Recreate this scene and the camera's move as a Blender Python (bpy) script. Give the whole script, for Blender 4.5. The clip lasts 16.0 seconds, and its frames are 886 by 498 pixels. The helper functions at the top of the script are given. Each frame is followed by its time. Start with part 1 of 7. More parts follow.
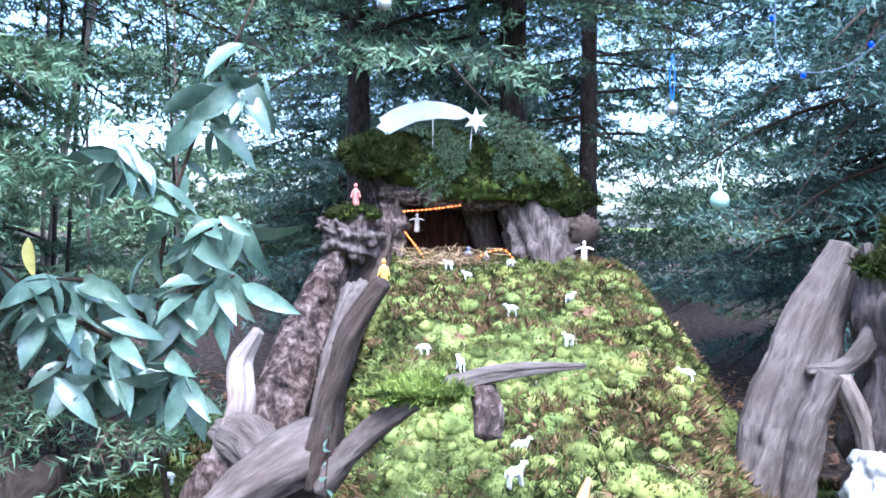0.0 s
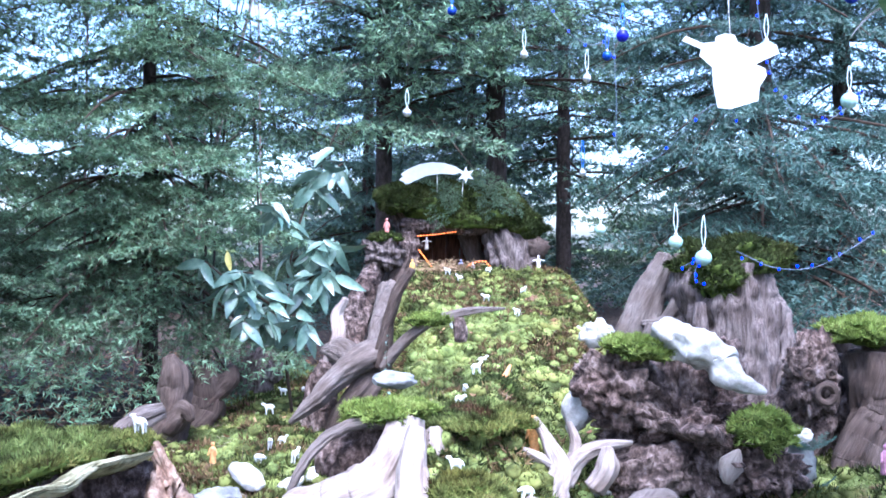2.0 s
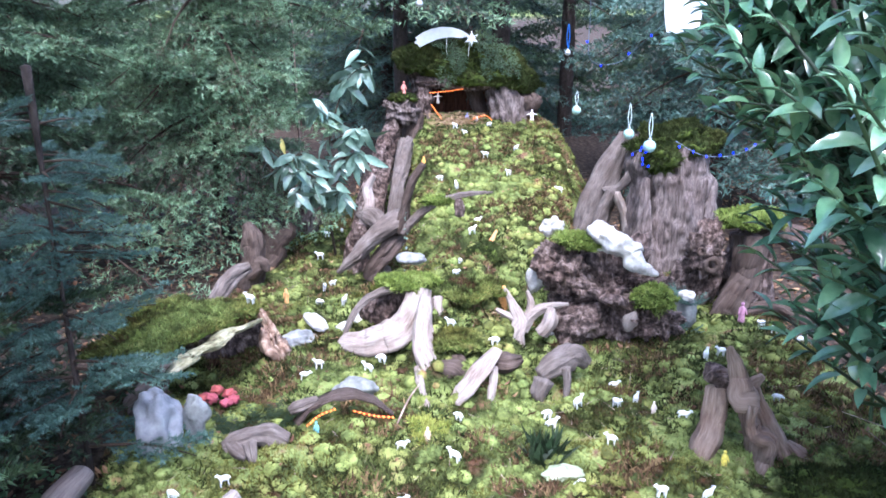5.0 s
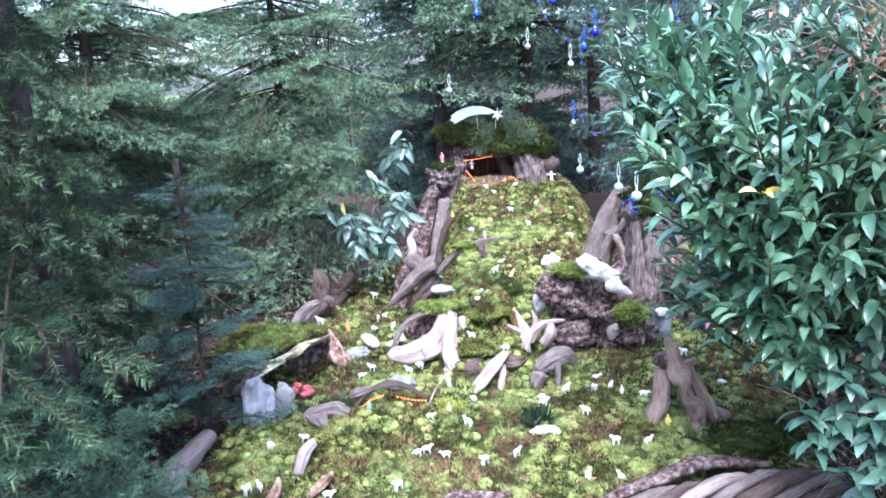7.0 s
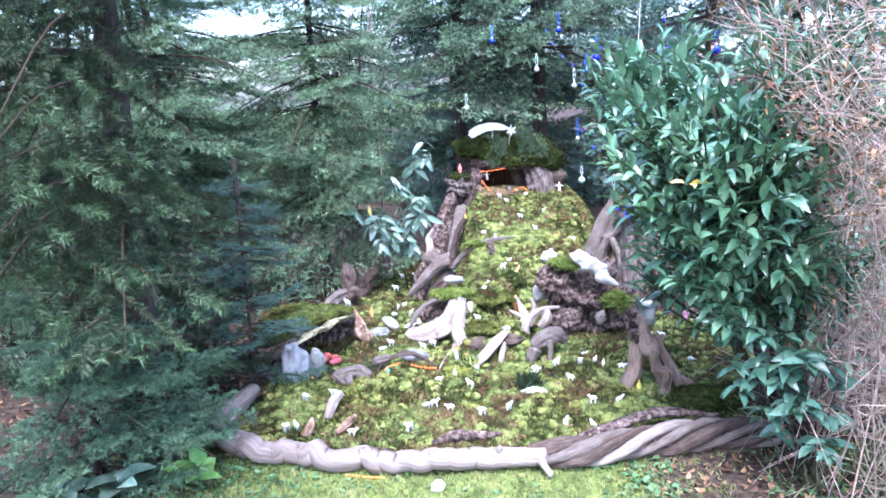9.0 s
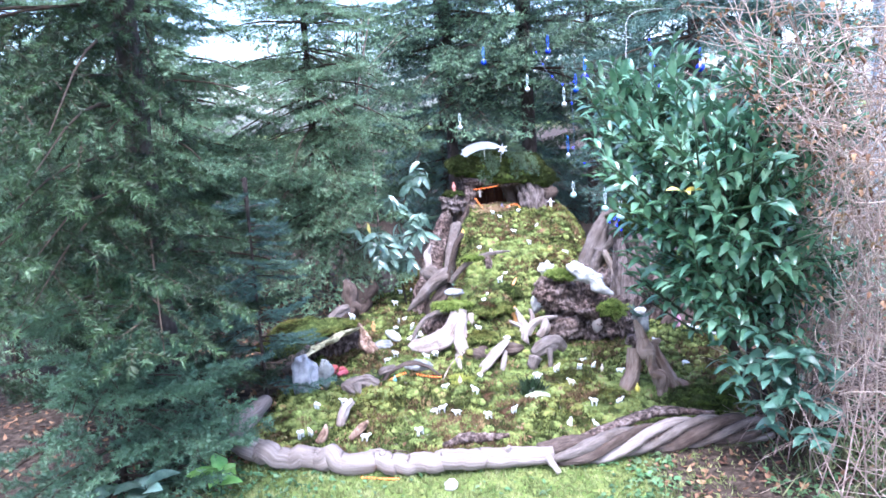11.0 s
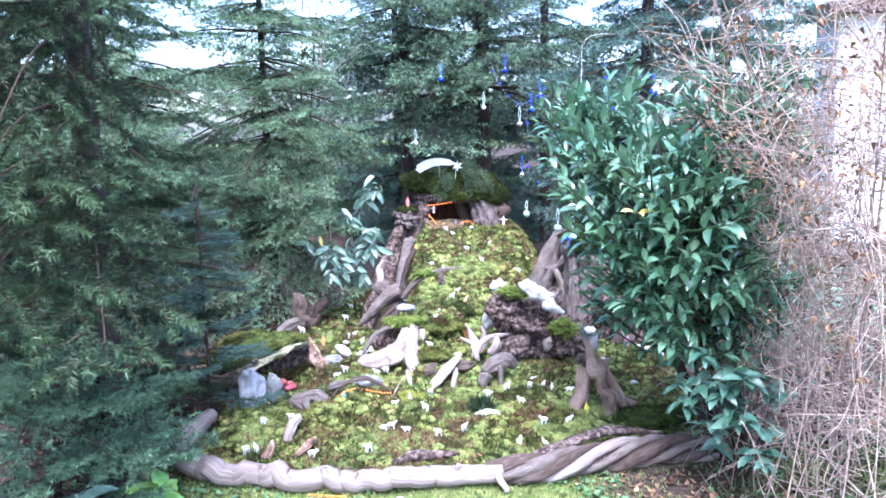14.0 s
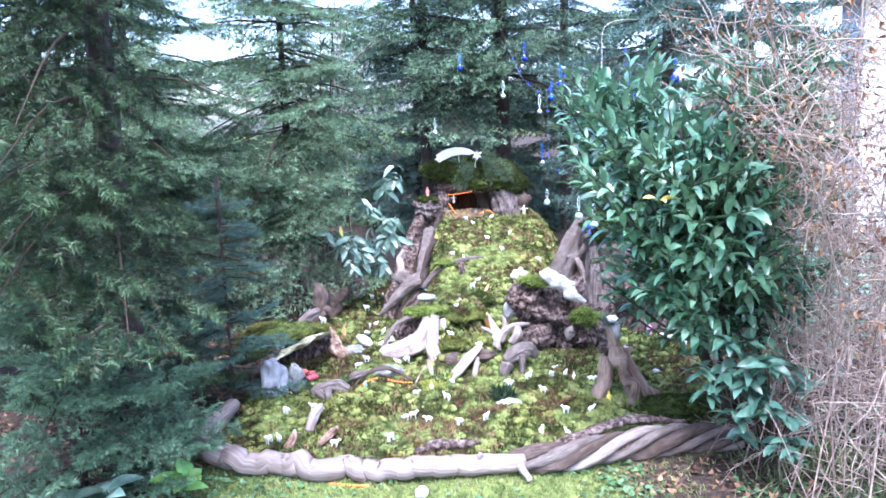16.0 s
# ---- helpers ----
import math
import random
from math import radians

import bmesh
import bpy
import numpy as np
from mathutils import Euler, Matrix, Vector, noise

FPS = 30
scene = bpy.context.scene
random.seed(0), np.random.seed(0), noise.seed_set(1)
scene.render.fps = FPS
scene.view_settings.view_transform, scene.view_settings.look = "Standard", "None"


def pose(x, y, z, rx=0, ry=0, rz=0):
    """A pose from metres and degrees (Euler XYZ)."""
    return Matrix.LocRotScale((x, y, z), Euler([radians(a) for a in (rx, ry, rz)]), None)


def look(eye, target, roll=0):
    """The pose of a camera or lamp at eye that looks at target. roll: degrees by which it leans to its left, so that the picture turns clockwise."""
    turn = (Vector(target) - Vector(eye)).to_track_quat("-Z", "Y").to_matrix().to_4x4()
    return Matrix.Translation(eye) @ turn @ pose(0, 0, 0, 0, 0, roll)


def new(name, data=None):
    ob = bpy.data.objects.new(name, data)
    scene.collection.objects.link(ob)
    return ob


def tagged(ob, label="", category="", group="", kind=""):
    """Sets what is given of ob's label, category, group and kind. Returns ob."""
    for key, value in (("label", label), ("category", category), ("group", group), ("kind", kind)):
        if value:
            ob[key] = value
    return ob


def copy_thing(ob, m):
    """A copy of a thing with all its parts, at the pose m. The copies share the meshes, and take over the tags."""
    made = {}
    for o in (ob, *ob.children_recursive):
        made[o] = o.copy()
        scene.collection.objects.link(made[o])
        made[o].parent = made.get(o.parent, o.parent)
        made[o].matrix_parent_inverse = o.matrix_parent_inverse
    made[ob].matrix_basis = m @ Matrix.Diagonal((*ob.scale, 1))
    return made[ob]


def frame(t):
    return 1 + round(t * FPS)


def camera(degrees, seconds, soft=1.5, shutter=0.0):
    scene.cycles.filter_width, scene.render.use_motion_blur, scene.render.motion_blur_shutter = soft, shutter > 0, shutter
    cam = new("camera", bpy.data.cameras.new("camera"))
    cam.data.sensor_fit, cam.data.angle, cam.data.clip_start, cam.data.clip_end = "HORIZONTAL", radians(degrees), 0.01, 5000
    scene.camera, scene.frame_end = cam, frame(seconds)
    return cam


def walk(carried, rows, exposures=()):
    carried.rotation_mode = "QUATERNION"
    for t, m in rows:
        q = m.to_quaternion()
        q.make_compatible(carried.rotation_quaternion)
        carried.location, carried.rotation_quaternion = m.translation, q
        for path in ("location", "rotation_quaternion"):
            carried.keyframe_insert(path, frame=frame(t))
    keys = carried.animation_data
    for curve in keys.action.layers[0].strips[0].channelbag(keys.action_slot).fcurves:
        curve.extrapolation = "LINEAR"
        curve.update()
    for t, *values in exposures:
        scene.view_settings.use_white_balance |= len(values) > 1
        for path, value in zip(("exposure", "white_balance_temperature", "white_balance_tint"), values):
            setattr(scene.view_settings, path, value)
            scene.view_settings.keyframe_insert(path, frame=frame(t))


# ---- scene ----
cam = camera(59.3, 16.0, soft=1.7)
PATH = [
    (0, (-0.015, 1.47, 0.73), (0.022, 3.469, 0.665), 0.2),
    (0.5, (-0.008, 1.19, 0.726), (0.021, 3.19, 0.684), 0.1),
    (1, (-0.004, 0.87, 0.723), (0.022, 2.87, 0.692), 0.1),
    (1.5, (-0.002, 0.5, 0.721), (0.02, 2.5, 0.707), 0.0),
    (2, (0.0, 0.02, 0.72), (0.015, 2.02, 0.712), 0.0),
    (2.5, (-0.008, -0.191, 0.715), (-0.002, 1.809, 0.716), -0.1),
    (3, (0.0, -0.2, 0.73), (0.0, 1.8, 0.73), 0.0),
    (3.5, (0.01, -0.233, 0.892), (0.025, 1.739, 0.562), -0.1),
    (4, (0.059, -0.384, 1.204), (0.023, 1.519, 0.59), 0.9),
    (4.5, (0.069, -0.591, 1.31), (0.057, 1.317, 0.71), 0.1),
    (5, (0.065, -0.831, 1.346), (0.031, 1.075, 0.742), -0.2),
    (5.2, (0.077, -0.928, 1.362), (0.018, 0.983, 0.776), 0.1),
    (7.3, (0.322, -1.853, 1.466), (0.114, 0.087, 1.029), -3.6),
    (7.5, (0.34, -1.913, 1.466), (0.122, 0.027, 1.029), -3.4),
    (8, (0.438, -2.104, 1.464), (0.171, -0.169, 1.035), -2.9),
    (10.3, (0.413, -2.521, 1.429), (0.178, -0.565, 1.085), -3.1),
    (10.5, (0.404, -2.535, 1.429), (0.167, -0.579, 1.087), -3.7),
    (11, (0.362, -2.546, 1.432), (0.141, -0.586, 1.098), -3.6),
    (11.5, (0.337, -2.554, 1.427), (0.15, -0.591, 1.093), -2.7),
    (12, (0.339, -2.549, 1.425), (0.196, -0.582, 1.093), -1.8),
    (12.5, (0.338, -2.535, 1.427), (0.227, -0.565, 1.101), -1.6),
    (13, (0.337, -2.53, 1.43), (0.243, -0.557, 1.113), -1.3),
    (13.5, (0.345, -2.53, 1.429), (0.255, -0.555, 1.125), -1.3),
    (14, (0.344, -2.532, 1.428), (0.251, -0.557, 1.129), -1.5),
    (14.5, (0.343, -2.532, 1.429), (0.238, -0.557, 1.128), -1.7),
    (15, (0.34, -2.528, 1.426), (0.22, -0.556, 1.119), -2.0),
    (15.5, (0.34, -2.523, 1.421), (0.206, -0.553, 1.106), -2.1),
    (16, (0.344, -2.52, 1.421), (0.198, -0.552, 1.099), -2.2),
]
walk(cam, [(t, look(eye, target, roll)) for t, eye, target, roll in PATH],
     exposures=[(0.0, 2.52, 5060, 13), (2.5, 2.50, 5020, 17), (4.5, 2.28, 5370, 16), (5.2, 2.28, 5370, 16), (7.3, 2.50, 5310, 18), (10.5, 2.57, 5240, 18), (16.0, 2.57, 5230, 18)])

# ---- sky and light: a bright overcast winter day ----
SUN_ELEV, SUN_TURN = 60.0, 178.0
world = bpy.data.worlds.new("overcast_sky")
scene.world = world
world.use_nodes = True
wt = world.node_tree
sky = wt.nodes.new("ShaderNodeTexSky")
sky.sky_type = "NISHITA"
sky.sun_disc = False
sky.sun_elevation, sky.sun_rotation = radians(SUN_ELEV), radians(SUN_TURN)
sky.air_density, sky.dust_density, sky.ozone_density = 1.0, 3.0, 1.0
wt.links.new(sky.outputs[0], wt.nodes["Background"].inputs[0])
wt.nodes["Background"].inputs[1].default_value = 0.15
sun = new("sun", bpy.data.lights.new("sun", "SUN"))
sun.data.energy, sun.data.angle, sun.data.color = 1.6, radians(30), (1.0, 0.98, 0.95)
sun.matrix_world = look((0.4, -4.5, 10.4), (0.2, 1.5, 0.0))

# ---- numeric helpers ----
def vnoise(P, seed=0):
    """Value noise in -1..1 for rows of points."""
    P = np.asarray(P, float)
    I = np.floor(P).astype(np.int64)
    f = P - I
    f = f * f * (3 - 2 * f)

    def lattice(dx, dy, dz):
        n = (I[:, 0] + dx) * 374761393 + (I[:, 1] + dy) * 668265263 + (I[:, 2] + dz) * 1440662683 + seed * 974634777
        n = n & 0xFFFFFFFF
        n = ((n ^ (n >> 13)) * 1274126177) & 0xFFFFFFFF
        return ((n ^ (n >> 16)) & 0xFFFF) / 32767.5 - 1.0

    out = 0.0
    for dx in (0, 1):
        for dy in (0, 1):
            for dz in (0, 1):
                w = (f[:, 0] if dx else 1 - f[:, 0]) * (f[:, 1] if dy else 1 - f[:, 1]) * (f[:, 2] if dz else 1 - f[:, 2])
                out = out + w * lattice(dx, dy, dz)
    return out


def fbm(P, freq, octaves=3, seed=0):
    P = np.asarray(P, float)
    return sum(vnoise(P * freq * 2**k, seed + k) * 0.5**k for k in range(octaves))


def step01(a, b, x):
    t = np.clip((x - a) / (b - a), 0, 1)
    return t * t * (3 - 2 * t)


def moss_area(x, y):
    """1 inside the mossy bed, 0 on lawn and soil."""
    wob = 0.06 * np.sin(3.1 * y + 1) + 0.04 * np.sin(9.0 * y + x * 5)
    left = np.interp(y, [0.4, 1.0, 2.0, 3.0, 4.0, 5.0], [-1.0, -1.05, -1.0, -0.95, -0.85, -0.5])
    right = np.interp(y, [0.4, 0.8, 1.5, 2.5, 3.2, 5.0], [1.25, 1.3, 1.5, 1.5, 1.0, 0.95])
    front = np.interp(x, [-1.0, -0.75, -0.3, 0.4, 0.8, 1.3], [0.66, 0.47, 0.42, 0.45, 0.56, 0.66])
    return (step01(left - 0.08, left + 0.08, x + wob) * (1 - step01(right - 0.08, right + 0.08, x + wob))
            * step01(front - 0.02, front + 0.05, y) * (1 - step01(4.7, 5.2, y)))


def height(x, y):
    """The ground: lawn, mossy bed, middle mound and the hill with the stable."""
    x, y = np.asarray(x, float), np.asarray(y, float)
    m = moss_area(x, y)
    z = 0.035 * m
    z = z + 0.055 * m * np.exp(-(((x + 0.6) / 0.28) ** 2) - ((y - 1.05) / 0.28) ** 2)
    z = z + 0.05 * m * np.exp(-(((x + 0.45) / 0.2) ** 2) - ((y - 1.75) / 0.2) ** 2)
    z = z + 0.03 * np.exp(-(((x - 1.25) / 0.3) ** 2) - ((y - 2.2) / 0.4) ** 2)
    mound = np.interp(y, [1.55, 1.7, 1.9, 2.1, 2.25, 2.42], [0, 0.07, 0.13, 0.21, 0.25, 0.2])
    mound = mound * step01(-0.14, -0.02, x) * (1 - step01(0.18, 0.34, x)) * (1 - step01(2.4, 2.7, y))
    hill = np.interp(y, [2.3, 2.5, 2.7, 2.84, 3.1, 3.5, 3.9, 4.15, 4.4, 4.8, 5.1, 5.5],
                     [0, 0.09, 0.16, 0.18, 0.22, 0.345, 0.43, 0.51, 0.565, 0.57, 0.35, 0])
    xl = np.interp(y, [2.4, 2.8, 3.5, 4.2, 4.6], [0.1, -0.12, -0.2, -0.27, -0.33])
    xr = np.interp(y, [2.4, 2.8, 3.5, 4.2, 4.6], [0.3, 0.42, 0.7, 0.75, 0.7])
    hill = hill * step01(xl - 0.12, xl + 0.1, x) * (1 - step01(xr - 0.1, xr + 0.3, x))
    z = z + np.maximum(mound, hill)
    P = np.stack([x.ravel(), y.ravel(), 0 * x.ravel()], 1)
    lumps = (0.014 * fbm(P, 5.0, 2, 3) + 0.020 * (0.45 - np.abs(vnoise(P * 9.0, 9))) + 0.010 * (0.45 - np.abs(vnoise(P * 21.0, 12)))).reshape(x.shape)
    swell = (0.030 * vnoise(P * 6.5, 31) + 0.022 * np.maximum(vnoise(P * 13.0, 33), 0)).reshape(x.shape) * m * (1 - step01(4.05, 4.3, y)) * step01(0.6, 1.0, y)
    return z + lumps * (0.25 + 0.75 * m) + swell


# ---- mesh helpers ----
def mesh_of(name, V, F, material, uv=None, smooth=True, index=None, more=()):
    """A mesh from vertex rows and equal-sided faces (or a list of such arrays)."""
    V = np.asarray(V, np.float32)
    groups = F if isinstance(F, list) else [F]
    groups = [np.asarray(g, np.int32) for g in groups if len(g)]
    me = bpy.data.meshes.new(name)
    me.vertices.add(len(V))
    me.vertices.foreach_set("co", V.ravel())
    flat = np.concatenate([g.ravel() for g in groups])
    total = np.concatenate([np.full(len(g), g.shape[1], np.int32) for g in groups])
    start = np.concatenate([[0], np.cumsum(total)[:-1]]).astype(np.int32)
    me.loops.add(len(flat))
    me.loops.foreach_set("vertex_index", flat)
    me.polygons.add(len(total))
    me.polygons.foreach_set("loop_start", start)
    me.polygons.foreach_set("loop_total", total)
    if index is not None:
        me.polygons.foreach_set("material_index", np.asarray(index, np.int32))
    me.polygons.foreach_set("use_smooth", np.full(len(total), smooth))
    me.update(calc_edges=True)
    if uv is not None:
        layer = me.uv_layers.new(name="grain")
        layer.data.foreach_set("uv", np.asarray(uv, np.float32)[flat].ravel())
    for m in (material, *more):
        me.materials.append(m)
    me.validate()
    return me


def joined(*pieces):
    """Several (V, F, UV) with faces of one kind as one."""
    V, F, U, n = [], [], [], 0
    for v, f, u in pieces:
        V.append(v), F.append(np.asarray(f) + n), U.append(u)
        n += len(v)
    return np.concatenate(V), np.concatenate(F), np.concatenate(U)


def thing(name, base, label, category, group="", kind=""):
    ob = new(name)
    ob.location = base
    ob.empty_display_size = 0.05
    return tagged(ob, label, category, group, kind)


def origin_of(ob):
    p = Vector((0, 0, 0))
    while ob is not None:
        p = p + ob.location
        ob = ob.parent
    return p


def part(name, piece, material, parent, label="", smooth=True, kind=""):
    """One mesh under a thing or a part, from a (V, F, UV) in world metres."""
    V, F, U = piece
    o = np.array(origin_of(parent))
    ob = new(name, mesh_of(name, np.asarray(V) - o, F, material, U, smooth))
    ob.parent = parent
    return tagged(ob, label, kind=kind)


def solid(name, piece, material, label, category, group="", kind="", smooth=True):
    """A thing that is one mesh; its origin lies at the middle of its foot."""
    V, F, U = piece
    V = np.asarray(V, float)
    o = np.array([*(V[:, :2].min(0) + V[:, :2].max(0)) / 2, V[:, 2].min()])
    ob = new(name, mesh_of(name, V - o, F, material, U, smooth))
    ob.location = o
    return tagged(ob, label, category, group, kind)


def spline(pts, n):
    """Catmull-Rom through rows of numbers, n samples."""
    p = np.asarray(pts, float)
    if len(p) == 2:
        return p[0] + (p[1] - p[0]) * np.linspace(0, 1, n)[:, None]
    q = np.vstack([2 * p[0] - p[1], p, 2 * p[-1] - p[-2]])
    s = np.linspace(0, len(p) - 1 - 1e-9, n)
    i = s.astype(int)
    t = (s - i)[:, None]
    a, b, c, d = q[i], q[i + 1], q[i + 2], q[i + 3]
    return 0.5 * (2 * b + (c - a) * t + (2 * a - 5 * b + 4 * c - d) * t**2 + (3 * b - a - 3 * c + d) * t**3)


def limb(pts, radii, sides=14, step=0.014, amp=0.16, freq=22.0, ridge=0.0, ridges=5, twist=0.0, seed=0, flat=1.0, groove=0.0, wiggle=0.0):
    """A gnarled tube along pts; radii at the given points; quads, with closed ends and a grain map in metres."""
    rows = np.hstack([np.asarray(pts, float), np.asarray(radii, float)[:, None]])
    length = np.linalg.norm(np.diff(rows[:, :3], axis=0), axis=1).sum()
    n = max(6, int(length / step))
    c = spline(rows, n)
    P, R = c[:, :3], np.maximum(c[:, 3], 0.0008)
    if wiggle:
        ends = np.sin(np.linspace(0, np.pi, n))[:, None]
        P = P + ends * R.mean() * wiggle * np.stack([fbm(P + 3.1 * k, 14.0, 3, seed + 30 + k) for k in range(3)], 1)
    T = np.gradient(P, axis=0)
    T /= np.linalg.norm(T, axis=1)[:, None] + 1e-9
    side = np.cross(T[0], (0.13, 0.3, 0.94))
    A = np.zeros_like(P)
    for i in range(n):
        side = side - T[i] * (side @ T[i])
        side = side / (np.linalg.norm(side) + 1e-9)
        A[i] = side
    B = np.cross(T, A)
    along = np.concatenate([[0], np.cumsum(np.linalg.norm(np.diff(P, axis=0), axis=1))])
    th = np.linspace(0, 2 * np.pi, sides, endpoint=False)
    ang = th[None, :] + twist * along[:, None]
    rr = np.ones((n, sides))
    if ridge:
        rr += ridge * np.sin(ridges * th[None, :] + seed) + 0.5 * ridge * np.sin((ridges + 3) * th[None, :] + 2.0 * seed)
    V = (P[:, None] + A[:, None] * (np.cos(ang) * R[:, None])[..., None] + B[:, None] * (np.sin(ang) * R[:, None] * flat)[..., None])
    rr += amp * fbm(V.reshape(-1, 3), freq, 3, seed).reshape(n, sides)
    if groove:
        q = np.stack([np.cos(th)[None] * 4.2 + 0 * along[:, None], np.sin(th)[None] * 4.2 + 0 * along[:, None], (along * 3.5)[:, None] + 0 * th[None]], -1).reshape(-1, 3)
        deep = np.abs(fbm(q + seed * 5.7, 1.0, 3, seed + 60)).reshape(n, sides)
        hair = np.abs(fbm(q * (2.4, 2.4, 1.6) + seed, 1.0, 2, seed + 80)).reshape(n, sides)
        rr -= groove * (1.5 * np.clip(1 - 4.5 * deep, 0, 1) + 0.7 * np.clip(1 - 4 * hair, 0, 1)) - groove * 0.4
        rr += 0.2 * groove * fbm(np.stack([along * 16, 0 * along, 0 * along], 1) + seed, 1.0, 3, seed + 90)[:, None]
    V = P[:, None] + (V - P[:, None]) * rr[..., None]
    i = np.arange(n - 1)[:, None] * sides
    j = np.arange(sides)[None, :]
    k = (j + 1) % sides
    F = np.stack([i + j, i + k, i + sides + k, i + sides + j], -1).reshape(-1, 4)
    V = V.reshape(-1, 3)
    U = np.stack([np.broadcast_to(np.abs(th / np.pi - 1)[None] * np.pi * R.mean(), (n, sides)), np.broadcast_to(along[:, None], (n, sides))], -1).reshape(-1, 2)
    caps, extra, eu = [], [], []
    for row, mid, out in ((0, P[0], -T[0]), (n - 1, P[-1], T[-1])):
        m = len(V) + len(extra)
        extra.append(mid + out * R[row] * 0.35)
        eu.append((0, along[row]))
        ring = row * sides + np.arange(sides)
        for a in range(0, sides, 2):
            q = [ring[a], ring[(a + 1) % sides], ring[(a + 2) % sides], m]
            caps.append(q if row else q[::-1])
    return np.vstack([V, extra]), np.vstack([F, caps]), np.vstack([U, eu])


_ball = {}


def ball(sub):
    if sub not in _ball:
        bm = bmesh.new()
        bmesh.ops.create_icosphere(bm, subdivisions=sub, radius=1)
        bm.verts.ensure_lookup_table()
        _ball[sub] = (np.array([v.co[:] for v in bm.verts]), np.array([[v.index for v in f.verts] for f in bm.faces]))
        bm.free()
    return _ball[sub]


def turned(rx=0, ry=0, rz=0):
    return np.array(Euler([radians(a) for a in (rx, ry, rz)]).to_matrix())


def lump(c, r, rot=(0, 0, 0), amp=0.2, freq=3.0, sub=4, seed=0, sharp=0.0, foot=None, crag=0.0):
    """A worn boulder-like form: an ellipsoid pushed in and out by noise; sharp flattens it into facets."""
    V, F = ball(sub)
    d = 1 + amp * fbm(V + seed * 7.3, freq, 5, seed)
    if sharp:
        d = d - sharp * np.abs(fbm(V + seed * 3.1, freq * 0.8, 3, seed + 5))
    if crag:
        d = d - crag * (np.clip(1 - 3.5 * np.abs(fbm(V * (1, 1, 2.2) + seed, 4.0, 3, seed + 9)), 0, 1) + 0.6 * np.abs(fbm(V + seed, 13.0, 2, seed + 3)))
    W = (V * d[:, None] * np.asarray(r)) @ turned(*rot).T + np.asarray(c)
    if foot is not None:
        W[:, 2] = np.maximum(W[:, 2], foot)
    return W, F, np.stack([np.arctan2(V[:, 1], V[:, 0]) * max(r) , V[:, 2] * r[2]], 1)


def quads_to_tris(piece):
    V, F, U = piece
    F = np.asarray(F)
    return (V, np.vstack([F[:, [0, 1, 2]], F[:, [0, 2, 3]]]), U) if F.shape[1] == 4 else piece


def spread(V, F, poses_r, poses_p):
    """Copies of a template (V, F) by rows of 3x3 (with scale) and place: one big piece."""
    n, m = len(poses_p), len(V)
    W = np.einsum("nij,vj->nvi", poses_r, V) + poses_p[:, None]
    G = (np.asarray(F)[None] + (np.arange(n) * m)[:, None, None]).reshape(-1, np.asarray(F).shape[1])
    return W.reshape(-1, 3), G


def frames_from(D, up, spin=None):
    """Rows of 3x3 whose x runs along D and z is near up."""
    D = D / (np.linalg.norm(D, axis=1)[:, None] + 1e-9)
    Y = np.cross(up, D)
    Y /= np.linalg.norm(Y, axis=1)[:, None] + 1e-9
    Z = np.cross(D, Y)
    if spin is not None:
        c, s = np.cos(spin)[:, None], np.sin(spin)[:, None]
        Y, Z = c * Y + s * Z, c * Z - s * Y
    return np.stack([D, Y, Z], -1)


def tufts_on(P, N, rng, size=0.014, blades=4, lean=0.7):
    """Moss tufts: blades of one triangle each at places P with normals N."""
    n = len(P)
    P = np.repeat(P, blades, 0)
    N = np.repeat(N, blades, 0)
    k = n * blades
    D = N + lean * rng.normal(size=(k, 3))
    D /= np.linalg.norm(D, axis=1)[:, None]
    S = np.cross(D, rng.normal(size=(k, 3)))
    S /= np.linalg.norm(S, axis=1)[:, None] + 1e-9
    L = (size * rng.uniform(0.5, 1.35, k))[:, None]
    A = P + S * L * 0.16 - N * 0.003
    B = P - S * L * 0.16 - N * 0.003
    C = P + D * L
    V = np.stack([A, B, C], 1).reshape(-1, 3)
    F = np.arange(3 * k).reshape(-1, 3)
    return V, F, np.zeros((3 * k, 2))


def moss_fuzz(piece, n, rng, size=0.014, up=0.1):
    """Tufts on those faces of a piece that look upward."""
    V, F, _ = quads_to_tris(piece)
    a, b, c = V[F[:, 0]], V[F[:, 1]], V[F[:, 2]]
    N = np.cross(b - a, c - a)
    area = np.linalg.norm(N, axis=1)
    N = N / (area[:, None] + 1e-12)
    w = area * (N[:, 2] > up)
    i = rng.choice(len(F), n, p=w / w.sum())
    s, t = rng.random((2, n))
    flip = s + t > 1
    s[flip], t[flip] = 1 - s[flip], 1 - t[flip]
    P = a[i] + (b - a)[i] * s[:, None] + (c - a)[i] * t[:, None]
    return tufts_on(P, N[i], rng, size)


# ---- materials ----
def material(name):
    m = bpy.data.materials.new(name)
    m.use_nodes = True
    return m, m.node_tree.nodes, m.node_tree.links, m.node_tree.nodes["Principled BSDF"]


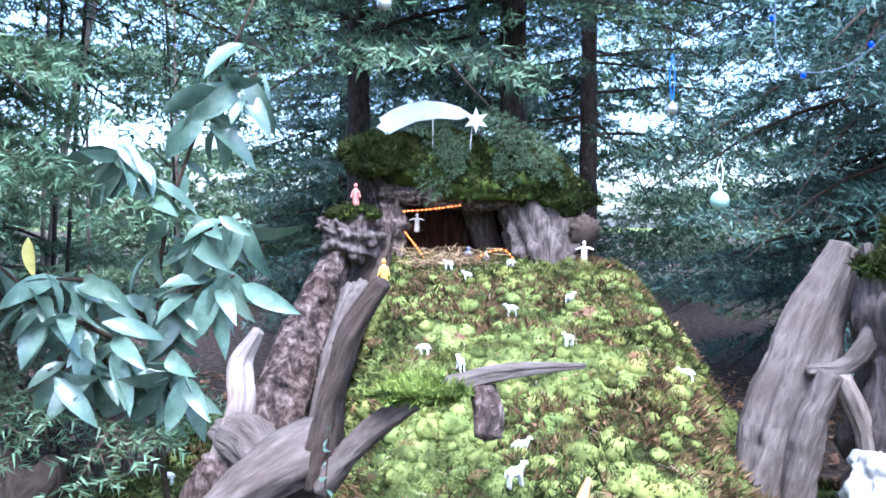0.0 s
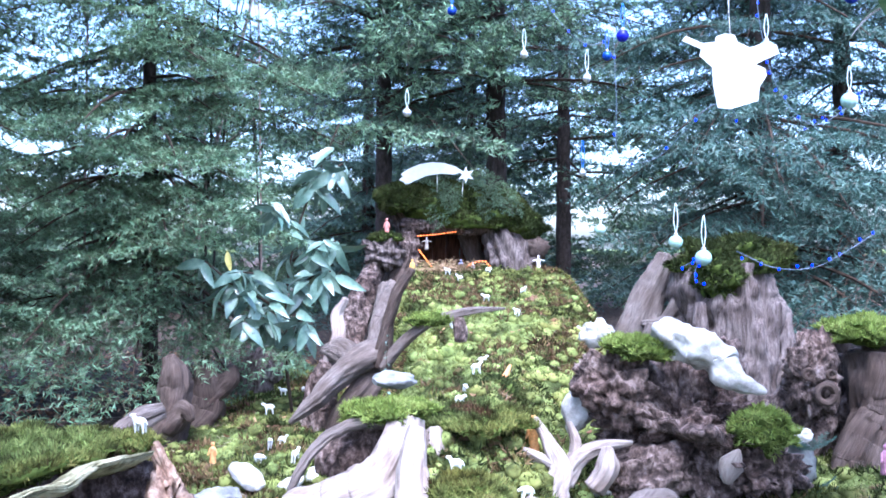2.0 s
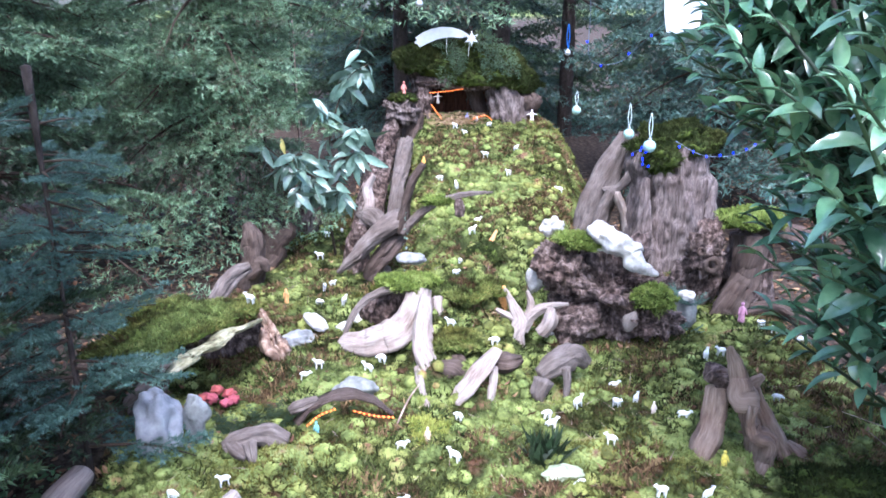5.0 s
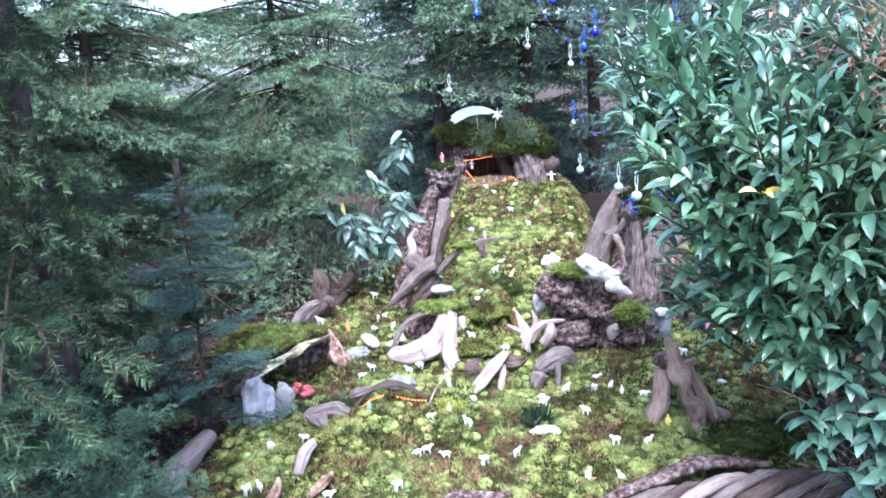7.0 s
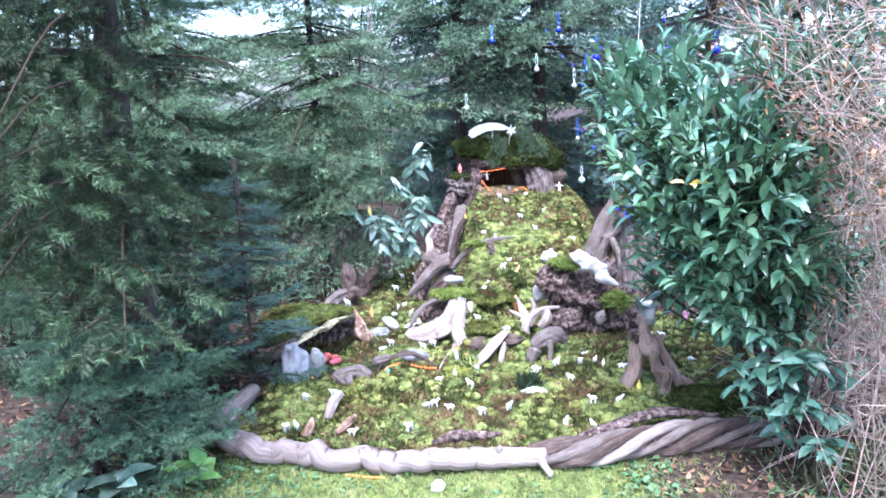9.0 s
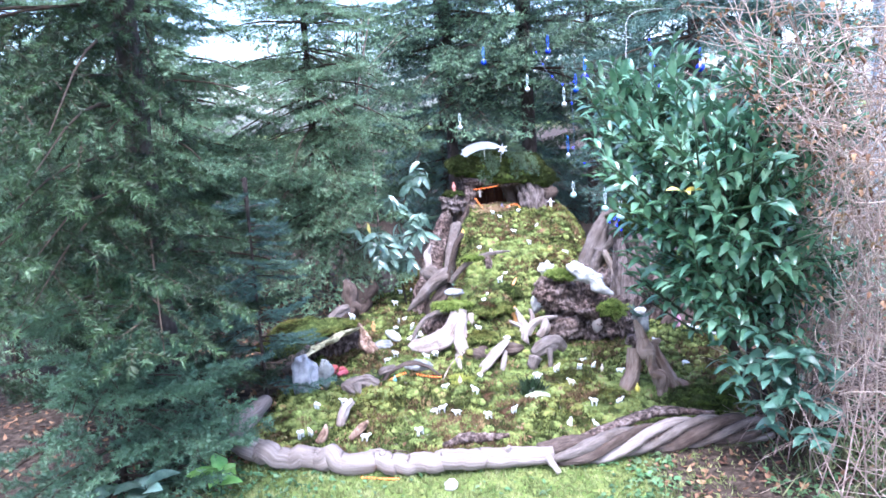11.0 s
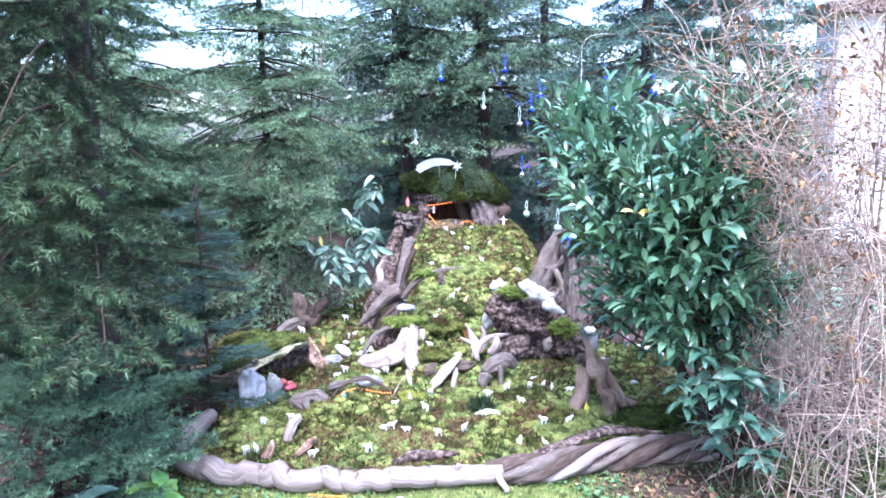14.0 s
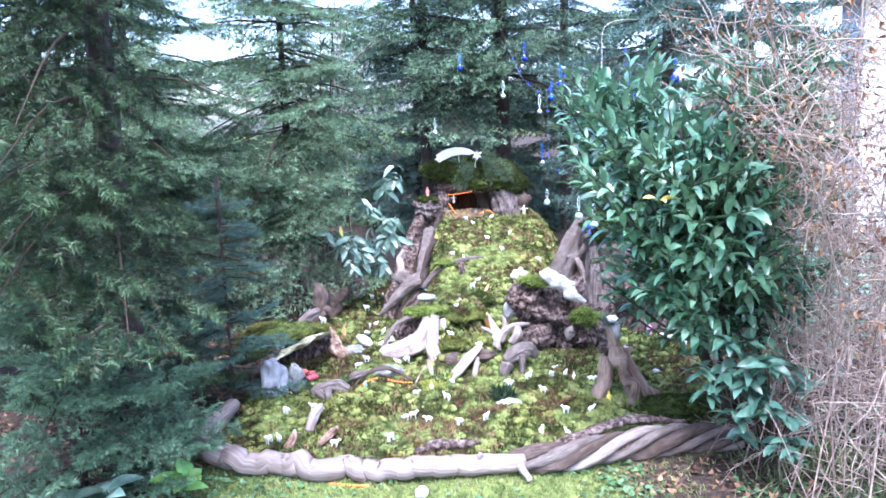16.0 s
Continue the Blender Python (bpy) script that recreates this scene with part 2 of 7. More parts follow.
def surface(name, ramp, scale=20.0, stretch=(1, 1, 1), coord="pos", detail=6.0, rough=0.85, bump=0.4, depth=0.01, broad=3.0,
            broad_mix=0.35, tone=(0.6, 0.6, 0.6), rand="", rand_mix=0.4, spec=0.3, glow=0.0, fine=0.0):
    """A natural surface: fine noise through a ramp of colours, a broad stain over it, bump, and a tone per piece."""
    m, N, L, bsdf = material(name)
    if coord == "pos":
        src = N.new("ShaderNodeNewGeometry").outputs["Position"]
    else:
        src = N.new("ShaderNodeTexCoord").outputs["UV" if coord == "uv" else "Object"]
    mp = N.new("ShaderNodeMapping")
    mp.inputs["Scale"].default_value = stretch
    L.new(src, mp.inputs[0])
    n1 = N.new("ShaderNodeTexNoise")
    n1.inputs["Scale"].default_value, n1.inputs["Detail"].default_value = scale, detail
    n1.inputs["Roughness"].default_value = 0.65
    L.new(mp.outputs[0], n1.inputs["Vector"])
    cr = N.new("ShaderNodeValToRGB")
    el = cr.color_ramp.elements
    el[0].position, el[0].color = ramp[0][0], (*ramp[0][1], 1)
    el[1].position, el[1].color = ramp[-1][0], (*ramp[-1][1], 1)
    for p, c in ramp[1:-1]:
        e = el.new(p)
        e.color = (*c, 1)
    L.new(n1.outputs["Fac"], cr.inputs[0])
    geo = N.new("ShaderNodeNewGeometry").outputs["Position"]
    n2 = N.new("ShaderNodeTexNoise")
    n2.inputs["Scale"].default_value, n2.inputs["Detail"].default_value = broad, 3.0
    L.new(geo, n2.inputs["Vector"])
    span = N.new("ShaderNodeMapRange")
    span.inputs["From Min"].default_value, span.inputs["From Max"].default_value = 0.4, 0.65
    span.inputs["To Max"].default_value = broad_mix
    L.new(n2.outputs["Fac"], span.inputs[0])
    mix = N.new("ShaderNodeMix")
    mix.data_type, mix.blend_type = "RGBA", "MULTIPLY"
    mix.inputs[7].default_value = (*tone, 1)
    L.new(span.outputs[0], mix.inputs[0])
    L.new(cr.outputs[0], mix.inputs[6])
    out = mix.outputs[2]
    if rand:
        r = N.new("ShaderNodeObjectInfo").outputs["Random"] if rand == "object" else N.new("ShaderNodeNewGeometry").outputs["Random Per Island"]
        hs = N.new("ShaderNodeHueSaturation")
        v = N.new("ShaderNodeMapRange")
        v.inputs["To Min"].default_value, v.inputs["To Max"].default_value = 1 - rand_mix, 1 + rand_mix
        L.new(r, v.inputs[0])
        L.new(v.outputs[0], hs.inputs["Value"])
        hue = N.new("ShaderNodeMapRange")
        hue.inputs["To Min"].default_value, hue.inputs["To Max"].default_value = 0.485, 0.515
        L.new(r, hue.inputs[0])
        L.new(hue.outputs[0], hs.inputs["Hue"])
        L.new(out, hs.inputs["Color"])
        out = hs.outputs[0]
    L.new(out, bsdf.inputs["Base Color"])
    bsdf.inputs["Roughness"].default_value = rough
    bsdf.inputs["Specular IOR Level"].default_value = spec
    if bump:
        b = N.new("ShaderNodeBump")
        b.inputs["Strength"].default_value, b.inputs["Distance"].default_value = bump, depth
        L.new(n1.outputs["Fac"], b.inputs["Height"])
        L.new(b.outputs[0], bsdf.inputs["Normal"])
    if glow:
        tr = N.new("ShaderNodeBsdfTranslucent")
        ms = N.new("ShaderNodeMixShader")
        ms.inputs[0].default_value = glow
        L.new(out, tr.inputs["Color"])
        L.new(bsdf.outputs[0], ms.inputs[1])
        L.new(tr.outputs[0], ms.inputs[2])
        L.new(ms.outputs[0], N["Material Output"].inputs["Surface"])
    return m


def lamp_glow(name, colour, strength):
    m, N, L, bsdf = material(name)
    bsdf.inputs["Base Color"].default_value = (*colour, 1)
    bsdf.inputs["Emission Color"].default_value = (*colour, 1)
    bsdf.inputs["Emission Strength"].default_value = strength
    return m


def plain(name, colour, rough=0.5, metal=0.0, scale=60.0, vary=0.15, rand="object", spec=0.5):
    c = np.array(colour)
    m = surface(name, [(0.3, tuple(c * (1 - vary))), (0.7, tuple(np.minimum(c * (1 + vary), 0.95)))], scale=scale, rough=rough, bump=0.1, depth=0.001, broad=25.0,
                broad_mix=0.25, tone=(0.8, 0.8, 0.78), rand=rand, rand_mix=0.08, spec=spec)
    m.node_tree.nodes["Principled BSDF"].inputs["Metallic"].default_value = metal
    return m


MOSS_RAMP = [(0.33, (0.10, 0.055, 0.032)), (0.41, (0.04, 0.05, 0.016)), (0.48, (0.12, 0.145, 0.045)), (0.55, (0.215, 0.26, 0.08)), (0.62, (0.28, 0.325, 0.11)), (0.69, (0.22, 0.13, 0.08))]
M_moss = surface("moss_tuft", MOSS_RAMP, scale=8.0, detail=6, rough=0.95, bump=0, broad=2.6, broad_mix=0.85, tone=(0.72, 0.52, 0.38), rand="island", rand_mix=0.45, spec=0.1, glow=0.25)
# dark moss, lowered further to hold the boughs' shade over the stable roof
M_moss_dark = surface("dark_moss", [(0.3, (0.014, 0.018, 0.007)), (0.5, (0.044, 0.058, 0.018)), (0.72, (0.104, 0.116, 0.040))], scale=9, rough=0.95, bump=0, broad=3, broad_mix=0.6, tone=(0.6, 0.45, 0.3), rand="island", rand_mix=0.4, spec=0.1, glow=0.2)
M_moss_bright = surface("bright_moss", [(0.3, (0.08, 0.105, 0.025)), (0.5, (0.21, 0.27, 0.06)), (0.72, (0.37, 0.42, 0.13))], scale=12, rough=0.95, bump=0, broad=5, broad_mix=0.3, rand="island", rand_mix=0.35, spec=0.1, glow=0.25)
M_hummock = surface("moss_hummock", MOSS_RAMP, scale=6.0, detail=7, rough=0.95, bump=0.8, depth=0.012, broad=3.0, broad_mix=0.5, tone=(0.7, 0.5, 0.35), rand="island", rand_mix=0.25, spec=0.1)
M_moss_brown = surface("brown_moss", [(0.3, (0.05, 0.03, 0.018)), (0.5, (0.15, 0.095, 0.05)), (0.7, (0.28, 0.19, 0.10))], scale=14, rough=0.95, bump=0, rand="island", rand_mix=0.5, spec=0.1, glow=0.2)
M_moss_bed = surface("moss_cushion", [(0.3, (0.02, 0.03, 0.008)), (0.6, (0.09, 0.12, 0.025))], scale=25, rough=0.95, bump=0.6, depth=0.02, spec=0.1)
M_wood_grey = surface("weathered_grey_wood", [(0.2, (0.05, 0.038, 0.033)), (0.42, (0.125, 0.10, 0.089)), (0.6, (0.18, 0.148, 0.134)), (0.85, (0.31, 0.265, 0.245))], scale=1.0, stretch=(150, 22, 1), coord="uv", rough=0.85, bump=0.8, depth=0.008, broad=9, broad_mix=0.6, tone=(0.45, 0.38, 0.33))
M_wood_pale = surface("bleached_root_wood", [(0.2, (0.10, 0.075, 0.065)), (0.42, (0.25, 0.205, 0.18)), (0.6, (0.33, 0.285, 0.26)), (0.85, (0.47, 0.42, 0.39))], scale=1.0, stretch=(150, 22, 1), coord="uv", rough=0.8, bump=0.7, depth=0.006, broad=10, broad_mix=0.5, tone=(0.6, 0.47, 0.4))
M_wood_brown = surface("brown_root_wood", [(0.2, (0.022, 0.015, 0.012)), (0.42, (0.07, 0.049, 0.04)), (0.6, (0.11, 0.08, 0.067)), (0.85, (0.20, 0.155, 0.13))], scale=1.0, stretch=(150, 22, 1), coord="uv", rough=0.9, bump=0.9, depth=0.010, broad=14, broad_mix=0.6, tone=(0.5, 0.42, 0.36))
M_bark = surface("rough_dark_bark", [(0.34, (0.018, 0.013, 0.011)), (0.48, (0.094, 0.065, 0.056)), (0.58, (0.225, 0.169, 0.150)), (0.72, (0.425, 0.356, 0.338))], scale=42, stretch=(1, 1, 0.7), rough=0.95, bump=1.0, depth=0.03, broad=6, broad_mix=0.5, tone=(0.6, 0.45, 0.38))
M_stump = surface("grey_split_stump", [(0.3, (0.024, 0.018, 0.016)), (0.45, (0.104, 0.080, 0.074)), (0.7, (0.240, 0.200, 0.188))], scale=1.0, stretch=(75, 75, 12), coord="pos", rough=0.9, bump=0.9, depth=0.012, broad=7, broad_mix=0.5, tone=(0.5, 0.42, 0.38))
M_wood_smooth = surface("smooth_beige_driftwood", [(0.32, (0.12, 0.097, 0.085)), (0.45, (0.19, 0.155, 0.138)), (0.57, (0.25, 0.208, 0.188)), (0.72, (0.35, 0.30, 0.275))], scale=1.0, stretch=(110, 9, 1), coord="uv", rough=0.75, bump=0.4, depth=0.004, broad=4, broad_mix=0.35, tone=(0.55, 0.47, 0.42))
M_trunk = surface("spruce_bark", [(0.3, (0.012, 0.009, 0.008)), (0.5, (0.038, 0.028, 0.024)), (0.75, (0.085, 0.066, 0.058))], scale=40, stretch=(1, 1, 0.45), rough=0.95, bump=0.9, depth=0.012)
M_stone_white = surface("pale_limestone", [(0.3, (0.196, 0.182, 0.168)), (0.5, (0.434, 0.420, 0.399)), (0.75, (0.700, 0.686, 0.658))], scale=18, rough=0.85, bump=0.6, depth=0.01, broad=8, broad_mix=0.4, tone=(0.7, 0.68, 0.6))
M_stone_grey = surface("grey_stone", [(0.3, (0.10, 0.10, 0.105)), (0.5, (0.21, 0.21, 0.215)), (0.75, (0.36, 0.36, 0.37))], scale=22, rough=0.85, bump=0.6, depth=0.01, broad=9, broad_mix=0.5, tone=(0.6, 0.65, 0.5))
# far spruces: paler than the near one, light and haze put into the colour
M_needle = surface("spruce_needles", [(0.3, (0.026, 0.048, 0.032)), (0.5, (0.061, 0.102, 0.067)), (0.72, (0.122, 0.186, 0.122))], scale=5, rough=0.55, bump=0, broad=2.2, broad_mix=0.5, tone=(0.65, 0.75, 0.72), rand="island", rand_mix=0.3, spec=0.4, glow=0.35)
# near spruce: shade within its dense boughs is darkened into the needle colour
M_needle_near = surface("spruce_needles_shaded", [(0.3, (0.009, 0.017, 0.006)), (0.5, (0.028, 0.049, 0.020)), (0.72, (0.071, 0.106, 0.040))], scale=5, rough=0.55, bump=0, broad=2.6, broad_mix=0.5, tone=(0.5, 0.62, 0.62), rand="island", rand_mix=0.4, spec=0.4, glow=0.15)
M_needle_young = surface("spruce_needles_young", [(0.3, (0.081, 0.138, 0.075)), (0.5, (0.155, 0.247, 0.138)), (0.72, (0.265, 0.380, 0.230))], scale=5, rough=0.5, bump=0, broad=2.6, broad_mix=0.3, tone=(0.6, 0.7, 0.66), rand="island", rand_mix=0.3, spec=0.4, glow=0.25)
M_needle_tip = surface("spruce_needles_tips", [(0.3, (0.036, 0.064, 0.027)), (0.5, (0.070, 0.116, 0.052)), (0.72, (0.126, 0.190, 0.089))], scale=5, rough=0.5, bump=0, broad=2.6, broad_mix=0.3, tone=(0.6, 0.7, 0.66), rand="island", rand_mix=0.3, spec=0.4, glow=0.2)
M_needle_mid = surface("spruce_needles_green", [(0.3, (0.031, 0.060, 0.034)), (0.5, (0.091, 0.145, 0.075)), (0.72, (0.220, 0.294, 0.146))], scale=5, rough=0.55, bump=0, broad=2.6, broad_mix=0.5, tone=(0.55, 0.65, 0.62), rand="island", rand_mix=0.4, spec=0.4, glow=0.2)
M_needle_blue = surface("fir_needles_bluish", [(0.3, (0.03, 0.062, 0.052)), (0.5, (0.065, 0.125, 0.10)), (0.72, (0.15, 0.23, 0.18))], scale=6, rough=0.5, bump=0, broad=3, broad_mix=0.4, tone=(0.6, 0.7, 0.7), rand="island", rand_mix=0.3, spec=0.4, glow=0.1)
M_twig = surface("conifer_twig", [(0.3, (0.022, 0.015, 0.010)), (0.7, (0.07, 0.045, 0.03))], scale=60, rough=0.9, bump=0.3)
LAUREL = [(0.3, (0.04, 0.10, 0.06)), (0.5, (0.10, 0.20, 0.115)), (0.72, (0.23, 0.34, 0.21))]
M_laurel = surface("laurel_leaf", LAUREL, scale=9, rough=0.2, bump=0.15, depth=0.002, broad=3, broad_mix=0.3, tone=(0.7, 0.85, 0.7), rand="object", rand_mix=0.35, spec=0.9, glow=0.12)
M_laurel_far = surface("laurel_leaf_inner", LAUREL, scale=9, rough=0.2, bump=0.15, depth=0.002, broad=3, broad_mix=0.3, tone=(0.7, 0.85, 0.7), rand="island", rand_mix=0.3, spec=0.6, glow=0.12)
M_viburnum = surface("viburnum_leaf", [(0.3, (0.051, 0.102, 0.076)), (0.5, (0.119, 0.191, 0.145)), (0.72, (0.255, 0.340, 0.272))], scale=14, rough=0.4, bump=0.3, depth=0.003, broad=6, broad_mix=0.3, tone=(0.75, 0.85, 0.7), rand="object", rand_mix=0.45, spec=0.6, glow=0.12)
for m in (M_laurel, M_laurel_far, M_viburnum):
    waxy = m.node_tree.nodes["Principled BSDF"]
    waxy.inputs["Coat Weight"].default_value, waxy.inputs["Coat Roughness"].default_value = 0.7, 0.22
M_yellow_leaf = plain("yellow_leaf", (0.62, 0.55, 0.16), 0.5)
M_dry_leaf = surface("dry_brown_leaf", [(0.3, (0.09, 0.045, 0.025)), (0.5, (0.22, 0.12, 0.07)), (0.75, (0.38, 0.24, 0.15))], scale=20, rough=0.85, bump=0.2, rand="island", rand_mix=0.5, spec=0.2, glow=0.1)
M_bare_twig = surface("bare_tan_twig", [(0.3, (0.144, 0.096, 0.078)), (0.5, (0.300, 0.216, 0.180)), (0.7, (0.528, 0.420, 0.354))], scale=30, rough=0.8, bump=0.2, rand="island", rand_mix=0.3)
M_white = plain("white_plastic", (0.70, 0.70, 0.68), 0.55)

# ---- ground: one sheet to the horizon ----
def ground_sheet():
    def axis(lo, hi, step, reach):
        out = reach ** np.linspace(0, 1, 26)[1:] - 1 + step
        return np.concatenate([lo - out[::-1], np.arange(lo, hi + 1e-6, step), hi + out])
    xs, ys = axis(-1.6, 1.9, 0.022, 150.0), axis(-1.2, 5.6, 0.026, 150.0)
    X, Y = np.meshgrid(xs, ys)
    Z = height(X, Y)
    V = np.stack([X.ravel(), Y.ravel(), Z.ravel()], 1)
    nx = len(xs)
    i = (np.arange(len(ys) - 1)[:, None] * nx + np.arange(nx - 1)[None]).ravel()
    F = np.stack([i, i + 1, i + nx + 1, i + nx], 1)
    m, N, L, bsdf = material("garden_ground")
    me = mesh_of("ground", V, F, m)
    wob = 0.16 * fbm(V * (1, 1, 0), 3.0, 3, 21)
    x, y = V[:, 0] + wob, V[:, 1] + wob
    moss = moss_area(V[:, 0], V[:, 1])
    # leaf litter under the trees at both sides and behind, short grass in front and far off
    litter = np.clip(step01(0.62, 0.9, x) * step01(-0.9, 0.0, y) + step01(-0.8, -1.1, x) * step01(-0.6, 0.3, y) + step01(0.5, 1.0, y), 0, 1)
    litter = litter * (1 - step01(60.0, 90.0, np.hypot(x, y - 2)))
    for name, val in (("moss", moss), ("litter", litter)):
        a = me.attributes.new(name, "FLOAT", "POINT")
        a.data.foreach_set("value", np.asarray(val, np.float32))

    def noise_ramp(scale, ramp, detail=6.0):
        n = N.new("ShaderNodeTexNoise")
        n.inputs["Scale"].default_value, n.inputs["Detail"].default_value = scale, detail
        L.new(pos, n.inputs["Vector"])
        r = N.new("ShaderNodeValToRGB")
        r.color_ramp.elements[0].position, r.color_ramp.elements[0].color = ramp[0][0], (*ramp[0][1], 1)
        r.color_ramp.elements[1].position, r.color_ramp.elements[1].color = ramp[-1][0], (*ramp[-1][1], 1)
        for p, c in ramp[1:-1]:
            r.color_ramp.elements.new(p).color = (*c, 1)
        L.new(n.outputs["Fac"], r.inputs[0])
        return n.outputs["Fac"], r.outputs[0]

    def blend(fac, a, b):
        mx = N.new("ShaderNodeMix")
        mx.data_type = "RGBA"
        L.new(fac, mx.inputs[0]), L.new(a, mx.inputs[6]), L.new(b, mx.inputs[7])
        return mx.outputs[2]

    pos = N.new("ShaderNodeNewGeometry").outputs["Position"]
    f1, mossc = noise_ramp(8.0, MOSS_RAMP)
    f2, lawn = noise_ramp(14.0, [(0.3, (0.07, 0.11, 0.025)), (0.5, (0.17, 0.22, 0.06)), (0.7, (0.28, 0.29, 0.10))])
    f3, soil = noise_ramp(28.0, [(0.3, (0.022, 0.016, 0.012)), (0.5, (0.07, 0.05, 0.038)), (0.7, (0.15, 0.11, 0.085))])
    am, al = N.new("ShaderNodeAttribute"), N.new("ShaderNodeAttribute")
    am.attribute_name, al.attribute_name = "moss", "litter"
    c = blend(al.outputs["Fac"], lawn, soil)
    c = blend(am.outputs["Fac"], c, mossc)
    f4, grain = noise_ramp(90.0, [(0.3, (0.45, 0.45, 0.45)), (0.7, (1, 1, 1))])
    mx = N.new("ShaderNodeMix")
    mx.data_type, mx.blend_type = "RGBA", "MULTIPLY"
    mx.inputs[0].default_value = 0.8
    L.new(c, mx.inputs[6]), L.new(grain, mx.inputs[7])
    L.new(mx.outputs[2], bsdf.inputs["Base Color"])
    bsdf.inputs["Roughness"].default_value = 0.95
    bsdf.inputs["Specular IOR Level"].default_value = 0.1
    b = N.new("ShaderNodeBump")
    b.inputs["Strength"].default_value, b.inputs["Distance"].default_value = 0.8, 0.012
    L.new(f4, b.inputs["Height"]), L.new(b.outputs[0], bsdf.inputs["Normal"])
    ob = new("ground", me)
    return tagged(ob, "mossy garden ground with short lawn and leaf litter", "ground", kind="structure")


ground_sheet()


def ground_normals(P):
    e = 0.01
    dx = (height(P[:, 0] + e, P[:, 1]) - height(P[:, 0] - e, P[:, 1])) / (2 * e)
    dy = (height(P[:, 0], P[:, 1] + e) - height(P[:, 0], P[:, 1] - e)) / (2 * e)
    n = np.stack([-dx, -dy, np.ones(len(P))], 1)
    return n / np.linalg.norm(n, axis=1)[:, None]


def scatter(n, x0, x1, y0, y1, rng, keep):
    P = np.stack([rng.uniform(x0, x1, n), rng.uniform(y0, y1, n)], 1)
    P = P[rng.random(n) < keep(P[:, 0], P[:, 1])]
    return np.column_stack([P, height(P[:, 0], P[:, 1])])


rng = np.random.default_rng(7)
# moss: short tufts everywhere, and longer shaggy clumps
P = scatter(270000, -1.15, 1.55, 0.35, 4.6, rng, moss_area)
clump = fbm(P * (1, 1, 0), 7.0, 2, 40)
P = P[rng.random(len(P)) < 0.75 + 0.5 * clump]
solid("moss_carpet", tufts_on(P, ground_normals(P), rng, 0.0105, 3, 1.0), M_moss, "shaggy yellow-green moss covering the bed and hill", "moss", kind="stuff", smooth=False)
P = scatter(50000, -1.1, 1.5, 0.4, 4.5, rng, lambda x, y: moss_area(x, y) * (fbm(np.stack([x, y, 0 * x], 1), 4.0, 2, 77) > 0.15))
solid("moss_clumps", tufts_on(P, ground_normals(P), rng, 0.021, 3, 1.1), M_moss, "longer tufts of green and straw-brown moss", "moss", kind="stuff", smooth=False)

P = scatter(60000, -1.1, 1.5, 0.5, 4.5, rng, lambda x, y: moss_area(x, y) * (fbm(np.stack([x, y, 0 * x], 1), 5.0, 3, 58) > 0.22 - 0.05 * (y > 2.3)))
solid("brown_moss_clumps", tufts_on(P, ground_normals(P), rng, 0.027, 3, 1.0), M_moss_brown, "dry red-brown moss clumps on the hill", "moss", kind="stuff", smooth=False)

P = scatter(52000, -1.1, 1.5, 0.5, 4.5, rng, lambda x, y: moss_area(x, y) * (fbm(np.stack([x, y, 0 * x], 1), 3.6, 3, 23) > 0.16 - 0.12 * (y > 2.3)))
solid("dark_moss_clumps", tufts_on(P, ground_normals(P), rng, 0.024, 3, 1.0), M_moss_dark, "deep green moss clumps among the paler moss", "moss", kind="stuff", smooth=False)

# hummocks: small rounded moss cushions all over the bed
P = scatter(5200, -1.05, 1.4, 0.5, 4.4, rng, lambda x, y: moss_area(x, y) * 0.5)
R = frames_from(np.stack([rng.normal(size=len(P)), rng.normal(size=len(P)), 0 * P[:, 0]], 1), ground_normals(P)) * (rng.uniform(0.012, 0.042, len(P))[:, None, None] * np.array([1.0, 0.8, 0.6]))
V, F = spread(*ball(1), R, P)
solid("moss_hummocks", (V, F, np.zeros((len(V), 2))), M_hummock, "small rounded moss cushions in green and brown", "moss", kind="stuff")
solid("hummock_fuzz", moss_fuzz((V, F, np.zeros((len(V), 2))), 45000, rng, 0.011, 0.15), M_moss, "fine moss blades on the cushions", "moss", kind="stuff", smooth=False)

# lawn in front, with leafy weeds
P = scatter(40000, -1.6, 2.2, -1.3, 0.7, rng, lambda x, y: (1 - moss_area(x, y)) * step01(1.3, 0.5, x) * step01(-1.3, -0.8, x))
solid("lawn_grass", tufts_on(P, ground_normals(P), rng, 0.02, 3, 0.7), surface("lawn_blades", [(0.3, (0.10, 0.12, 0.04)), (0.5, (0.22, 0.25, 0.09)), (0.7, (0.40, 0.40, 0.19))], scale=8, rough=0.8, bump=0, rand="island", rand_mix=0.4, spec=0.2, glow=0.25),
      "short mossy lawn grass in front of the log", "grass", kind="stuff", smooth=False)


# ---- leaves ----
def leaf_template(length=1.0, width=0.36, fold=0.12, droop=0.18, rows=6):
    """A pointed blade along x: three columns, folded at the midrib and bent down to the tip."""
    t = np.linspace(0, 1, rows)
    w = width * 0.5 * np.sin(np.pi * t**0.8) ** 0.8
    w[0], w[-1] = 0.012, 0.0
    V = []
    for a, b in zip(t, w):
        z = 0.06 * math.sin(math.pi * a) - droop * a * a
        V += [(a * length, -b * length, (z + fold * b / width) * length), (a * length, 0, z * length), (a * length, b * length, (z + fold * b / width) * length)]
    F = []
    for r in range(rows - 1):
        for c in (0, 1):
            a = 3 * r + c
            F.append((a, a + 1, a + 4, a + 3))
    return np.array(V), np.array(F)


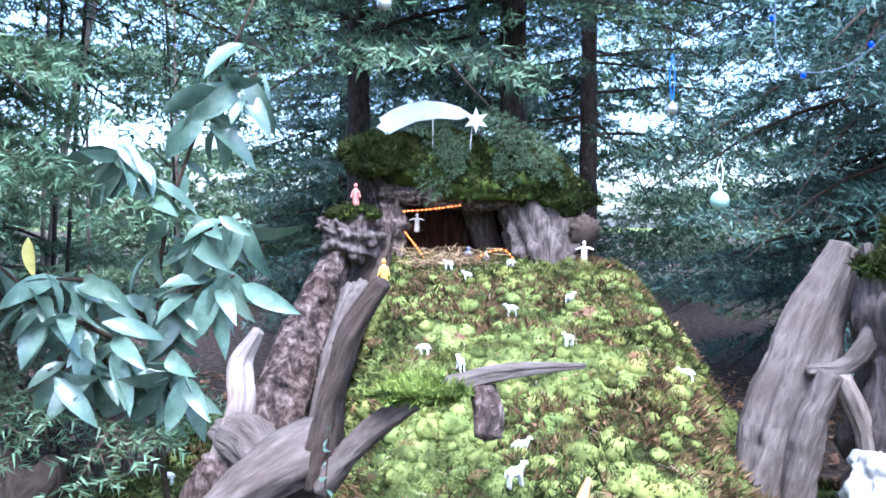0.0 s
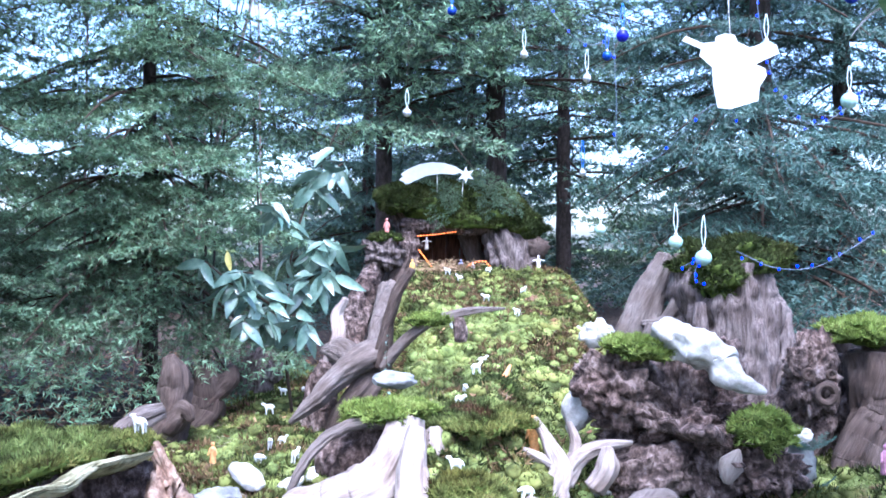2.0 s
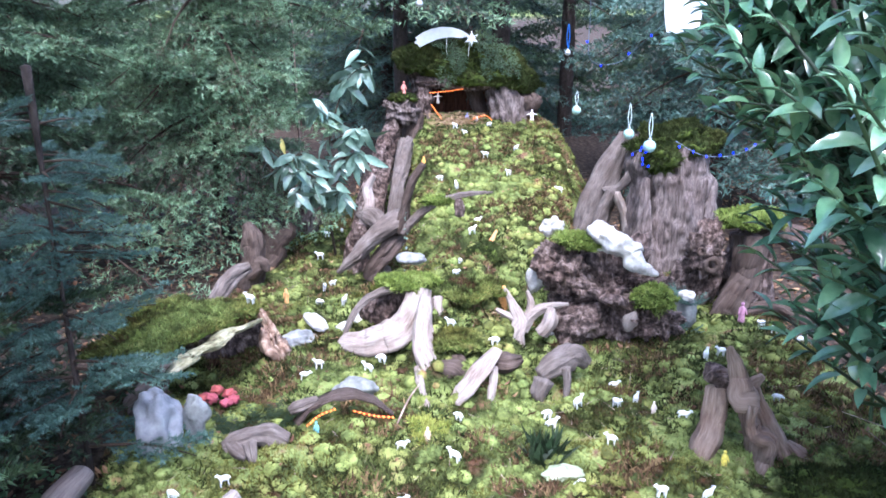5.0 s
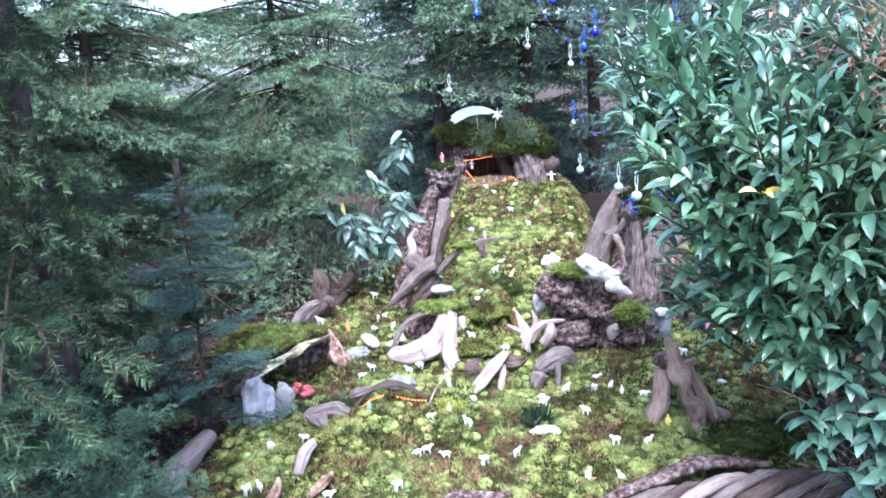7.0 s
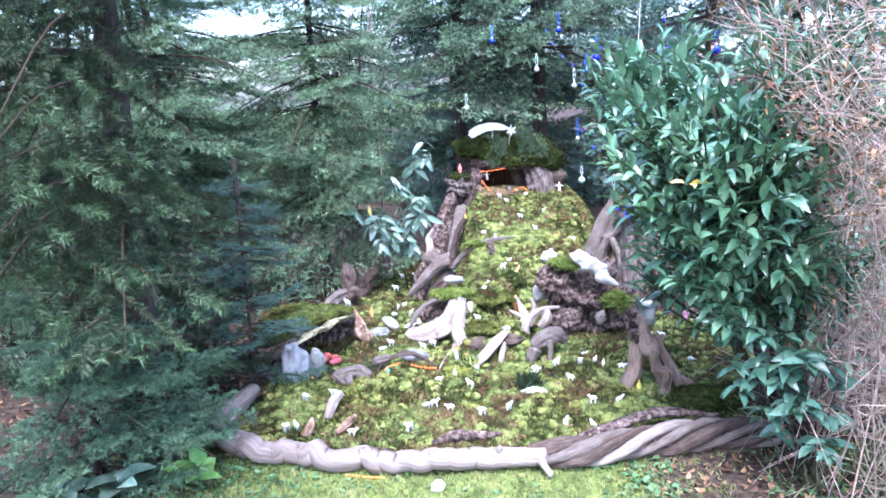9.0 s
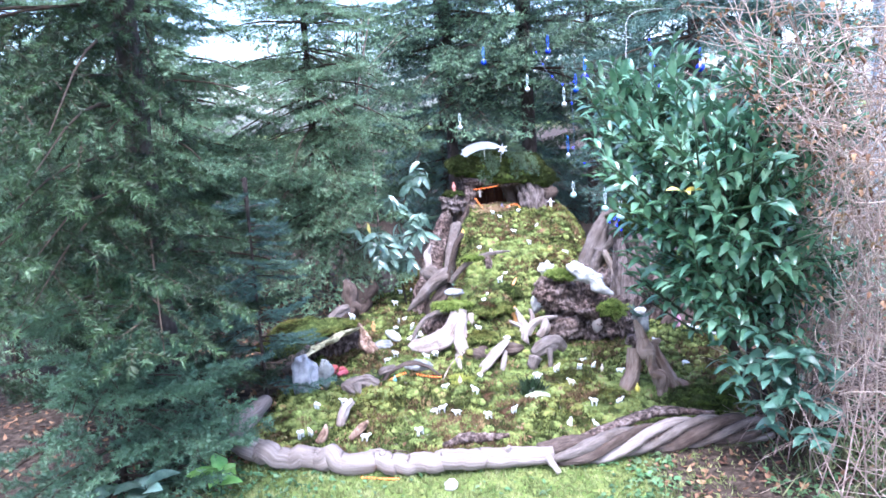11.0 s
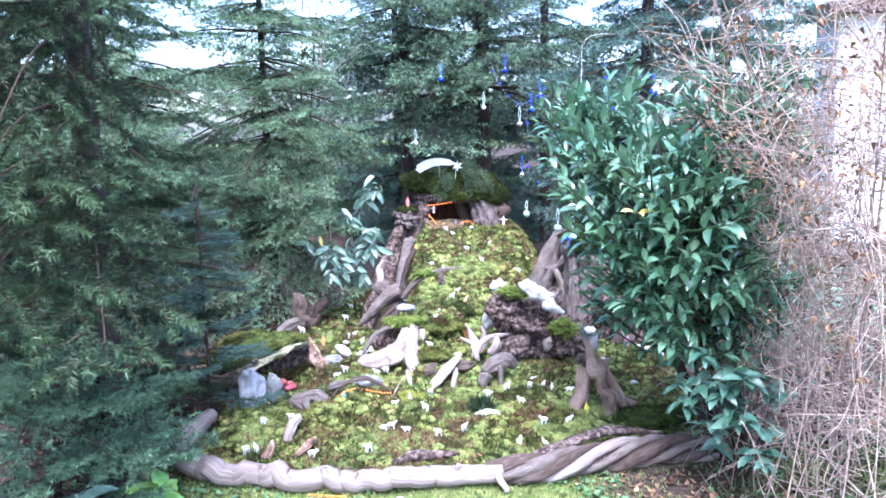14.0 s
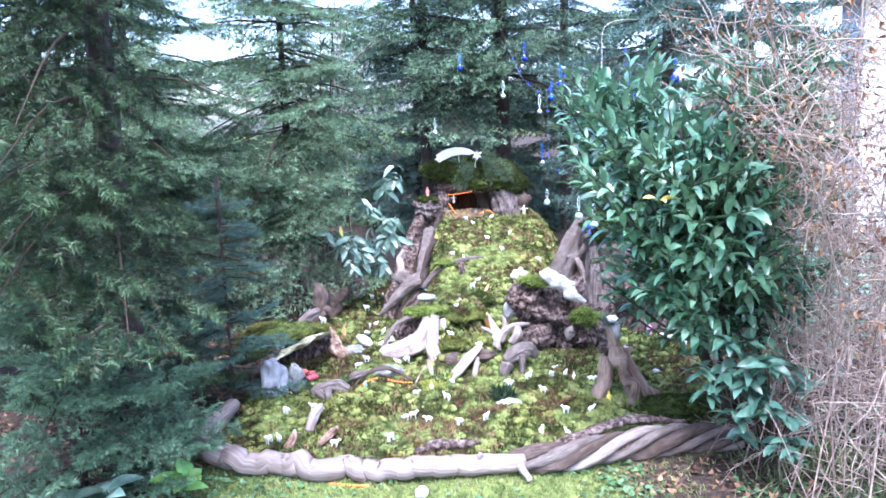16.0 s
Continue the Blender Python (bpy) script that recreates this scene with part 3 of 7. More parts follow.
def rot_rows(D, rng, up=(0, 0, 1), spin=0.35):
    return frames_from(np.asarray(D, float), np.broadcast_to(np.asarray(up, float), (len(D), 3)), rng.normal(0, spin, len(D)))


def leaf_objects(parent, name, meshes, R, P, scale):
    o = np.array(origin_of(parent))
    for k in range(len(P)):
        ob = new(name, meshes[k % len(meshes)])
        ob.parent = parent
        ob.matrix_local = Matrix.Translation(P[k] - o) @ Matrix(R[k].tolist()).to_4x4() @ Matrix.Scale(float(scale[k]), 4)


# fallen leaves and low weeds on the soil
P = scatter(9000, -2.6, 2.4, -0.6, 5.2, rng, lambda x, y: (1 - moss_area(x, y)) * np.clip(step01(0.55, 1.0, x) + step01(-0.75, -1.05, x) + step01(0.6, 1.2, y), 0, 1))
lt = leaf_template(1.0, 0.6, -0.3, -0.25, 4)
D = rng.normal(size=(len(P), 3)) * (1, 1, 0.25)
V, F = spread(*lt, rot_rows(D, rng, spin=0.5) * rng.uniform(0.016, 0.042, len(P))[:, None, None], P + (0, 0, 0.012))
solid("fallen_leaves", (V, F, np.zeros((len(V), 2))), M_dry_leaf, "dry brown leaves lying on the soil", "leaves", kind="stuff", smooth=False)
P = scatter(16000, -1.5, 2.6, -1.0, 1.2, rng, lambda x, y: (1 - moss_area(x, y)) * np.clip(step01(0.35, 0.8, x) + step01(-0.4, -0.7, x) + 0.12, 0, 1) * (fbm(np.stack([x, y, 0 * x], 1), 4, 2, 5) > -0.1))
D = rng.normal(size=(len(P), 3)) * (1, 1, 0.3) + (0, 0, 0.35)
V, F = spread(*leaf_template(1.0, 0.6, 0.2, 0.2, 4), rot_rows(D, rng) * rng.uniform(0.012, 0.036, len(P))[:, None, None], P + (0, 0, 0.01))
solid("low_weeds", (V, F, np.zeros((len(V), 2))), surface("weed_leaf", [(0.3, (0.04, 0.09, 0.03)), (0.5, (0.09, 0.17, 0.07)), (0.7, (0.20, 0.28, 0.13))], scale=12, rough=0.5, bump=0, rand="island", rand_mix=0.4, glow=0.15), "small green weeds and ivy in front of the log", "weeds", kind="stuff")


# ---- conifers ----
def brush_bough(rng, pairs=12, twig=0.34, gap=0.065, sublen=0.10, density=420, nlen=0.019, nwide=0.0021, hang=0.12, sag=0.16, lift=0.10, tips=0.35):
    """A flat spruce bough one metre long along x: side twigs and fingers set all round with short needles.
    Returns needle triangles, stem triangles, and which needles are young light ones near the fingers' ends."""
    S, D, Ln, Y = [], [], [], []
    axis = lambda s: np.array([s, 0.04 * math.sin(4 * s + 1), -sag * s**1.5 + lift * s**4])
    unit = lambda v: v / np.linalg.norm(v)
    for k, s in enumerate(np.linspace(0.14, 0.97, pairs)):
        for sd in (-1, 1):
            L0 = (twig * (1 - s) ** 0.65 + 0.09) * rng.uniform(0.65, 1.2)
            a = radians(rng.normal(50, 8))
            d = unit(np.array([math.cos(a), sd * math.sin(a), -hang + rng.normal(0, 0.10)]))
            at = axis(s + rng.normal(0, 0.015))
            S.append(at), D.append(d), Ln.append(L0), Y.append(0.3 + 0.7 * s)
            for u in np.arange(0.22, 0.95, gap / L0):
                for sd2 in (-1, 1):
                    if rng.random() < 0.12:
                        continue
                    b = radians(rng.normal(44, 9))
                    side = np.cross(d, (0, 0, 1))
                    e = unit(d * math.cos(b) + sd2 * side * math.sin(b) + np.array([0, 0, -hang * 1.2 + rng.normal(0, 0.14)]))
                    S.append(at + d * L0 * u), D.append(e), Ln.append(min(sublen, 0.5 * L0 * (1.25 - u)) * rng.uniform(0.7, 1.3)), Y.append(0.4 + 0.6 * u)
    for s in np.linspace(0.1, 0.96, 14):
        S.append(axis(s)), D.append(unit(axis(s + 0.05) - axis(s))), Ln.append(0.075), Y.append(s)
    S, D, Ln, Y = np.array(S), np.array(D), np.array(Ln), np.array(Y)
    cnt = np.maximum(5, (density * Ln).astype(int))
    idx = np.repeat(np.arange(len(S)), cnt)
    u = rng.random(len(idx)) ** 0.9
    base = S[idx] + D[idx] * (Ln[idx] * u)[:, None]
    Q = rng.normal(size=(len(idx), 3)) * (1, 1, 0.8)
    Q -= D[idx] * (Q * D[idx]).sum(1)[:, None]
    Q /= np.linalg.norm(Q, axis=1)[:, None] + 1e-9
    nd = D[idx] * 0.6 + Q * 0.8
    ll = (nlen * rng.uniform(0.7, 1.2, len(idx)))[:, None]
    side = np.cross(nd, rng.normal(size=nd.shape))
    side /= np.linalg.norm(side, axis=1)[:, None] + 1e-9
    V = np.stack([base + side * nwide, base - side * nwide, base + nd * ll], 1).reshape(-1, 3)
    young = (u > 0.6) & (Y[idx] > 0.85 - tips)
    side = np.cross(D, (0, 0, 1.0))
    side /= np.linalg.norm(side, axis=1)[:, None] + 1e-9
    w = np.where(Ln > 0.14, 0.004, 0.002)[:, None]
    TV = np.stack([S + side * w, S - side * w, S + D * Ln[:, None]], 1).reshape(-1, 3)
    return V, np.arange(len(V)).reshape(-1, 3), TV, np.arange(len(TV)).reshape(-1, 3), young


def conifer(name, base, rng, tall, radius, start, reach, label, boughs, needle_mat, whorl=0.24, per=6, droop=-12.0, lean=(0, 0), thick=0.02, category="spruce tree", top=None, side=None, young_mat=None, even=0.75, clear=None):
    """A spruce: tapered trunk, and a crown of whorled boughs with dead stubs below."""
    ob = thing(name, base, label, category)
    b = np.array(base, float)
    pts = [b + (0, 0, -0.05), b + (lean[0] * 0.3, lean[1] * 0.3, tall * 0.33), b + (lean[0] * 0.7, lean[1] * 0.7, tall * 0.66), b + (lean[0], lean[1], tall)]
    trunk = limb(pts, [radius * 1.25, radius, radius * 0.7, 0.012], sides=12, step=0.06, amp=0.12, freq=14, ridge=0.05, seed=int(tall * 10))
    part("trunk", trunk, M_trunk, ob)
    R, P, K = [], [], []
    z = start
    while z < tall - 0.15:
        f = (z - start) / (tall - start)
        if top and z > top:
            break
        for k in range(per):
            az = rng.uniform(0, 2 * math.pi)
            if side and rng.random() < side[1]:
                az = side[0] + rng.normal(0, 0.7)
            ln = reach * (1 - f) ** even * rng.uniform(0.65, 1.1) + 0.12
            el = radians(droop * (1 - 1.6 * f) + rng.normal(0, 7))
            d = np.array([math.cos(az) * math.cos(el), math.sin(az) * math.cos(el), math.sin(el)])
            while clear and ln > 0.2 and not clear(b + (0, 0, z) + d * ln):
                ln -= 0.08
            P.append(b + np.array([lean[0] * z / tall, lean[1] * z / tall, z + rng.uniform(-0.08, 0.08)]))
            R.append((d, ln))
            K.append(int(rng.integers(len(boughs))))
        z += whorl * rng.uniform(0.8, 1.2)
    D = np.array([r[0] for r in R])
    M = frames_from(D, np.broadcast_to((0, 0, 1.0), D.shape), rng.normal(0, 0.25, len(D))) * np.array([r[1] for r in R])[:, None, None]
    P, K = np.array(P), np.array(K)
    NV, NF, TV, TF, n, m = [], [], [], [], 0, 0
    YM = []
    for k, (v, f, tv, tf, young) in enumerate(boughs):
        s = K == k
        if not s.any():
            continue
        a, g = spread(v, f, M[s], P[s])
        NV.append(a), NF.append(g + n), YM.append(np.tile(young, int(s.sum())))
        n += len(a)
        a, g = spread(tv, tf, M[s], P[s])
        TV.append(a), TF.append(g + m)
        m += len(a)
    V = np.concatenate(NV + TV)
    F = np.concatenate(NF + [g + n for g in TF])
    o = b
    stems = [quads_to_tris(limb([p, p + d[0] * d[1] * 0.5 + (0, 0, -0.03 * d[1]), p + d[0] * d[1] * 0.9 + (0, 0, -0.17 * d[1])], [thick * d[1] * 0.35 + 0.003, thick * d[1] * 0.2 + 0.002, 0.0015], sides=6, step=0.16, amp=0.1, seed=1)) for p, d in zip(P, R)]
    SV, SF, _ = joined(*stems)
    crown = mesh_of("crown", np.concatenate([V, SV]) - o, [F, SF + len(V)], needle_mat, None, False,
                    np.concatenate([2.0 * np.concatenate(YM), np.ones(len(F) - sum(len(g) for g in NF) + len(SF))]), more=(M_twig, young_mat or needle_mat))
    c = new("crown", crown)
    c.parent = ob
    return ob


far_boughs = [brush_bough(np.random.default_rng(k), 12, 0.36, 0.095, 0.12, 105, 0.030, 0.0034, hang=0.14, sag=0.14) for k in (1, 2, 3)]
mid_boughs = [brush_bough(np.random.default_rng(k), 11, 0.36, 0.09, 0.12, 170, 0.027, 0.0029, hang=0.16, sag=0.20) for k in (14, 15)]
near_boughs = [brush_bough(np.random.default_rng(k), 7, 0.30, 0.135, 0.16, 800, 0.0215, 0.0016, hang=0.32, sag=0.17, lift=0.04, tips=0.2) for k in (4, 5, 6)]
fir_boughs = [brush_bough(np.random.default_rng(k), 8, 0.34, 0.17, 0.15, 240, 0.040, 0.0042, hang=0.06, sag=0.10) for k in (8, 9)]
belt_bough = brush_bough(np.random.default_rng(10), 11, 0.36, 0.13, 0.13, 30, 0.036, 0.0066)
sprig_bough = brush_bough(np.random.default_rng(12), 10, 0.36, 0.12, 0.14, 150, 0.05, 0.0055, hang=0.05)
TREE = "dark green spruce with bare lower trunk behind the hill"
tr = np.random.default_rng(11)
# the two trunks behind the hill wear the hazier, paler needle colour
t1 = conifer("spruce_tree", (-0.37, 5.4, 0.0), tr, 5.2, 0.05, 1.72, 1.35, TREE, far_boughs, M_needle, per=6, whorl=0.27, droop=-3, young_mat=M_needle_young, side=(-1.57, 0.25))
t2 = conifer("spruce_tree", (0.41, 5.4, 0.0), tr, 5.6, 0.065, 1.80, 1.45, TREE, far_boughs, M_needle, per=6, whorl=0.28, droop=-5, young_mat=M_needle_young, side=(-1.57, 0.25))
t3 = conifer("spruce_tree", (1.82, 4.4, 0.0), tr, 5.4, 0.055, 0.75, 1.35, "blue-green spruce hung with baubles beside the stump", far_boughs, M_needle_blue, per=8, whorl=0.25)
t4 = conifer("spruce_tree", (-1.30, 3.55, 0.0), tr, 3.9, 0.03, 0.60, 1.0, "dense green spruce at the edge of the bed", mid_boughs, M_needle_mid, per=8, whorl=0.20, even=0.6, young_mat=M_needle_young, side=(-1.2, 0.35), droop=-12)
for t, m in ((t4, pose(-2.65, 3.4, 0, 0, 0, 130)), (t4, pose(-2.9, 1.9, 0, 0, 0, 20)), (t4, pose(-2.05, 2.5, 0, 0, 0, 310)), (t2, pose(1.2, 7.4, -0.3, 0, 0, 200)), (t3, pose(0.35, 7.9, -0.5, 0, 0, 40)),
             (t3, pose(-0.7, 7.9, -0.4, 0, 0, 140)), (t3, pose(2.75, 5.3, -0.1, 0, 0, 210))):
    copy_thing(t, m)
# needles and tips here carry the boughs' shade in their colour
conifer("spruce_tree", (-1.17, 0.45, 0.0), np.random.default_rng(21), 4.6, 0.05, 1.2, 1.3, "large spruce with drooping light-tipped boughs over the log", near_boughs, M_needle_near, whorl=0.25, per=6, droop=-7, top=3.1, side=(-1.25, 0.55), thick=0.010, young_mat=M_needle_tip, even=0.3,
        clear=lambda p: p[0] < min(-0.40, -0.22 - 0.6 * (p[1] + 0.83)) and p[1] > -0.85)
M_fir_light = surface("fir_needles_light", [(0.3, (0.033, 0.069, 0.038)), (0.5, (0.080, 0.144, 0.080)), (0.72, (0.177, 0.261, 0.145))], scale=6, rough=0.5, bump=0, broad=3, broad_mix=0.4, tone=(0.6, 0.7, 0.7), rand="island", rand_mix=0.3, spec=0.4, glow=0.1)
conifer("young_fir", (-1.0, 1.12, 0.0), np.random.default_rng(22), 1.2, 0.008, 0.2, 0.24, "slim young fir with bluish needles by the log's end", fir_boughs, M_needle_blue, whorl=0.12, per=6, droop=0, category="fir tree")
conifer("low_fir", (-1.36, 0.32, 0.0), np.random.default_rng(23), 1.15, 0.02, 0.08, 0.52, "low fir with long bluish green sprays on the lawn's edge", fir_boughs, M_fir_light, whorl=0.12, per=6, droop=8, category="fir tree", side=(-1.0, 0.35), even=0.5)
conifer("low_fir", (-1.45, 0.95, 0.0), np.random.default_rng(24), 1.35, 0.03, 0.08, 0.6, "low dark fir beside the young fir", fir_boughs, M_needle_near, whorl=0.13, per=6, droop=12, category="fir tree", even=0.5)


# far trees that close the view behind
fr = np.random.default_rng(27)
n = 230
P = np.stack([fr.uniform(-9, 3.5, n), fr.uniform(8.8, 11.5, n), fr.beta(0.9, 1.5, n) * 4.2 + 0.1], 1)
D = np.stack([fr.normal(size=n), fr.normal(-0.6, 0.8, n), fr.normal(-0.15, 0.2, n)], 1)
V, F = spread(belt_bough[0], belt_bough[1], frames_from(D, np.broadcast_to((0, 0, 1.0), D.shape)) * fr.uniform(1.6, 2.6, n)[:, None, None], P)
n = 90
P = np.stack([fr.uniform(-4, 3.4, n), fr.uniform(8.0, 9.6, n), fr.uniform(0.1, 1.5, n)], 1)
D = np.stack([fr.normal(size=n), fr.normal(-0.6, 0.8, n), fr.normal(-0.1, 0.2, n)], 1)
V2, F2 = spread(belt_bough[0], belt_bough[1], frames_from(D, np.broadcast_to((0, 0, 1.0), D.shape)) * fr.uniform(0.9, 1.4, n)[:, None, None], P)
V, F = np.concatenate([V, V2]), np.concatenate([F, F2 + len(V)])
solid("far_conifers", (V, F, np.zeros((len(V), 2))), M_needle_mid, "far belt of dark conifers behind the garden", "trees", kind="stuff", smooth=False)


def rods(rows, sides=5, seed=0, step=0.1):
    return joined(*[limb(p, r, sides=sides, step=step, amp=0.08, freq=9, seed=seed + i) for i, (p, r) in enumerate(rows)])


# thin bare stems at the back left
st = np.random.default_rng(31)
for k in range(7):
    x, y = st.uniform(-2.0, -1.05), st.uniform(3.7, 4.9)
    dx = st.uniform(-0.15, 0.3)
    h = st.uniform(2.2, 3.6)
    rows = [([(x, y, -0.03), (x + dx * 0.3, y, h * 0.4), (x + dx, y, h)], [0.007, 0.006, 0.002])]
    for j in range(7):
        u = st.uniform(0.3, 0.9)
        q = np.array([x + dx * u, y, h * u])
        rows.append(([q, q + (st.normal(0, 0.2), st.normal(0, 0.1), st.uniform(0.15, 0.4))], [0.004, 0.0015]))
    solid("bare_sapling", rods(rows, seed=k), M_bare_twig if k % 3 else M_trunk, "thin bare leaning sapling with few side twigs", "sapling", "bare saplings behind the bed")
x, y = -1.18, 4.0
lean = solid("bare_sapling", rods([([(x - 0.12, y, 0.0), (x + 0.0, y, 1.0), (x + 0.32, y, 2.3)], [0.016, 0.013, 0.006])] + [([(x + 0.1 * j - 0.1, y, 0.9 + 0.25 * j), (x + 0.1 * j + 0.18, y, 1.15 + 0.25 * j)], [0.004, 0.0015]) for j in range(5)]),
             M_bare_twig, "pale leaning sapling in front of the spruces", "sapling", "bare saplings behind the bed")


# ---- cherry laurel bush ----
def laurel():
    r = np.random.default_rng(41)
    c, rad = np.array([1.07, 0.76, 1.08]), np.array([0.46, 0.56, 0.60])
    base = np.array([1.44, 0.85, 0.0])
    ob = thing("laurel_bush", (base[0], base[1], 0.0), "glossy green cherry laurel bush at the bed's corner", "bush")
    for k in range(7):
        a = k * 0.9
        tip = c + rad * (0.55 * math.cos(a), 0.55 * math.sin(a), 0.5)
        part("stem", limb([base + (0.05 * math.cos(a), 0.05 * math.sin(a), -0.03), (base + tip) / 2 + (0.06 * math.cos(a), 0.06 * math.sin(a), 0), tip], [0.016, 0.012, 0.005], sides=7, step=0.08), M_trunk, ob)
    n = 820
    D = r.normal(size=(n, 3))
    D /= np.linalg.norm(D, axis=1)[:, None]
    D = np.sign(D) * np.abs(D) ** 0.85
    # the main body, an upper lobe leaning over the bed and one at the back
    which = r.choice(3, n, p=(0.64, 0.22, 0.14))
    centre = np.array([(1.10, 0.72, 0.98), (0.93, 1.20, 1.36), (1.42, 0.75, 1.42)])[which]
    half = np.array([(0.44, 0.56, 0.50), (0.31, 0.38, 0.30), (0.30, 0.40, 0.28)])[which]
    tips = centre + half * D * (r.uniform(0.2, 1.15, n) ** 0.5)[:, None] * (1 + 0.2 * fbm(D * 1.0, 2.5, 2, 8))[:, None]
    tips[:, 2] = np.where(tips[:, 2] < 0.46, r.uniform(0.46, 0.85, n), tips[:, 2])
    tips[:, 0] += np.interp(tips[:, 2], [0.4, 0.6, 0.97, 1.25], [0.26, 0.18, 0.06, 0.0])
    shoot = D * (1, 1, 0.5) + (0, 0, 0.55) + r.normal(0, 0.25, (n, 3))
    shoot /= np.linalg.norm(shoot, axis=1)[:, None]
    twigs = [limb([t - s * 0.3, t - s * 0.12, t], [0.005, 0.004, 0.002], sides=5, step=0.06, amp=0.05) for t, s in zip(tips, shoot)]
    part("shoot_mass", joined(*twigs), M_needle_near, ob, "green leafy shoots", kind="stuff")
    LD, LP, LS = [], [], []
    for t, s in zip(tips, shoot):
        m = int(r.integers(8, 12))
        e1 = np.cross(s, (0.3, 0.1, 0.9))
        e1 /= np.linalg.norm(e1)
        e2 = np.cross(s, e1)
        for j in range(m):
            u = j / (m - 1)
            a = j * 2.4 + r.uniform(0, 0.5)
            out = e1 * math.cos(a) + e2 * math.sin(a)
            LD.append(s * (0.25 + 0.9 * u) + out * (1.0 - 0.45 * u) + (0, 0, -0.22 * (1 - u)))
            LP.append(t - s * 0.24 * (1 - u))
            LS.append(r.uniform(0.062, 0.108) * (0.72 + 0.28 * math.sin(math.pi * (0.15 + 0.75 * u))))
    LD, LP, LS = np.array(LD), np.array(LP), np.array(LS)
    R = rot_rows(LD, r)
    front = np.where((LP[:, 1] < 0.66) & (LP[:, 0] < 1.2))[0][:300]
    own = np.zeros(len(LP), bool)
    own[front] = True
    shapes = [leaf_template(1, w, f, d) for w, f, d in ((0.36, 0.16, 0.16), (0.40, 0.10, 0.26), (0.33, 0.2, 0.08))]
    meshes = [mesh_of("leaf", v, f, M_laurel) for v, f in shapes]
    leaf_objects(ob, "leaf", meshes, R[own], LP[own], LS[own])
    V, F = spread(*shapes[0], R[~own] * LS[~own][:, None, None], LP[~own])
    part("inner_leaves", (V, F, np.zeros((len(V), 2))), M_laurel_far, ob, kind="stuff")
    ym = mesh_of("leaf", *shapes[1], M_yellow_leaf)
    for p, d, s in (((0.90, 0.24, 1.12), (-0.6, -0.5, 0.35), 0.075), ((0.91, 0.24, 1.12), (0.7, -0.5, 0.3), 0.075), ((0.91, 0.245, 1.12), (0.1, -0.9, 0.2), 0.06)):
        leaf_objects(ob, "leaf", [ym], rot_rows([d], r), np.array([p]), [s])


laurel()


def low_laurel():
    """The bluish leaves that hang at the foot of the laurel."""
    r = np.random.default_rng(43)
    ob = thing("rhododendron_sprig", (1.34, 0.42, 0.0), "low bluish-green broadleaf sprig under the laurel", "shrub")
    mat = surface("bluish_leaf", [(0.3, (0.03, 0.08, 0.05)), (0.5, (0.07, 0.15, 0.10)), (0.72, (0.15, 0.25, 0.18))], scale=12, rough=0.35, bump=0.1, rand="object", rand_mix=0.3, spec=0.6, glow=0.1)
    meshes = [mesh_of("leaf", *leaf_template(1, 0.42, 0.1, 0.25), mat)]
    for k in range(26):
        t = np.array([1.27 + r.normal(0, 0.085), 0.33 + r.normal(0, 0.06), 0.40 + r.normal(0, 0.085)])
        root = np.array((1.36, 0.45, 0.0))
        part("stem", limb([root, root * 0.6 + t * 0.4 + (0.03, 0.03, 0.0), t], [0.005, 0.004, 0.002], sides=5, step=0.06), M_twig, ob)
        D = np.array([(math.cos(a), math.sin(a) - 0.4, r.uniform(-0.5, 0.35)) for a in r.uniform(0, 6.28, 9)])
        leaf_objects(ob, "leaf", meshes, rot_rows(D, r), np.repeat(t[None], 9, 0) + r.normal(0, 0.015, (9, 3)), r.uniform(0.055, 0.095, 9))


low_laurel()


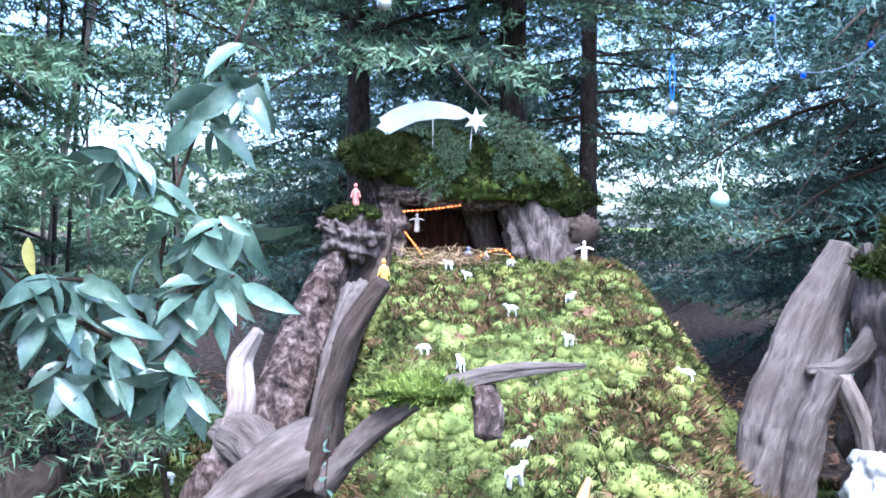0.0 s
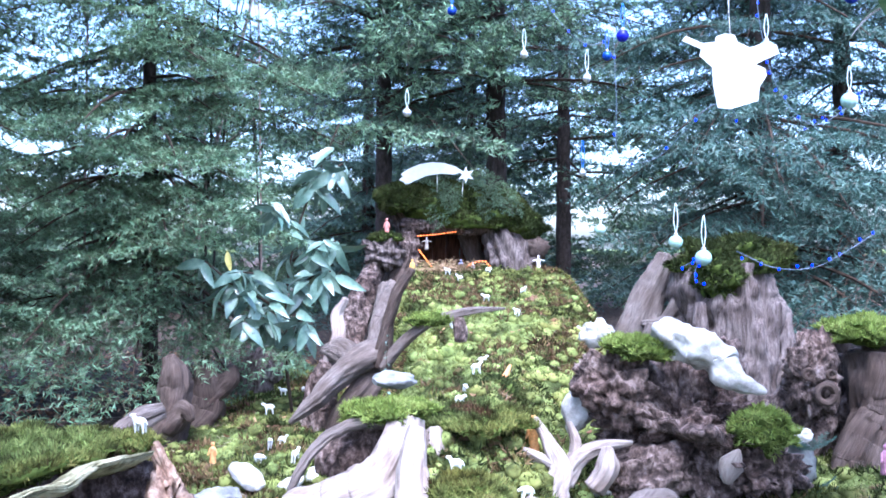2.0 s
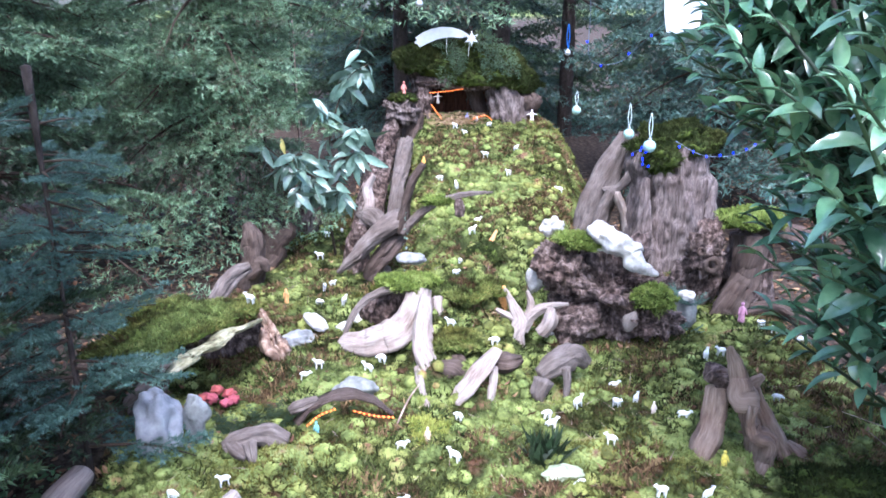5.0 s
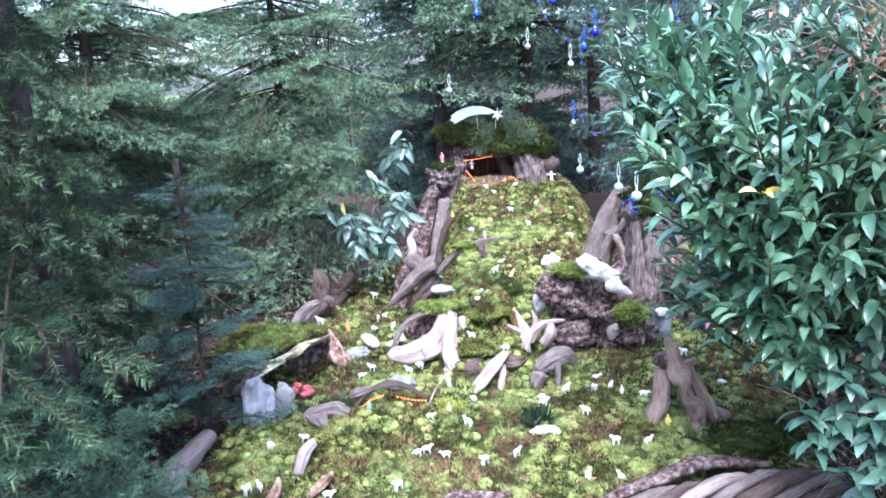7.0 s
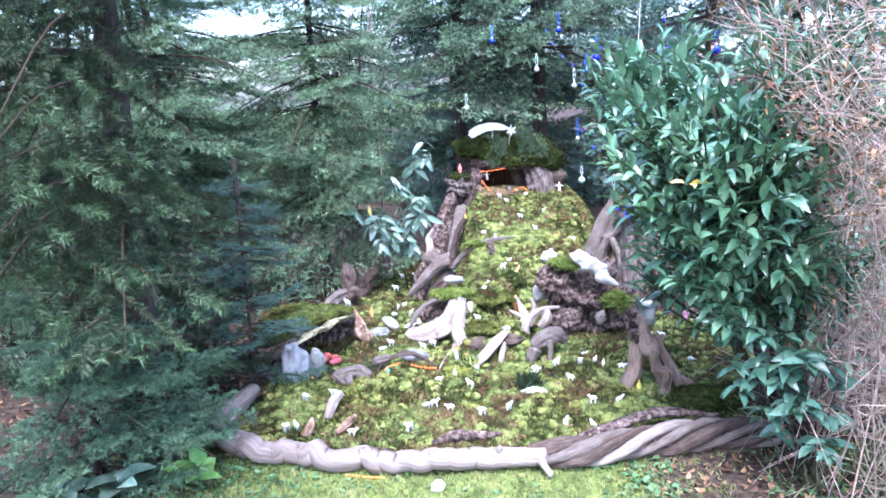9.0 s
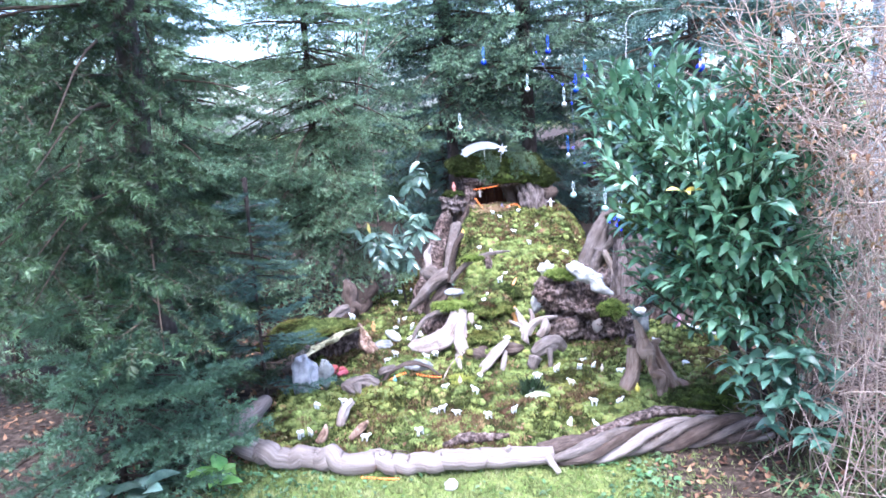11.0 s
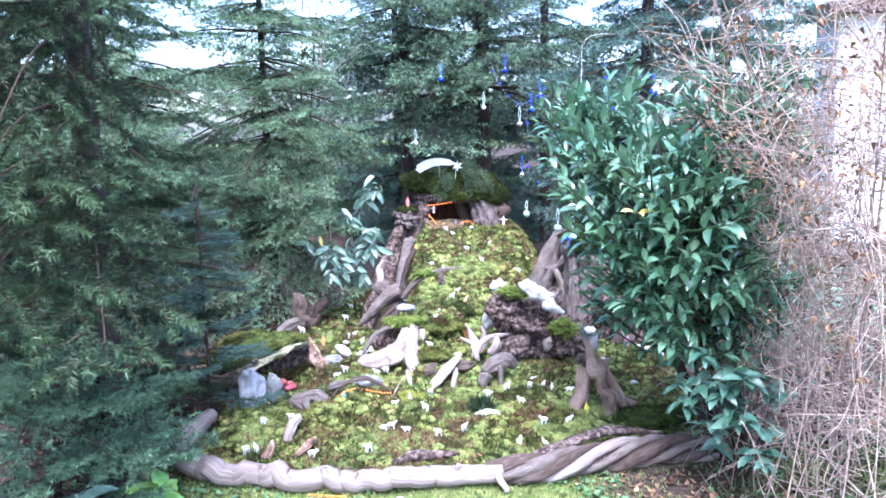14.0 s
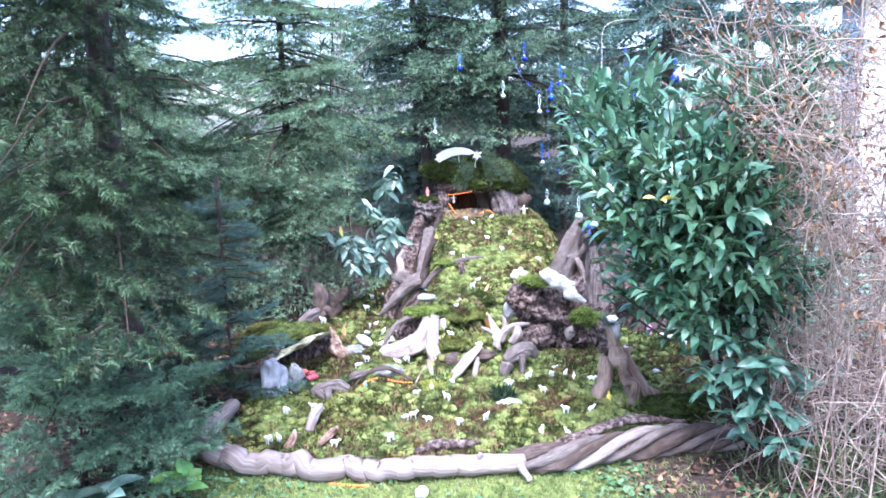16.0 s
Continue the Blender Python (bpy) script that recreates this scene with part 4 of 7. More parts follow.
# ---- bare shrub with dry leaves ----
def bare_shrub():
    r = np.random.default_rng(51)
    ob = thing("bare_shrub", (1.75, 0.3, 0.0), "leafless tan shrub of tangled arching twigs with dry leaves", "shrub")
    rows, ends = [], []
    for k in range(92):
        b = np.array([r.uniform(1.3, 2.4), r.uniform(-0.25, 1.0), -0.02])
        h = r.uniform(1.1, 2.6)
        out = np.array([r.normal(-0.14, 0.2), r.normal(-0.10, 0.2), 0])
        bend = r.normal(0, 0.17, (3, 3))
        p = [b, b + out * 0.5 + (0, 0, h * 0.45) + bend[0], b + out * 1.4 + (0, 0, h * 0.85) + bend[1] * 1.4, b + out * 2.6 + (0, 0, h * r.uniform(0.55, 1.0)) + bend[2] * 2]
        p = [np.array((max(q[0], float(np.interp(q[2], [0, 0.5, 1.1, 1.6, 2.2], [1.3, 1.46, 1.46, 1.2, 0.9]))), q[1], q[2])) for q in p]
        rows.append((p, [r.uniform(0.002, 0.004), 0.0026, 0.002, 0.0011]))
        for j in range(26):
            u = r.uniform(0.04, 1.0)
            i = min(int(u * 3), 2)
            q = p[i] + (p[i + 1] - p[i]) * (u * 3 - i)
            d = r.normal(size=3) * (1, 1, 0.6) + (-0.3, 0, 0.2)
            e = q + d * r.uniform(0.08, 0.36)
            e[2], e[0] = max(e[2], 0.02), max(e[0], float(np.interp(e[2], [0, 0.5, 1.1, 1.6, 2.2], [1.15, 1.34, 1.34, 1.05, 0.75])))
            rows.append(([q, (q + e) / 2 + r.normal(0, 0.06, 3), e], [0.0019, 0.0015, 0.0009]))
            ends.append(e)
    part("twig_mass", rods(rows, 4, 3, 0.05), M_bare_twig, ob, kind="stuff")
    ends = np.array(ends)
    ends = ends[r.random(len(ends)) < 0.6 * step01(0.4, 1.3, ends[:, 2]) + 0.08]
    P = np.repeat(ends, 3, 0) + r.normal(0, 0.02, (3 * len(ends), 3))
    V, F = spread(*leaf_template(1, 0.5, 0.5, 0.4, 4), rot_rows(r.normal(size=P.shape), r) * r.uniform(0.013, 0.03, len(P))[:, None, None], P)
    part("dry_leaves", (V, F, np.zeros((len(V), 2))), M_dry_leaf, ob, "crumpled brown leaves", kind="stuff")


bare_shrub()


# long grass under the bare shrub
r = np.random.default_rng(54)
P = scatter(1300, 1.15, 2.6, -0.5, 0.6, r, lambda x, y: step01(1.1, 1.7, x) * (fbm(np.stack([x, y, 0 * x], 1), 4, 2, 15) > -0.1))
P = np.repeat(P, 3, 0)
V, F = spread(np.array([(0, -0.022, 0), (0, 0.022, 0), (0.6, 0.014, 0.05), (0.6, -0.014, 0.05), (1, 0, -0.08)]), np.array([[0, 1, 2], [0, 2, 3], [3, 2, 4]]), rot_rows(r.normal(size=P.shape) * (0.6, 0.6, 0.1) + (0, 0, 0.7), r) * r.uniform(0.06, 0.2, len(P))[:, None, None], P)
solid("long_grass", (V, F, np.zeros((len(V), 2))), surface("long_grass_blades", [(0.3, (0.05, 0.07, 0.025)), (0.5, (0.11, 0.135, 0.055)), (0.7, (0.25, 0.21, 0.12))], scale=8, rough=0.7, bump=0, rand="island", rand_mix=0.5, spec=0.2, glow=0.2),
      "long arching grass and dry stalks under the bare shrub", "grass", kind="stuff", smooth=False)
# leafy undergrowth to the right of the laurel
r = np.random.default_rng(55)
n = 3600
P = np.stack([r.uniform(1.3, 3.4, n), r.uniform(0.5, 3.0, n), r.beta(1.2, 2.2, n) * 0.75 + 0.02], 1)
P = P[(P[:, 0] > 1.55 + 0.35 * np.abs(P[:, 1] - 1.0)) & (fbm(P, 2.2, 2, 19) > -0.15)]
V, F = spread(*leaf_template(1, 0.42, 0.12, 0.2, 5), rot_rows(r.normal(size=P.shape) * (1, 1, 0.4) + (-0.3, -0.5, 0.15), r) * r.uniform(0.05, 0.09, len(P))[:, None, None], P)
solid("undergrowth", (V, F, np.zeros((len(V), 2))), M_laurel_far, "dark leafy undergrowth beside the laurel", "shrub", kind="stuff")
# dry bits strewn over the moss
P = scatter(900, -1.0, 1.3, 0.45, 4.3, r, lambda x, y: moss_area(x, y) * (fbm(np.stack([x, y, 0 * x], 1), 3.0, 2, 91) > 0.0)) + (0, 0, 0.012)
V, F = spread(*leaf_template(1.0, 0.5, -0.3, -0.25, 4), rot_rows(r.normal(size=P.shape) * (1, 1, 0.4), r) * r.uniform(0.012, 0.03, len(P))[:, None, None], P)
solid("leaf_bits", (V, F, np.zeros((len(V), 2))), M_dry_leaf, "bits of dry brown leaves on the moss", "leaves", kind="stuff", smooth=False)
P = scatter(1500, -1.0, 1.3, 0.45, 4.3, r, moss_area) + (0, 0, 0.012)
D = r.normal(size=P.shape) * (1, 1, 0.35)
V, F = spread(np.array([(0, -0.02, 0), (0, 0.02, 0), (1, 0.0, 0.0)]), np.array([[0, 1, 2]]), rot_rows(D, r) * r.uniform(0.02, 0.06, len(P))[:, None, None], P)
solid("straw_bits", (V, F, np.zeros((len(V), 2))), M_bare_twig, "thin dry stalks strewn over the moss", "straw", kind="stuff", smooth=False)


# broad-leaved seedlings on the lawn's edge
def seedling(x, y, n, size, mat, label, seed, h=0.12):
    r = np.random.default_rng(seed)
    ob = thing("seedling", (x, y, float(height(np.array([x]), np.array([y]))[0])), label, "seedling")
    z = origin_of(ob).z
    part("stem", limb([(x, y, z - 0.01), (x + 0.01, y, z + h * 0.5), (x, y, z + h)], [0.004, 0.003, 0.002], sides=5, step=0.03), M_needle_near, ob)
    a = np.arange(n) * 2.4
    D = np.stack([np.cos(a), np.sin(a), r.uniform(0.1, 0.5, n)], 1)
    leaf_objects(ob, "leaf", [mesh_of("leaf", *leaf_template(1, 0.55, 0.15, 0.2), mat)], rot_rows(D, r), np.array([(x, y, z + h * (0.5 + 0.5 * i / n)) for i in range(n)]), r.uniform(0.8, 1.1, n) * size)


M_seed = surface("light_green_leaf", [(0.3, (0.12, 0.26, 0.05)), (0.5, (0.2, 0.4, 0.09)), (0.7, (0.34, 0.52, 0.16))], scale=15, rough=0.4, bump=0.1, rand="object", rand_mix=0.2, spec=0.5, glow=0.25)
seedling(-0.9, 0.22, 8, 0.12, M_seed, "bright green broad-leaved seedling on the lawn", 61)
seedling(-1.14, 0.1, 9, 0.14, M_viburnum, "grey-green broad-leaved seedling on the lawn's edge", 62)
seedling(-1.32, 0.02, 7, 0.12, M_viburnum, "grey-green broad-leaved seedling on the lawn's edge", 63)


# ---- large-leaved branch at the hill's left ----
def viburnum():
    r = np.random.default_rng(71)
    b = np.array([-0.62, 3.25, 0.0])
    ob = thing("viburnum_branch", b, "upright viburnum with long drooping grey-green leaves", "shrub")
    stems = [[(-0.60, 3.25, 0.0), (-0.62, 3.2, 0.35), (-0.57, 3.15, 0.75), (-0.40, 3.2, 1.22)],
             [(-0.61, 3.2, 0.3), (-0.72, 3.05, 0.5), (-0.90, 3.05, 0.66)],
             [(-0.60, 3.18, 0.45), (-0.52, 3.1, 0.58), (-0.42, 3.1, 0.62)],
             [(-0.58, 3.16, 0.66), (-0.47, 3.1, 0.72), (-0.40, 3.1, 0.74)],
             [(-0.60, 3.18, 0.5), (-0.70, 3.1, 0.6), (-0.74, 3.0, 0.62)],
             [(-0.61, 3.2, 0.4), (-0.66, 3.05, 0.5), (-0.80, 3.0, 0.58)], [(-0.53, 3.16, 0.9), (-0.46, 3.15, 1.0), (-0.38, 3.15, 1.05)], [(-0.56, 3.16, 0.75), (-0.62, 3.1, 0.86), (-0.64, 3.05, 0.88)],
             [(-0.61, 3.2, 0.30), (-0.67, 3.08, 0.44), (-0.76, 3.0, 0.44)], [(-0.60, 3.2, 0.25), (-0.55, 3.1, 0.42), (-0.50, 3.05, 0.42)]]
    for s in stems:
        part("stem", limb(s, np.linspace(0.008, 0.003, len(s)), sides=6, step=0.03, amp=0.08), M_twig, ob)
    LP, LD, LS = [], [], []
    for si, s in enumerate(stems):
        c = spline(s, 60)
        lo = 20 if si == 0 else 14
        for j in range(lo, 60, 4 if si == 0 else 5):
            for sd in (-1, 1):
                out = np.array([sd * r.uniform(0.15, 0.8), r.normal(-0.2, 0.35), r.uniform(-1.2, 0.0)])
                LP.append(c[j] + r.normal(0, 0.012, 3)), LD.append(out), LS.append(r.uniform(0.07, 0.15))
    LP, LD, LS = np.array(LP), np.array(LD), np.array(LS)
    R = frames_from(LD, np.broadcast_to((0, -0.8, 0.6), LD.shape), r.normal(0, 0.9, len(LD)))
    meshes = [mesh_of("leaf", *leaf_template(1, w, 0.12, d), M_viburnum) for w, d in ((0.36, 0.10), (0.30, 0.16))]
    leaf_objects(ob, "leaf", meshes, R, LP, LS)
    ym = mesh_of("leaf", *leaf_template(1, 0.3, 0.1, 0.1), M_yellow_leaf)
    leaf_objects(ob, "leaf", [ym], frames_from(np.array([[0.2, -0.2, -1.0]]), np.array([[0, -1.0, 0]])), np.array([[-0.81, 3.03, 0.70]]), [0.085])


viburnum()


# ---- the log along the front ----
def on(x, y, dz=0.0):
    return (x, y, float(height(np.array([x]), np.array([y]))[0]) + dz)


def front_log():
    ob = thing("driftwood_log", (-0.2, 0.43, 0.0), "long smooth grey driftwood log lying along the front of the bed", "log")
    pts = [(-0.97, 1.02, 0.10), (-0.985, 0.86, 0.095), (-0.985, 0.7, 0.085), (-0.90, 0.56, 0.07), (-0.74, 0.475, 0.06), (-0.5, 0.435, 0.055), (-0.2, 0.405, 0.05), (0.05, 0.405, 0.05), (0.25, 0.435, 0.055), (0.42, 0.44, 0.06)]
    part("log", limb(pts, [0.034, 0.044, 0.05, 0.052, 0.046, 0.045, 0.043, 0.041, 0.04, 0.034], sides=36, step=0.01, amp=0.03, freq=5, ridge=0.04, ridges=3, twist=1.5, seed=3, groove=0.0, wiggle=0.5), M_wood_smooth, ob)
    for p, q, r in (((0.24, 0.42, 0.09), (0.245, 0.41, 0.112), 0.012), ((0.02, 0.40, 0.085), (0.015, 0.39, 0.102), 0.012), ((-0.27, 0.4, 0.09), (-0.28, 0.395, 0.102), 0.016), ((0.4, 0.41, 0.06), (0.44, 0.36, 0.02), 0.018)):
        part("knot", limb([p, q], [r, r * 0.6], sides=10, step=0.006, amp=0.2, freq=40, seed=5), M_wood_pale, ob)
    part("crack", limb([(-0.165, 0.36, 0.075), (-0.155, 0.37, 0.098), (-0.18, 0.4, 0.1025), (-0.3, 0.41, 0.1035)], [0.002, 0.003, 0.003, 0.001], sides=6, step=0.01), M_bark, ob)


front_log()


def twisted_log():
    ob = thing("twisted_log", (0.85, 0.58, 0.0), "twisted rope-like grey log at the bed's corner", "log")
    axis = spline([(0.38, 0.45, 0.05), (0.6, 0.49, 0.06), (0.8, 0.57, 0.065), (1.0, 0.62, 0.07), (1.2, 0.66, 0.065), (1.36, 0.67, 0.05)], 40)
    rad = np.interp(np.linspace(0, 1, 40), [0, 0.2, 0.6, 1], [0.018, 0.034, 0.042, 0.03])
    part("core", limb(axis[::4], rad[::4] * 0.9, sides=14, step=0.02, amp=0.1, seed=1), M_bark, ob)
    for k in range(5):
        a = k * math.pi * 0.4 - np.linspace(0, 9.5, 40)
        p = axis + np.stack([0 * a, np.cos(a) * rad * 1.15, np.sin(a) * rad * 1.15], 1)
        part("strand", limb(p[::2], (0.021 + 0.004 * np.sin(np.linspace(0, 6, len(p[::2])) + 2 * k)) * np.interp(np.linspace(0, 1, len(p[::2])), [0, 0.15, 0.85, 1], [0.7, 1, 1, 0.7]), sides=16, step=0.008, amp=0.16, freq=26, ridge=0.08, ridges=4, seed=k, groove=0.1), (M_wood_smooth, M_wood_grey, M_wood_brown, M_wood_grey, M_wood_brown)[k], ob)
    part("slab", limb([(0.52, 0.56, 0.075), (0.72, 0.66, 0.10), (0.9, 0.73, 0.12), (1.12, 0.75, 0.10)], [0.02, 0.04, 0.045, 0.02], sides=14, step=0.012, amp=0.3, freq=24, flat=0.45, seed=9), M_bark, ob, "dark loose bark slab")
    part("splinter", limb([(0.36, 0.47, 0.075), (0.5, 0.5, 0.085), (0.62, 0.53, 0.09)], [0.022, 0.026, 0.012], sides=10, amp=0.25, freq=30, ridge=0.15, seed=2), M_wood_brown, ob)


twisted_log()
solid("dark_branch", limb([on(-0.04, 0.56, 0.02), on(0.05, 0.6, 0.035), on(0.13, 0.61, 0.03), on(0.24, 0.63, 0.02)], [0.01, 0.022, 0.02, 0.012], sides=12, amp=0.3, freq=30, seed=4), M_bark, "dark weathered branch lying in the moss behind the log", "branch")


def piece_of_wood(name, label, rows, mat, category="driftwood", names=None, base=None):
    """A thing of several gnarled limbs: rows of points, radii and options."""
    first = np.array(rows[0][0], float)
    b = base or tuple(first[np.argmin(first[:, 2])])
    ob = thing(name, b, label, category)
    for i, row in enumerate(rows):
        opt = dict(sides=36, step=0.006, amp=0.10, freq=11, ridge=0.13, ridges=3, twist=2.2, seed=i + int(b[0] * 50) % 17, groove=0.15, wiggle=0.15)
        m = mat
        if len(row) > 2:
            opt.update({k: v for k, v in row[2].items() if k != "mat"})
            m = row[2].get("mat", mat)
        part(names[i] if names else ("trunk" if i == 0 else "root"), limb(row[0], row[1], **opt), m, ob)
    return ob


def cushion(c, r, n, mat, label, seed, amp=0.25, foot=None, size=0.016, rot=(0, 0, 0), parent=None):
    """A moss cushion: a lumpy bed and its tufts."""
    g = np.random.default_rng(seed)
    body = lump(c, r, rot, amp + 0.15, 3.0, 4, seed, foot=foot)
    fz = moss_fuzz(body, n, g, size, -0.2)
    if parent:
        part("moss_cushion", body, M_moss_bed, parent, "green moss cushion")
        part("moss_coat", fz, mat, parent, "moss tufts", False, "stuff")
        return None
    ob = thing("moss_cushion", (c[0], c[1], c[2] - r[2]), label, "moss")
    part("cushion", body, M_moss_bed, ob)
    part("moss_coat", fz, mat, ob, smooth=False, kind="stuff")
    return ob


# ---- middle: the white hollow stump and the roots round the mound ----
w = piece_of_wood("hollow_stump", "bleached hollow tree stump with spread roots in the moss", [
    ([(-0.085, 2.04, 0.27), (-0.10, 1.99, 0.2), (-0.16, 1.95, 0.12), (-0.26, 1.94, 0.075), (-0.37, 1.97, 0.06), (-0.41, 2.0, 0.05)], [0.045, 0.052, 0.062, 0.055, 0.035, 0.012], dict(flat=0.8)),
    ([(-0.055, 1.98, 0.25), (-0.06, 1.86, 0.2), (-0.055, 1.76, 0.13), (-0.02, 1.7, 0.07), (-0.01, 1.67, 0.03)], [0.026, 0.034, 0.036, 0.028, 0.015]),
    ([(-0.005, 2.0, 0.25), (0.0, 1.95, 0.19), (0.015, 1.92, 0.13)], [0.022, 0.028, 0.012]),
    ([(-0.07, 1.72, 0.09), (-0.055, 1.62, 0.05), (-0.025, 1.53, 0.025)], [0.016, 0.015, 0.008]),
    ([(-0.14, 2.1, 0.24), (-0.2, 2.1, 0.245), (-0.29, 2.08, 0.215), (-0.36, 2.04, 0.13), (-0.385, 2.0, 0.06)], [0.02, 0.03, 0.03, 0.024, 0.012], dict(mat=M_wood_grey, flat=0.5)),
    ([(-0.16, 2.16, 0.23), (-0.24, 2.19, 0.12), (-0.25, 2.2, 0.02)], [0.04, 0.07, 0.06], dict(mat=M_bark, amp=0.3)),
], M_wood_pale, "stump", ["trunk", "root", "root", "root", "rim", "inner_wall"], base=(-0.15, 1.95, 0.03))
cushion((-0.10, 2.08, 0.28), (0.09, 0.07, 0.03), 1300, M_moss_bright, "", 5, parent=w)
cushion((-0.19, 2.13, 0.265), (0.06, 0.05, 0.03), 700, M_moss_bright, "", 6, parent=w)
solid("flat_stone", lump((-0.12, 2.2, 0.345), (0.068, 0.04, 0.024), (0, 4, 5), 0.14, 1.5, 4, 8, 0.1), M_stone_grey, "flat pale grey stone lying on the hollow stump", "stone")

piece_of_wood("root_slab", "pale flat root wedged under the middle mound", [
    ([(0.21, 1.7, 0.17), (0.16, 1.65, 0.13), (0.1, 1.6, 0.07), (0.06, 1.57, 0.03)], [0.025, 0.042, 0.045, 0.03], dict(flat=0.4, amp=0.18)),
    ([(0.2, 1.66, 0.12), (0.19, 1.6, 0.06), (0.18, 1.57, 0.03)], [0.014, 0.015, 0.009]),
    ([(0.18, 1.7, 0.12), (0.25, 1.7, 0.115), (0.3, 1.73, 0.12)], [0.03, 0.034, 0.014], dict(mat=M_wood_brown)),
    ([(0.02, 1.72, 0.05), (0.05, 1.71, 0.085), (0.09, 1.71, 0.06)], [0.04, 0.055, 0.035], dict(mat=M_wood_brown, amp=0.3)),
], M_wood_pale, base=(0.1, 1.6, 0.03))
piece_of_wood("antler_driftwood", "antler-shaped bleached driftwood with forked prongs", [
    ([(0.305, 1.96, 0.03), (0.30, 1.98, 0.10), (0.31, 2.0, 0.15), (0.285, 2.02, 0.21), (0.255, 2.05, 0.27)], [0.036, 0.032, 0.026, 0.018, 0.007]),
    ([(0.32, 2.0, 0.12), (0.36, 2.02, 0.17), (0.43, 2.04, 0.20), (0.51, 2.05, 0.205)], [0.024, 0.022, 0.016, 0.006]),
    ([(0.35, 2.02, 0.16), (0.36, 2.04, 0.21), (0.345, 2.05, 0.26)], [0.016, 0.014, 0.006]),
    ([(0.295, 2.0, 0.16), (0.24, 2.0, 0.19), (0.175, 2.02, 0.215)], [0.014, 0.010, 0.004]),
    ([(0.24, 1.97, 0.04), (0.235, 2.0, 0.12), (0.25, 2.01, 0.18)], [0.018, 0.016, 0.009]),
    ([(0.4, 2.0, 0.1), (0.43, 2.0, 0.15), (0.44, 2.02, 0.2)], [0.03, 0.028, 0.012], dict(amp=0.35)),
], M_wood_pale, names=["stem", "prong", "prong", "prong", "prong", "prong"])
piece_of_wood("gnarled_root", "small knobbly grey root standing on two legs", [
    ([(0.36, 1.62, 0.11), (0.41, 1.64, 0.15), (0.47, 1.68, 0.16), (0.53, 1.72, 0.11)], [0.03, 0.036, 0.042, 0.02], dict(amp=0.35)),
    ([(0.445, 1.62, 0.14), (0.45, 1.61, 0.09), (0.445, 1.6, 0.03)], [0.016, 0.013, 0.009]),
    ([(0.37, 1.6, 0.10), (0.355, 1.59, 0.06), (0.36, 1.59, 0.03)], [0.036, 0.03, 0.018], dict(amp=0.35)),
], M_wood_grey, base=(0.42, 1.63, 0.03), names=["body", "leg", "leg"])


# ---- the big dark stump with stones on it ----
def dark_stump():
    ob = thing("dark_stump", (0.7, 2.15, 0.03), "large dark rough tree stump lying on its side, with moss patches", "stump")
    part("body", lump((0.70, 2.2, 0.2), (0.26, 0.2, 0.2), (0, 12, 0), 0.42, 2.4, 6, 3, 0.35, crag=0.15), M_bark, ob)
    part("lobe", lump((0.50, 2.18, 0.33), (0.11, 0.1, 0.11), (0, 0, 0), 0.4, 2.6, 5, 5, 0.3, crag=0.12), M_bark, ob)
    part("lobe", lump((0.86, 2.08, 0.12), (0.12, 0.11, 0.1), (0, 20, 0), 0.4, 2.4, 5, 7, 0.3, crag=0.12), M_bark, ob)
    part("lobe", lump((0.56, 2.08, 0.1), (0.12, 0.08, 0.09), (0, -20, 0), 0.4, 2.6, 4, 9, 0.2), M_bark, ob)
    part("chip", limb([(0.735, 1.98, 0.12), (0.74, 1.97, 0.17), (0.755, 1.96, 0.21)], [0.012, 0.03, 0.006], flat=0.3, amp=0.3, freq=40), M_wood_pale, ob, "pale torn wood chip")
    cushion((0.555, 2.13, 0.44), (0.095, 0.06, 0.028), 1400, M_moss_bright, "", 11, parent=ob, rot=(0, 8, 0))
    cushion((0.83, 2.0, 0.245), (0.075, 0.055, 0.05), 1500, M_moss_bright, "", 12, parent=ob)


dark_stump()


def skull_stone():
    """A pale stone shaped like a reclining form on the dark stump."""
    a = limb([(0.60, 2.12, 0.43), (0.62, 2.1, 0.475), (0.655, 2.08, 0.47), (0.70, 2.06, 0.43), (0.76, 2.04, 0.385), (0.84, 2.0, 0.345)], [0.018, 0.043, 0.045, 0.042, 0.032, 0.006], sides=26, step=0.006, amp=0.55, freq=22, seed=2, wiggle=0.5, groove=0.2)
    solid("pale_stone", a, M_stone_white, "long white weathered stone resting on the dark stump", "stone", "white stones")


skull_stone()
solid("pale_stone", lump((0.455, 2.24, 0.47), (0.045, 0.03, 0.042), (0, 0, 0), 0.45, 1.8, 4, 4, 0.25), M_stone_white, "small white stone with a hollow, on the dark stump", "stone", "white stones")
solid("pale_stone", lump((0.40, 2.22, 0.26), (0.042, 0.045, 0.085), (0, 10, 0), 0.25, 1.6, 4, 6, 0.25), M_stone_white, "upright white stone leaning on the dark stump", "stone", "white stones")

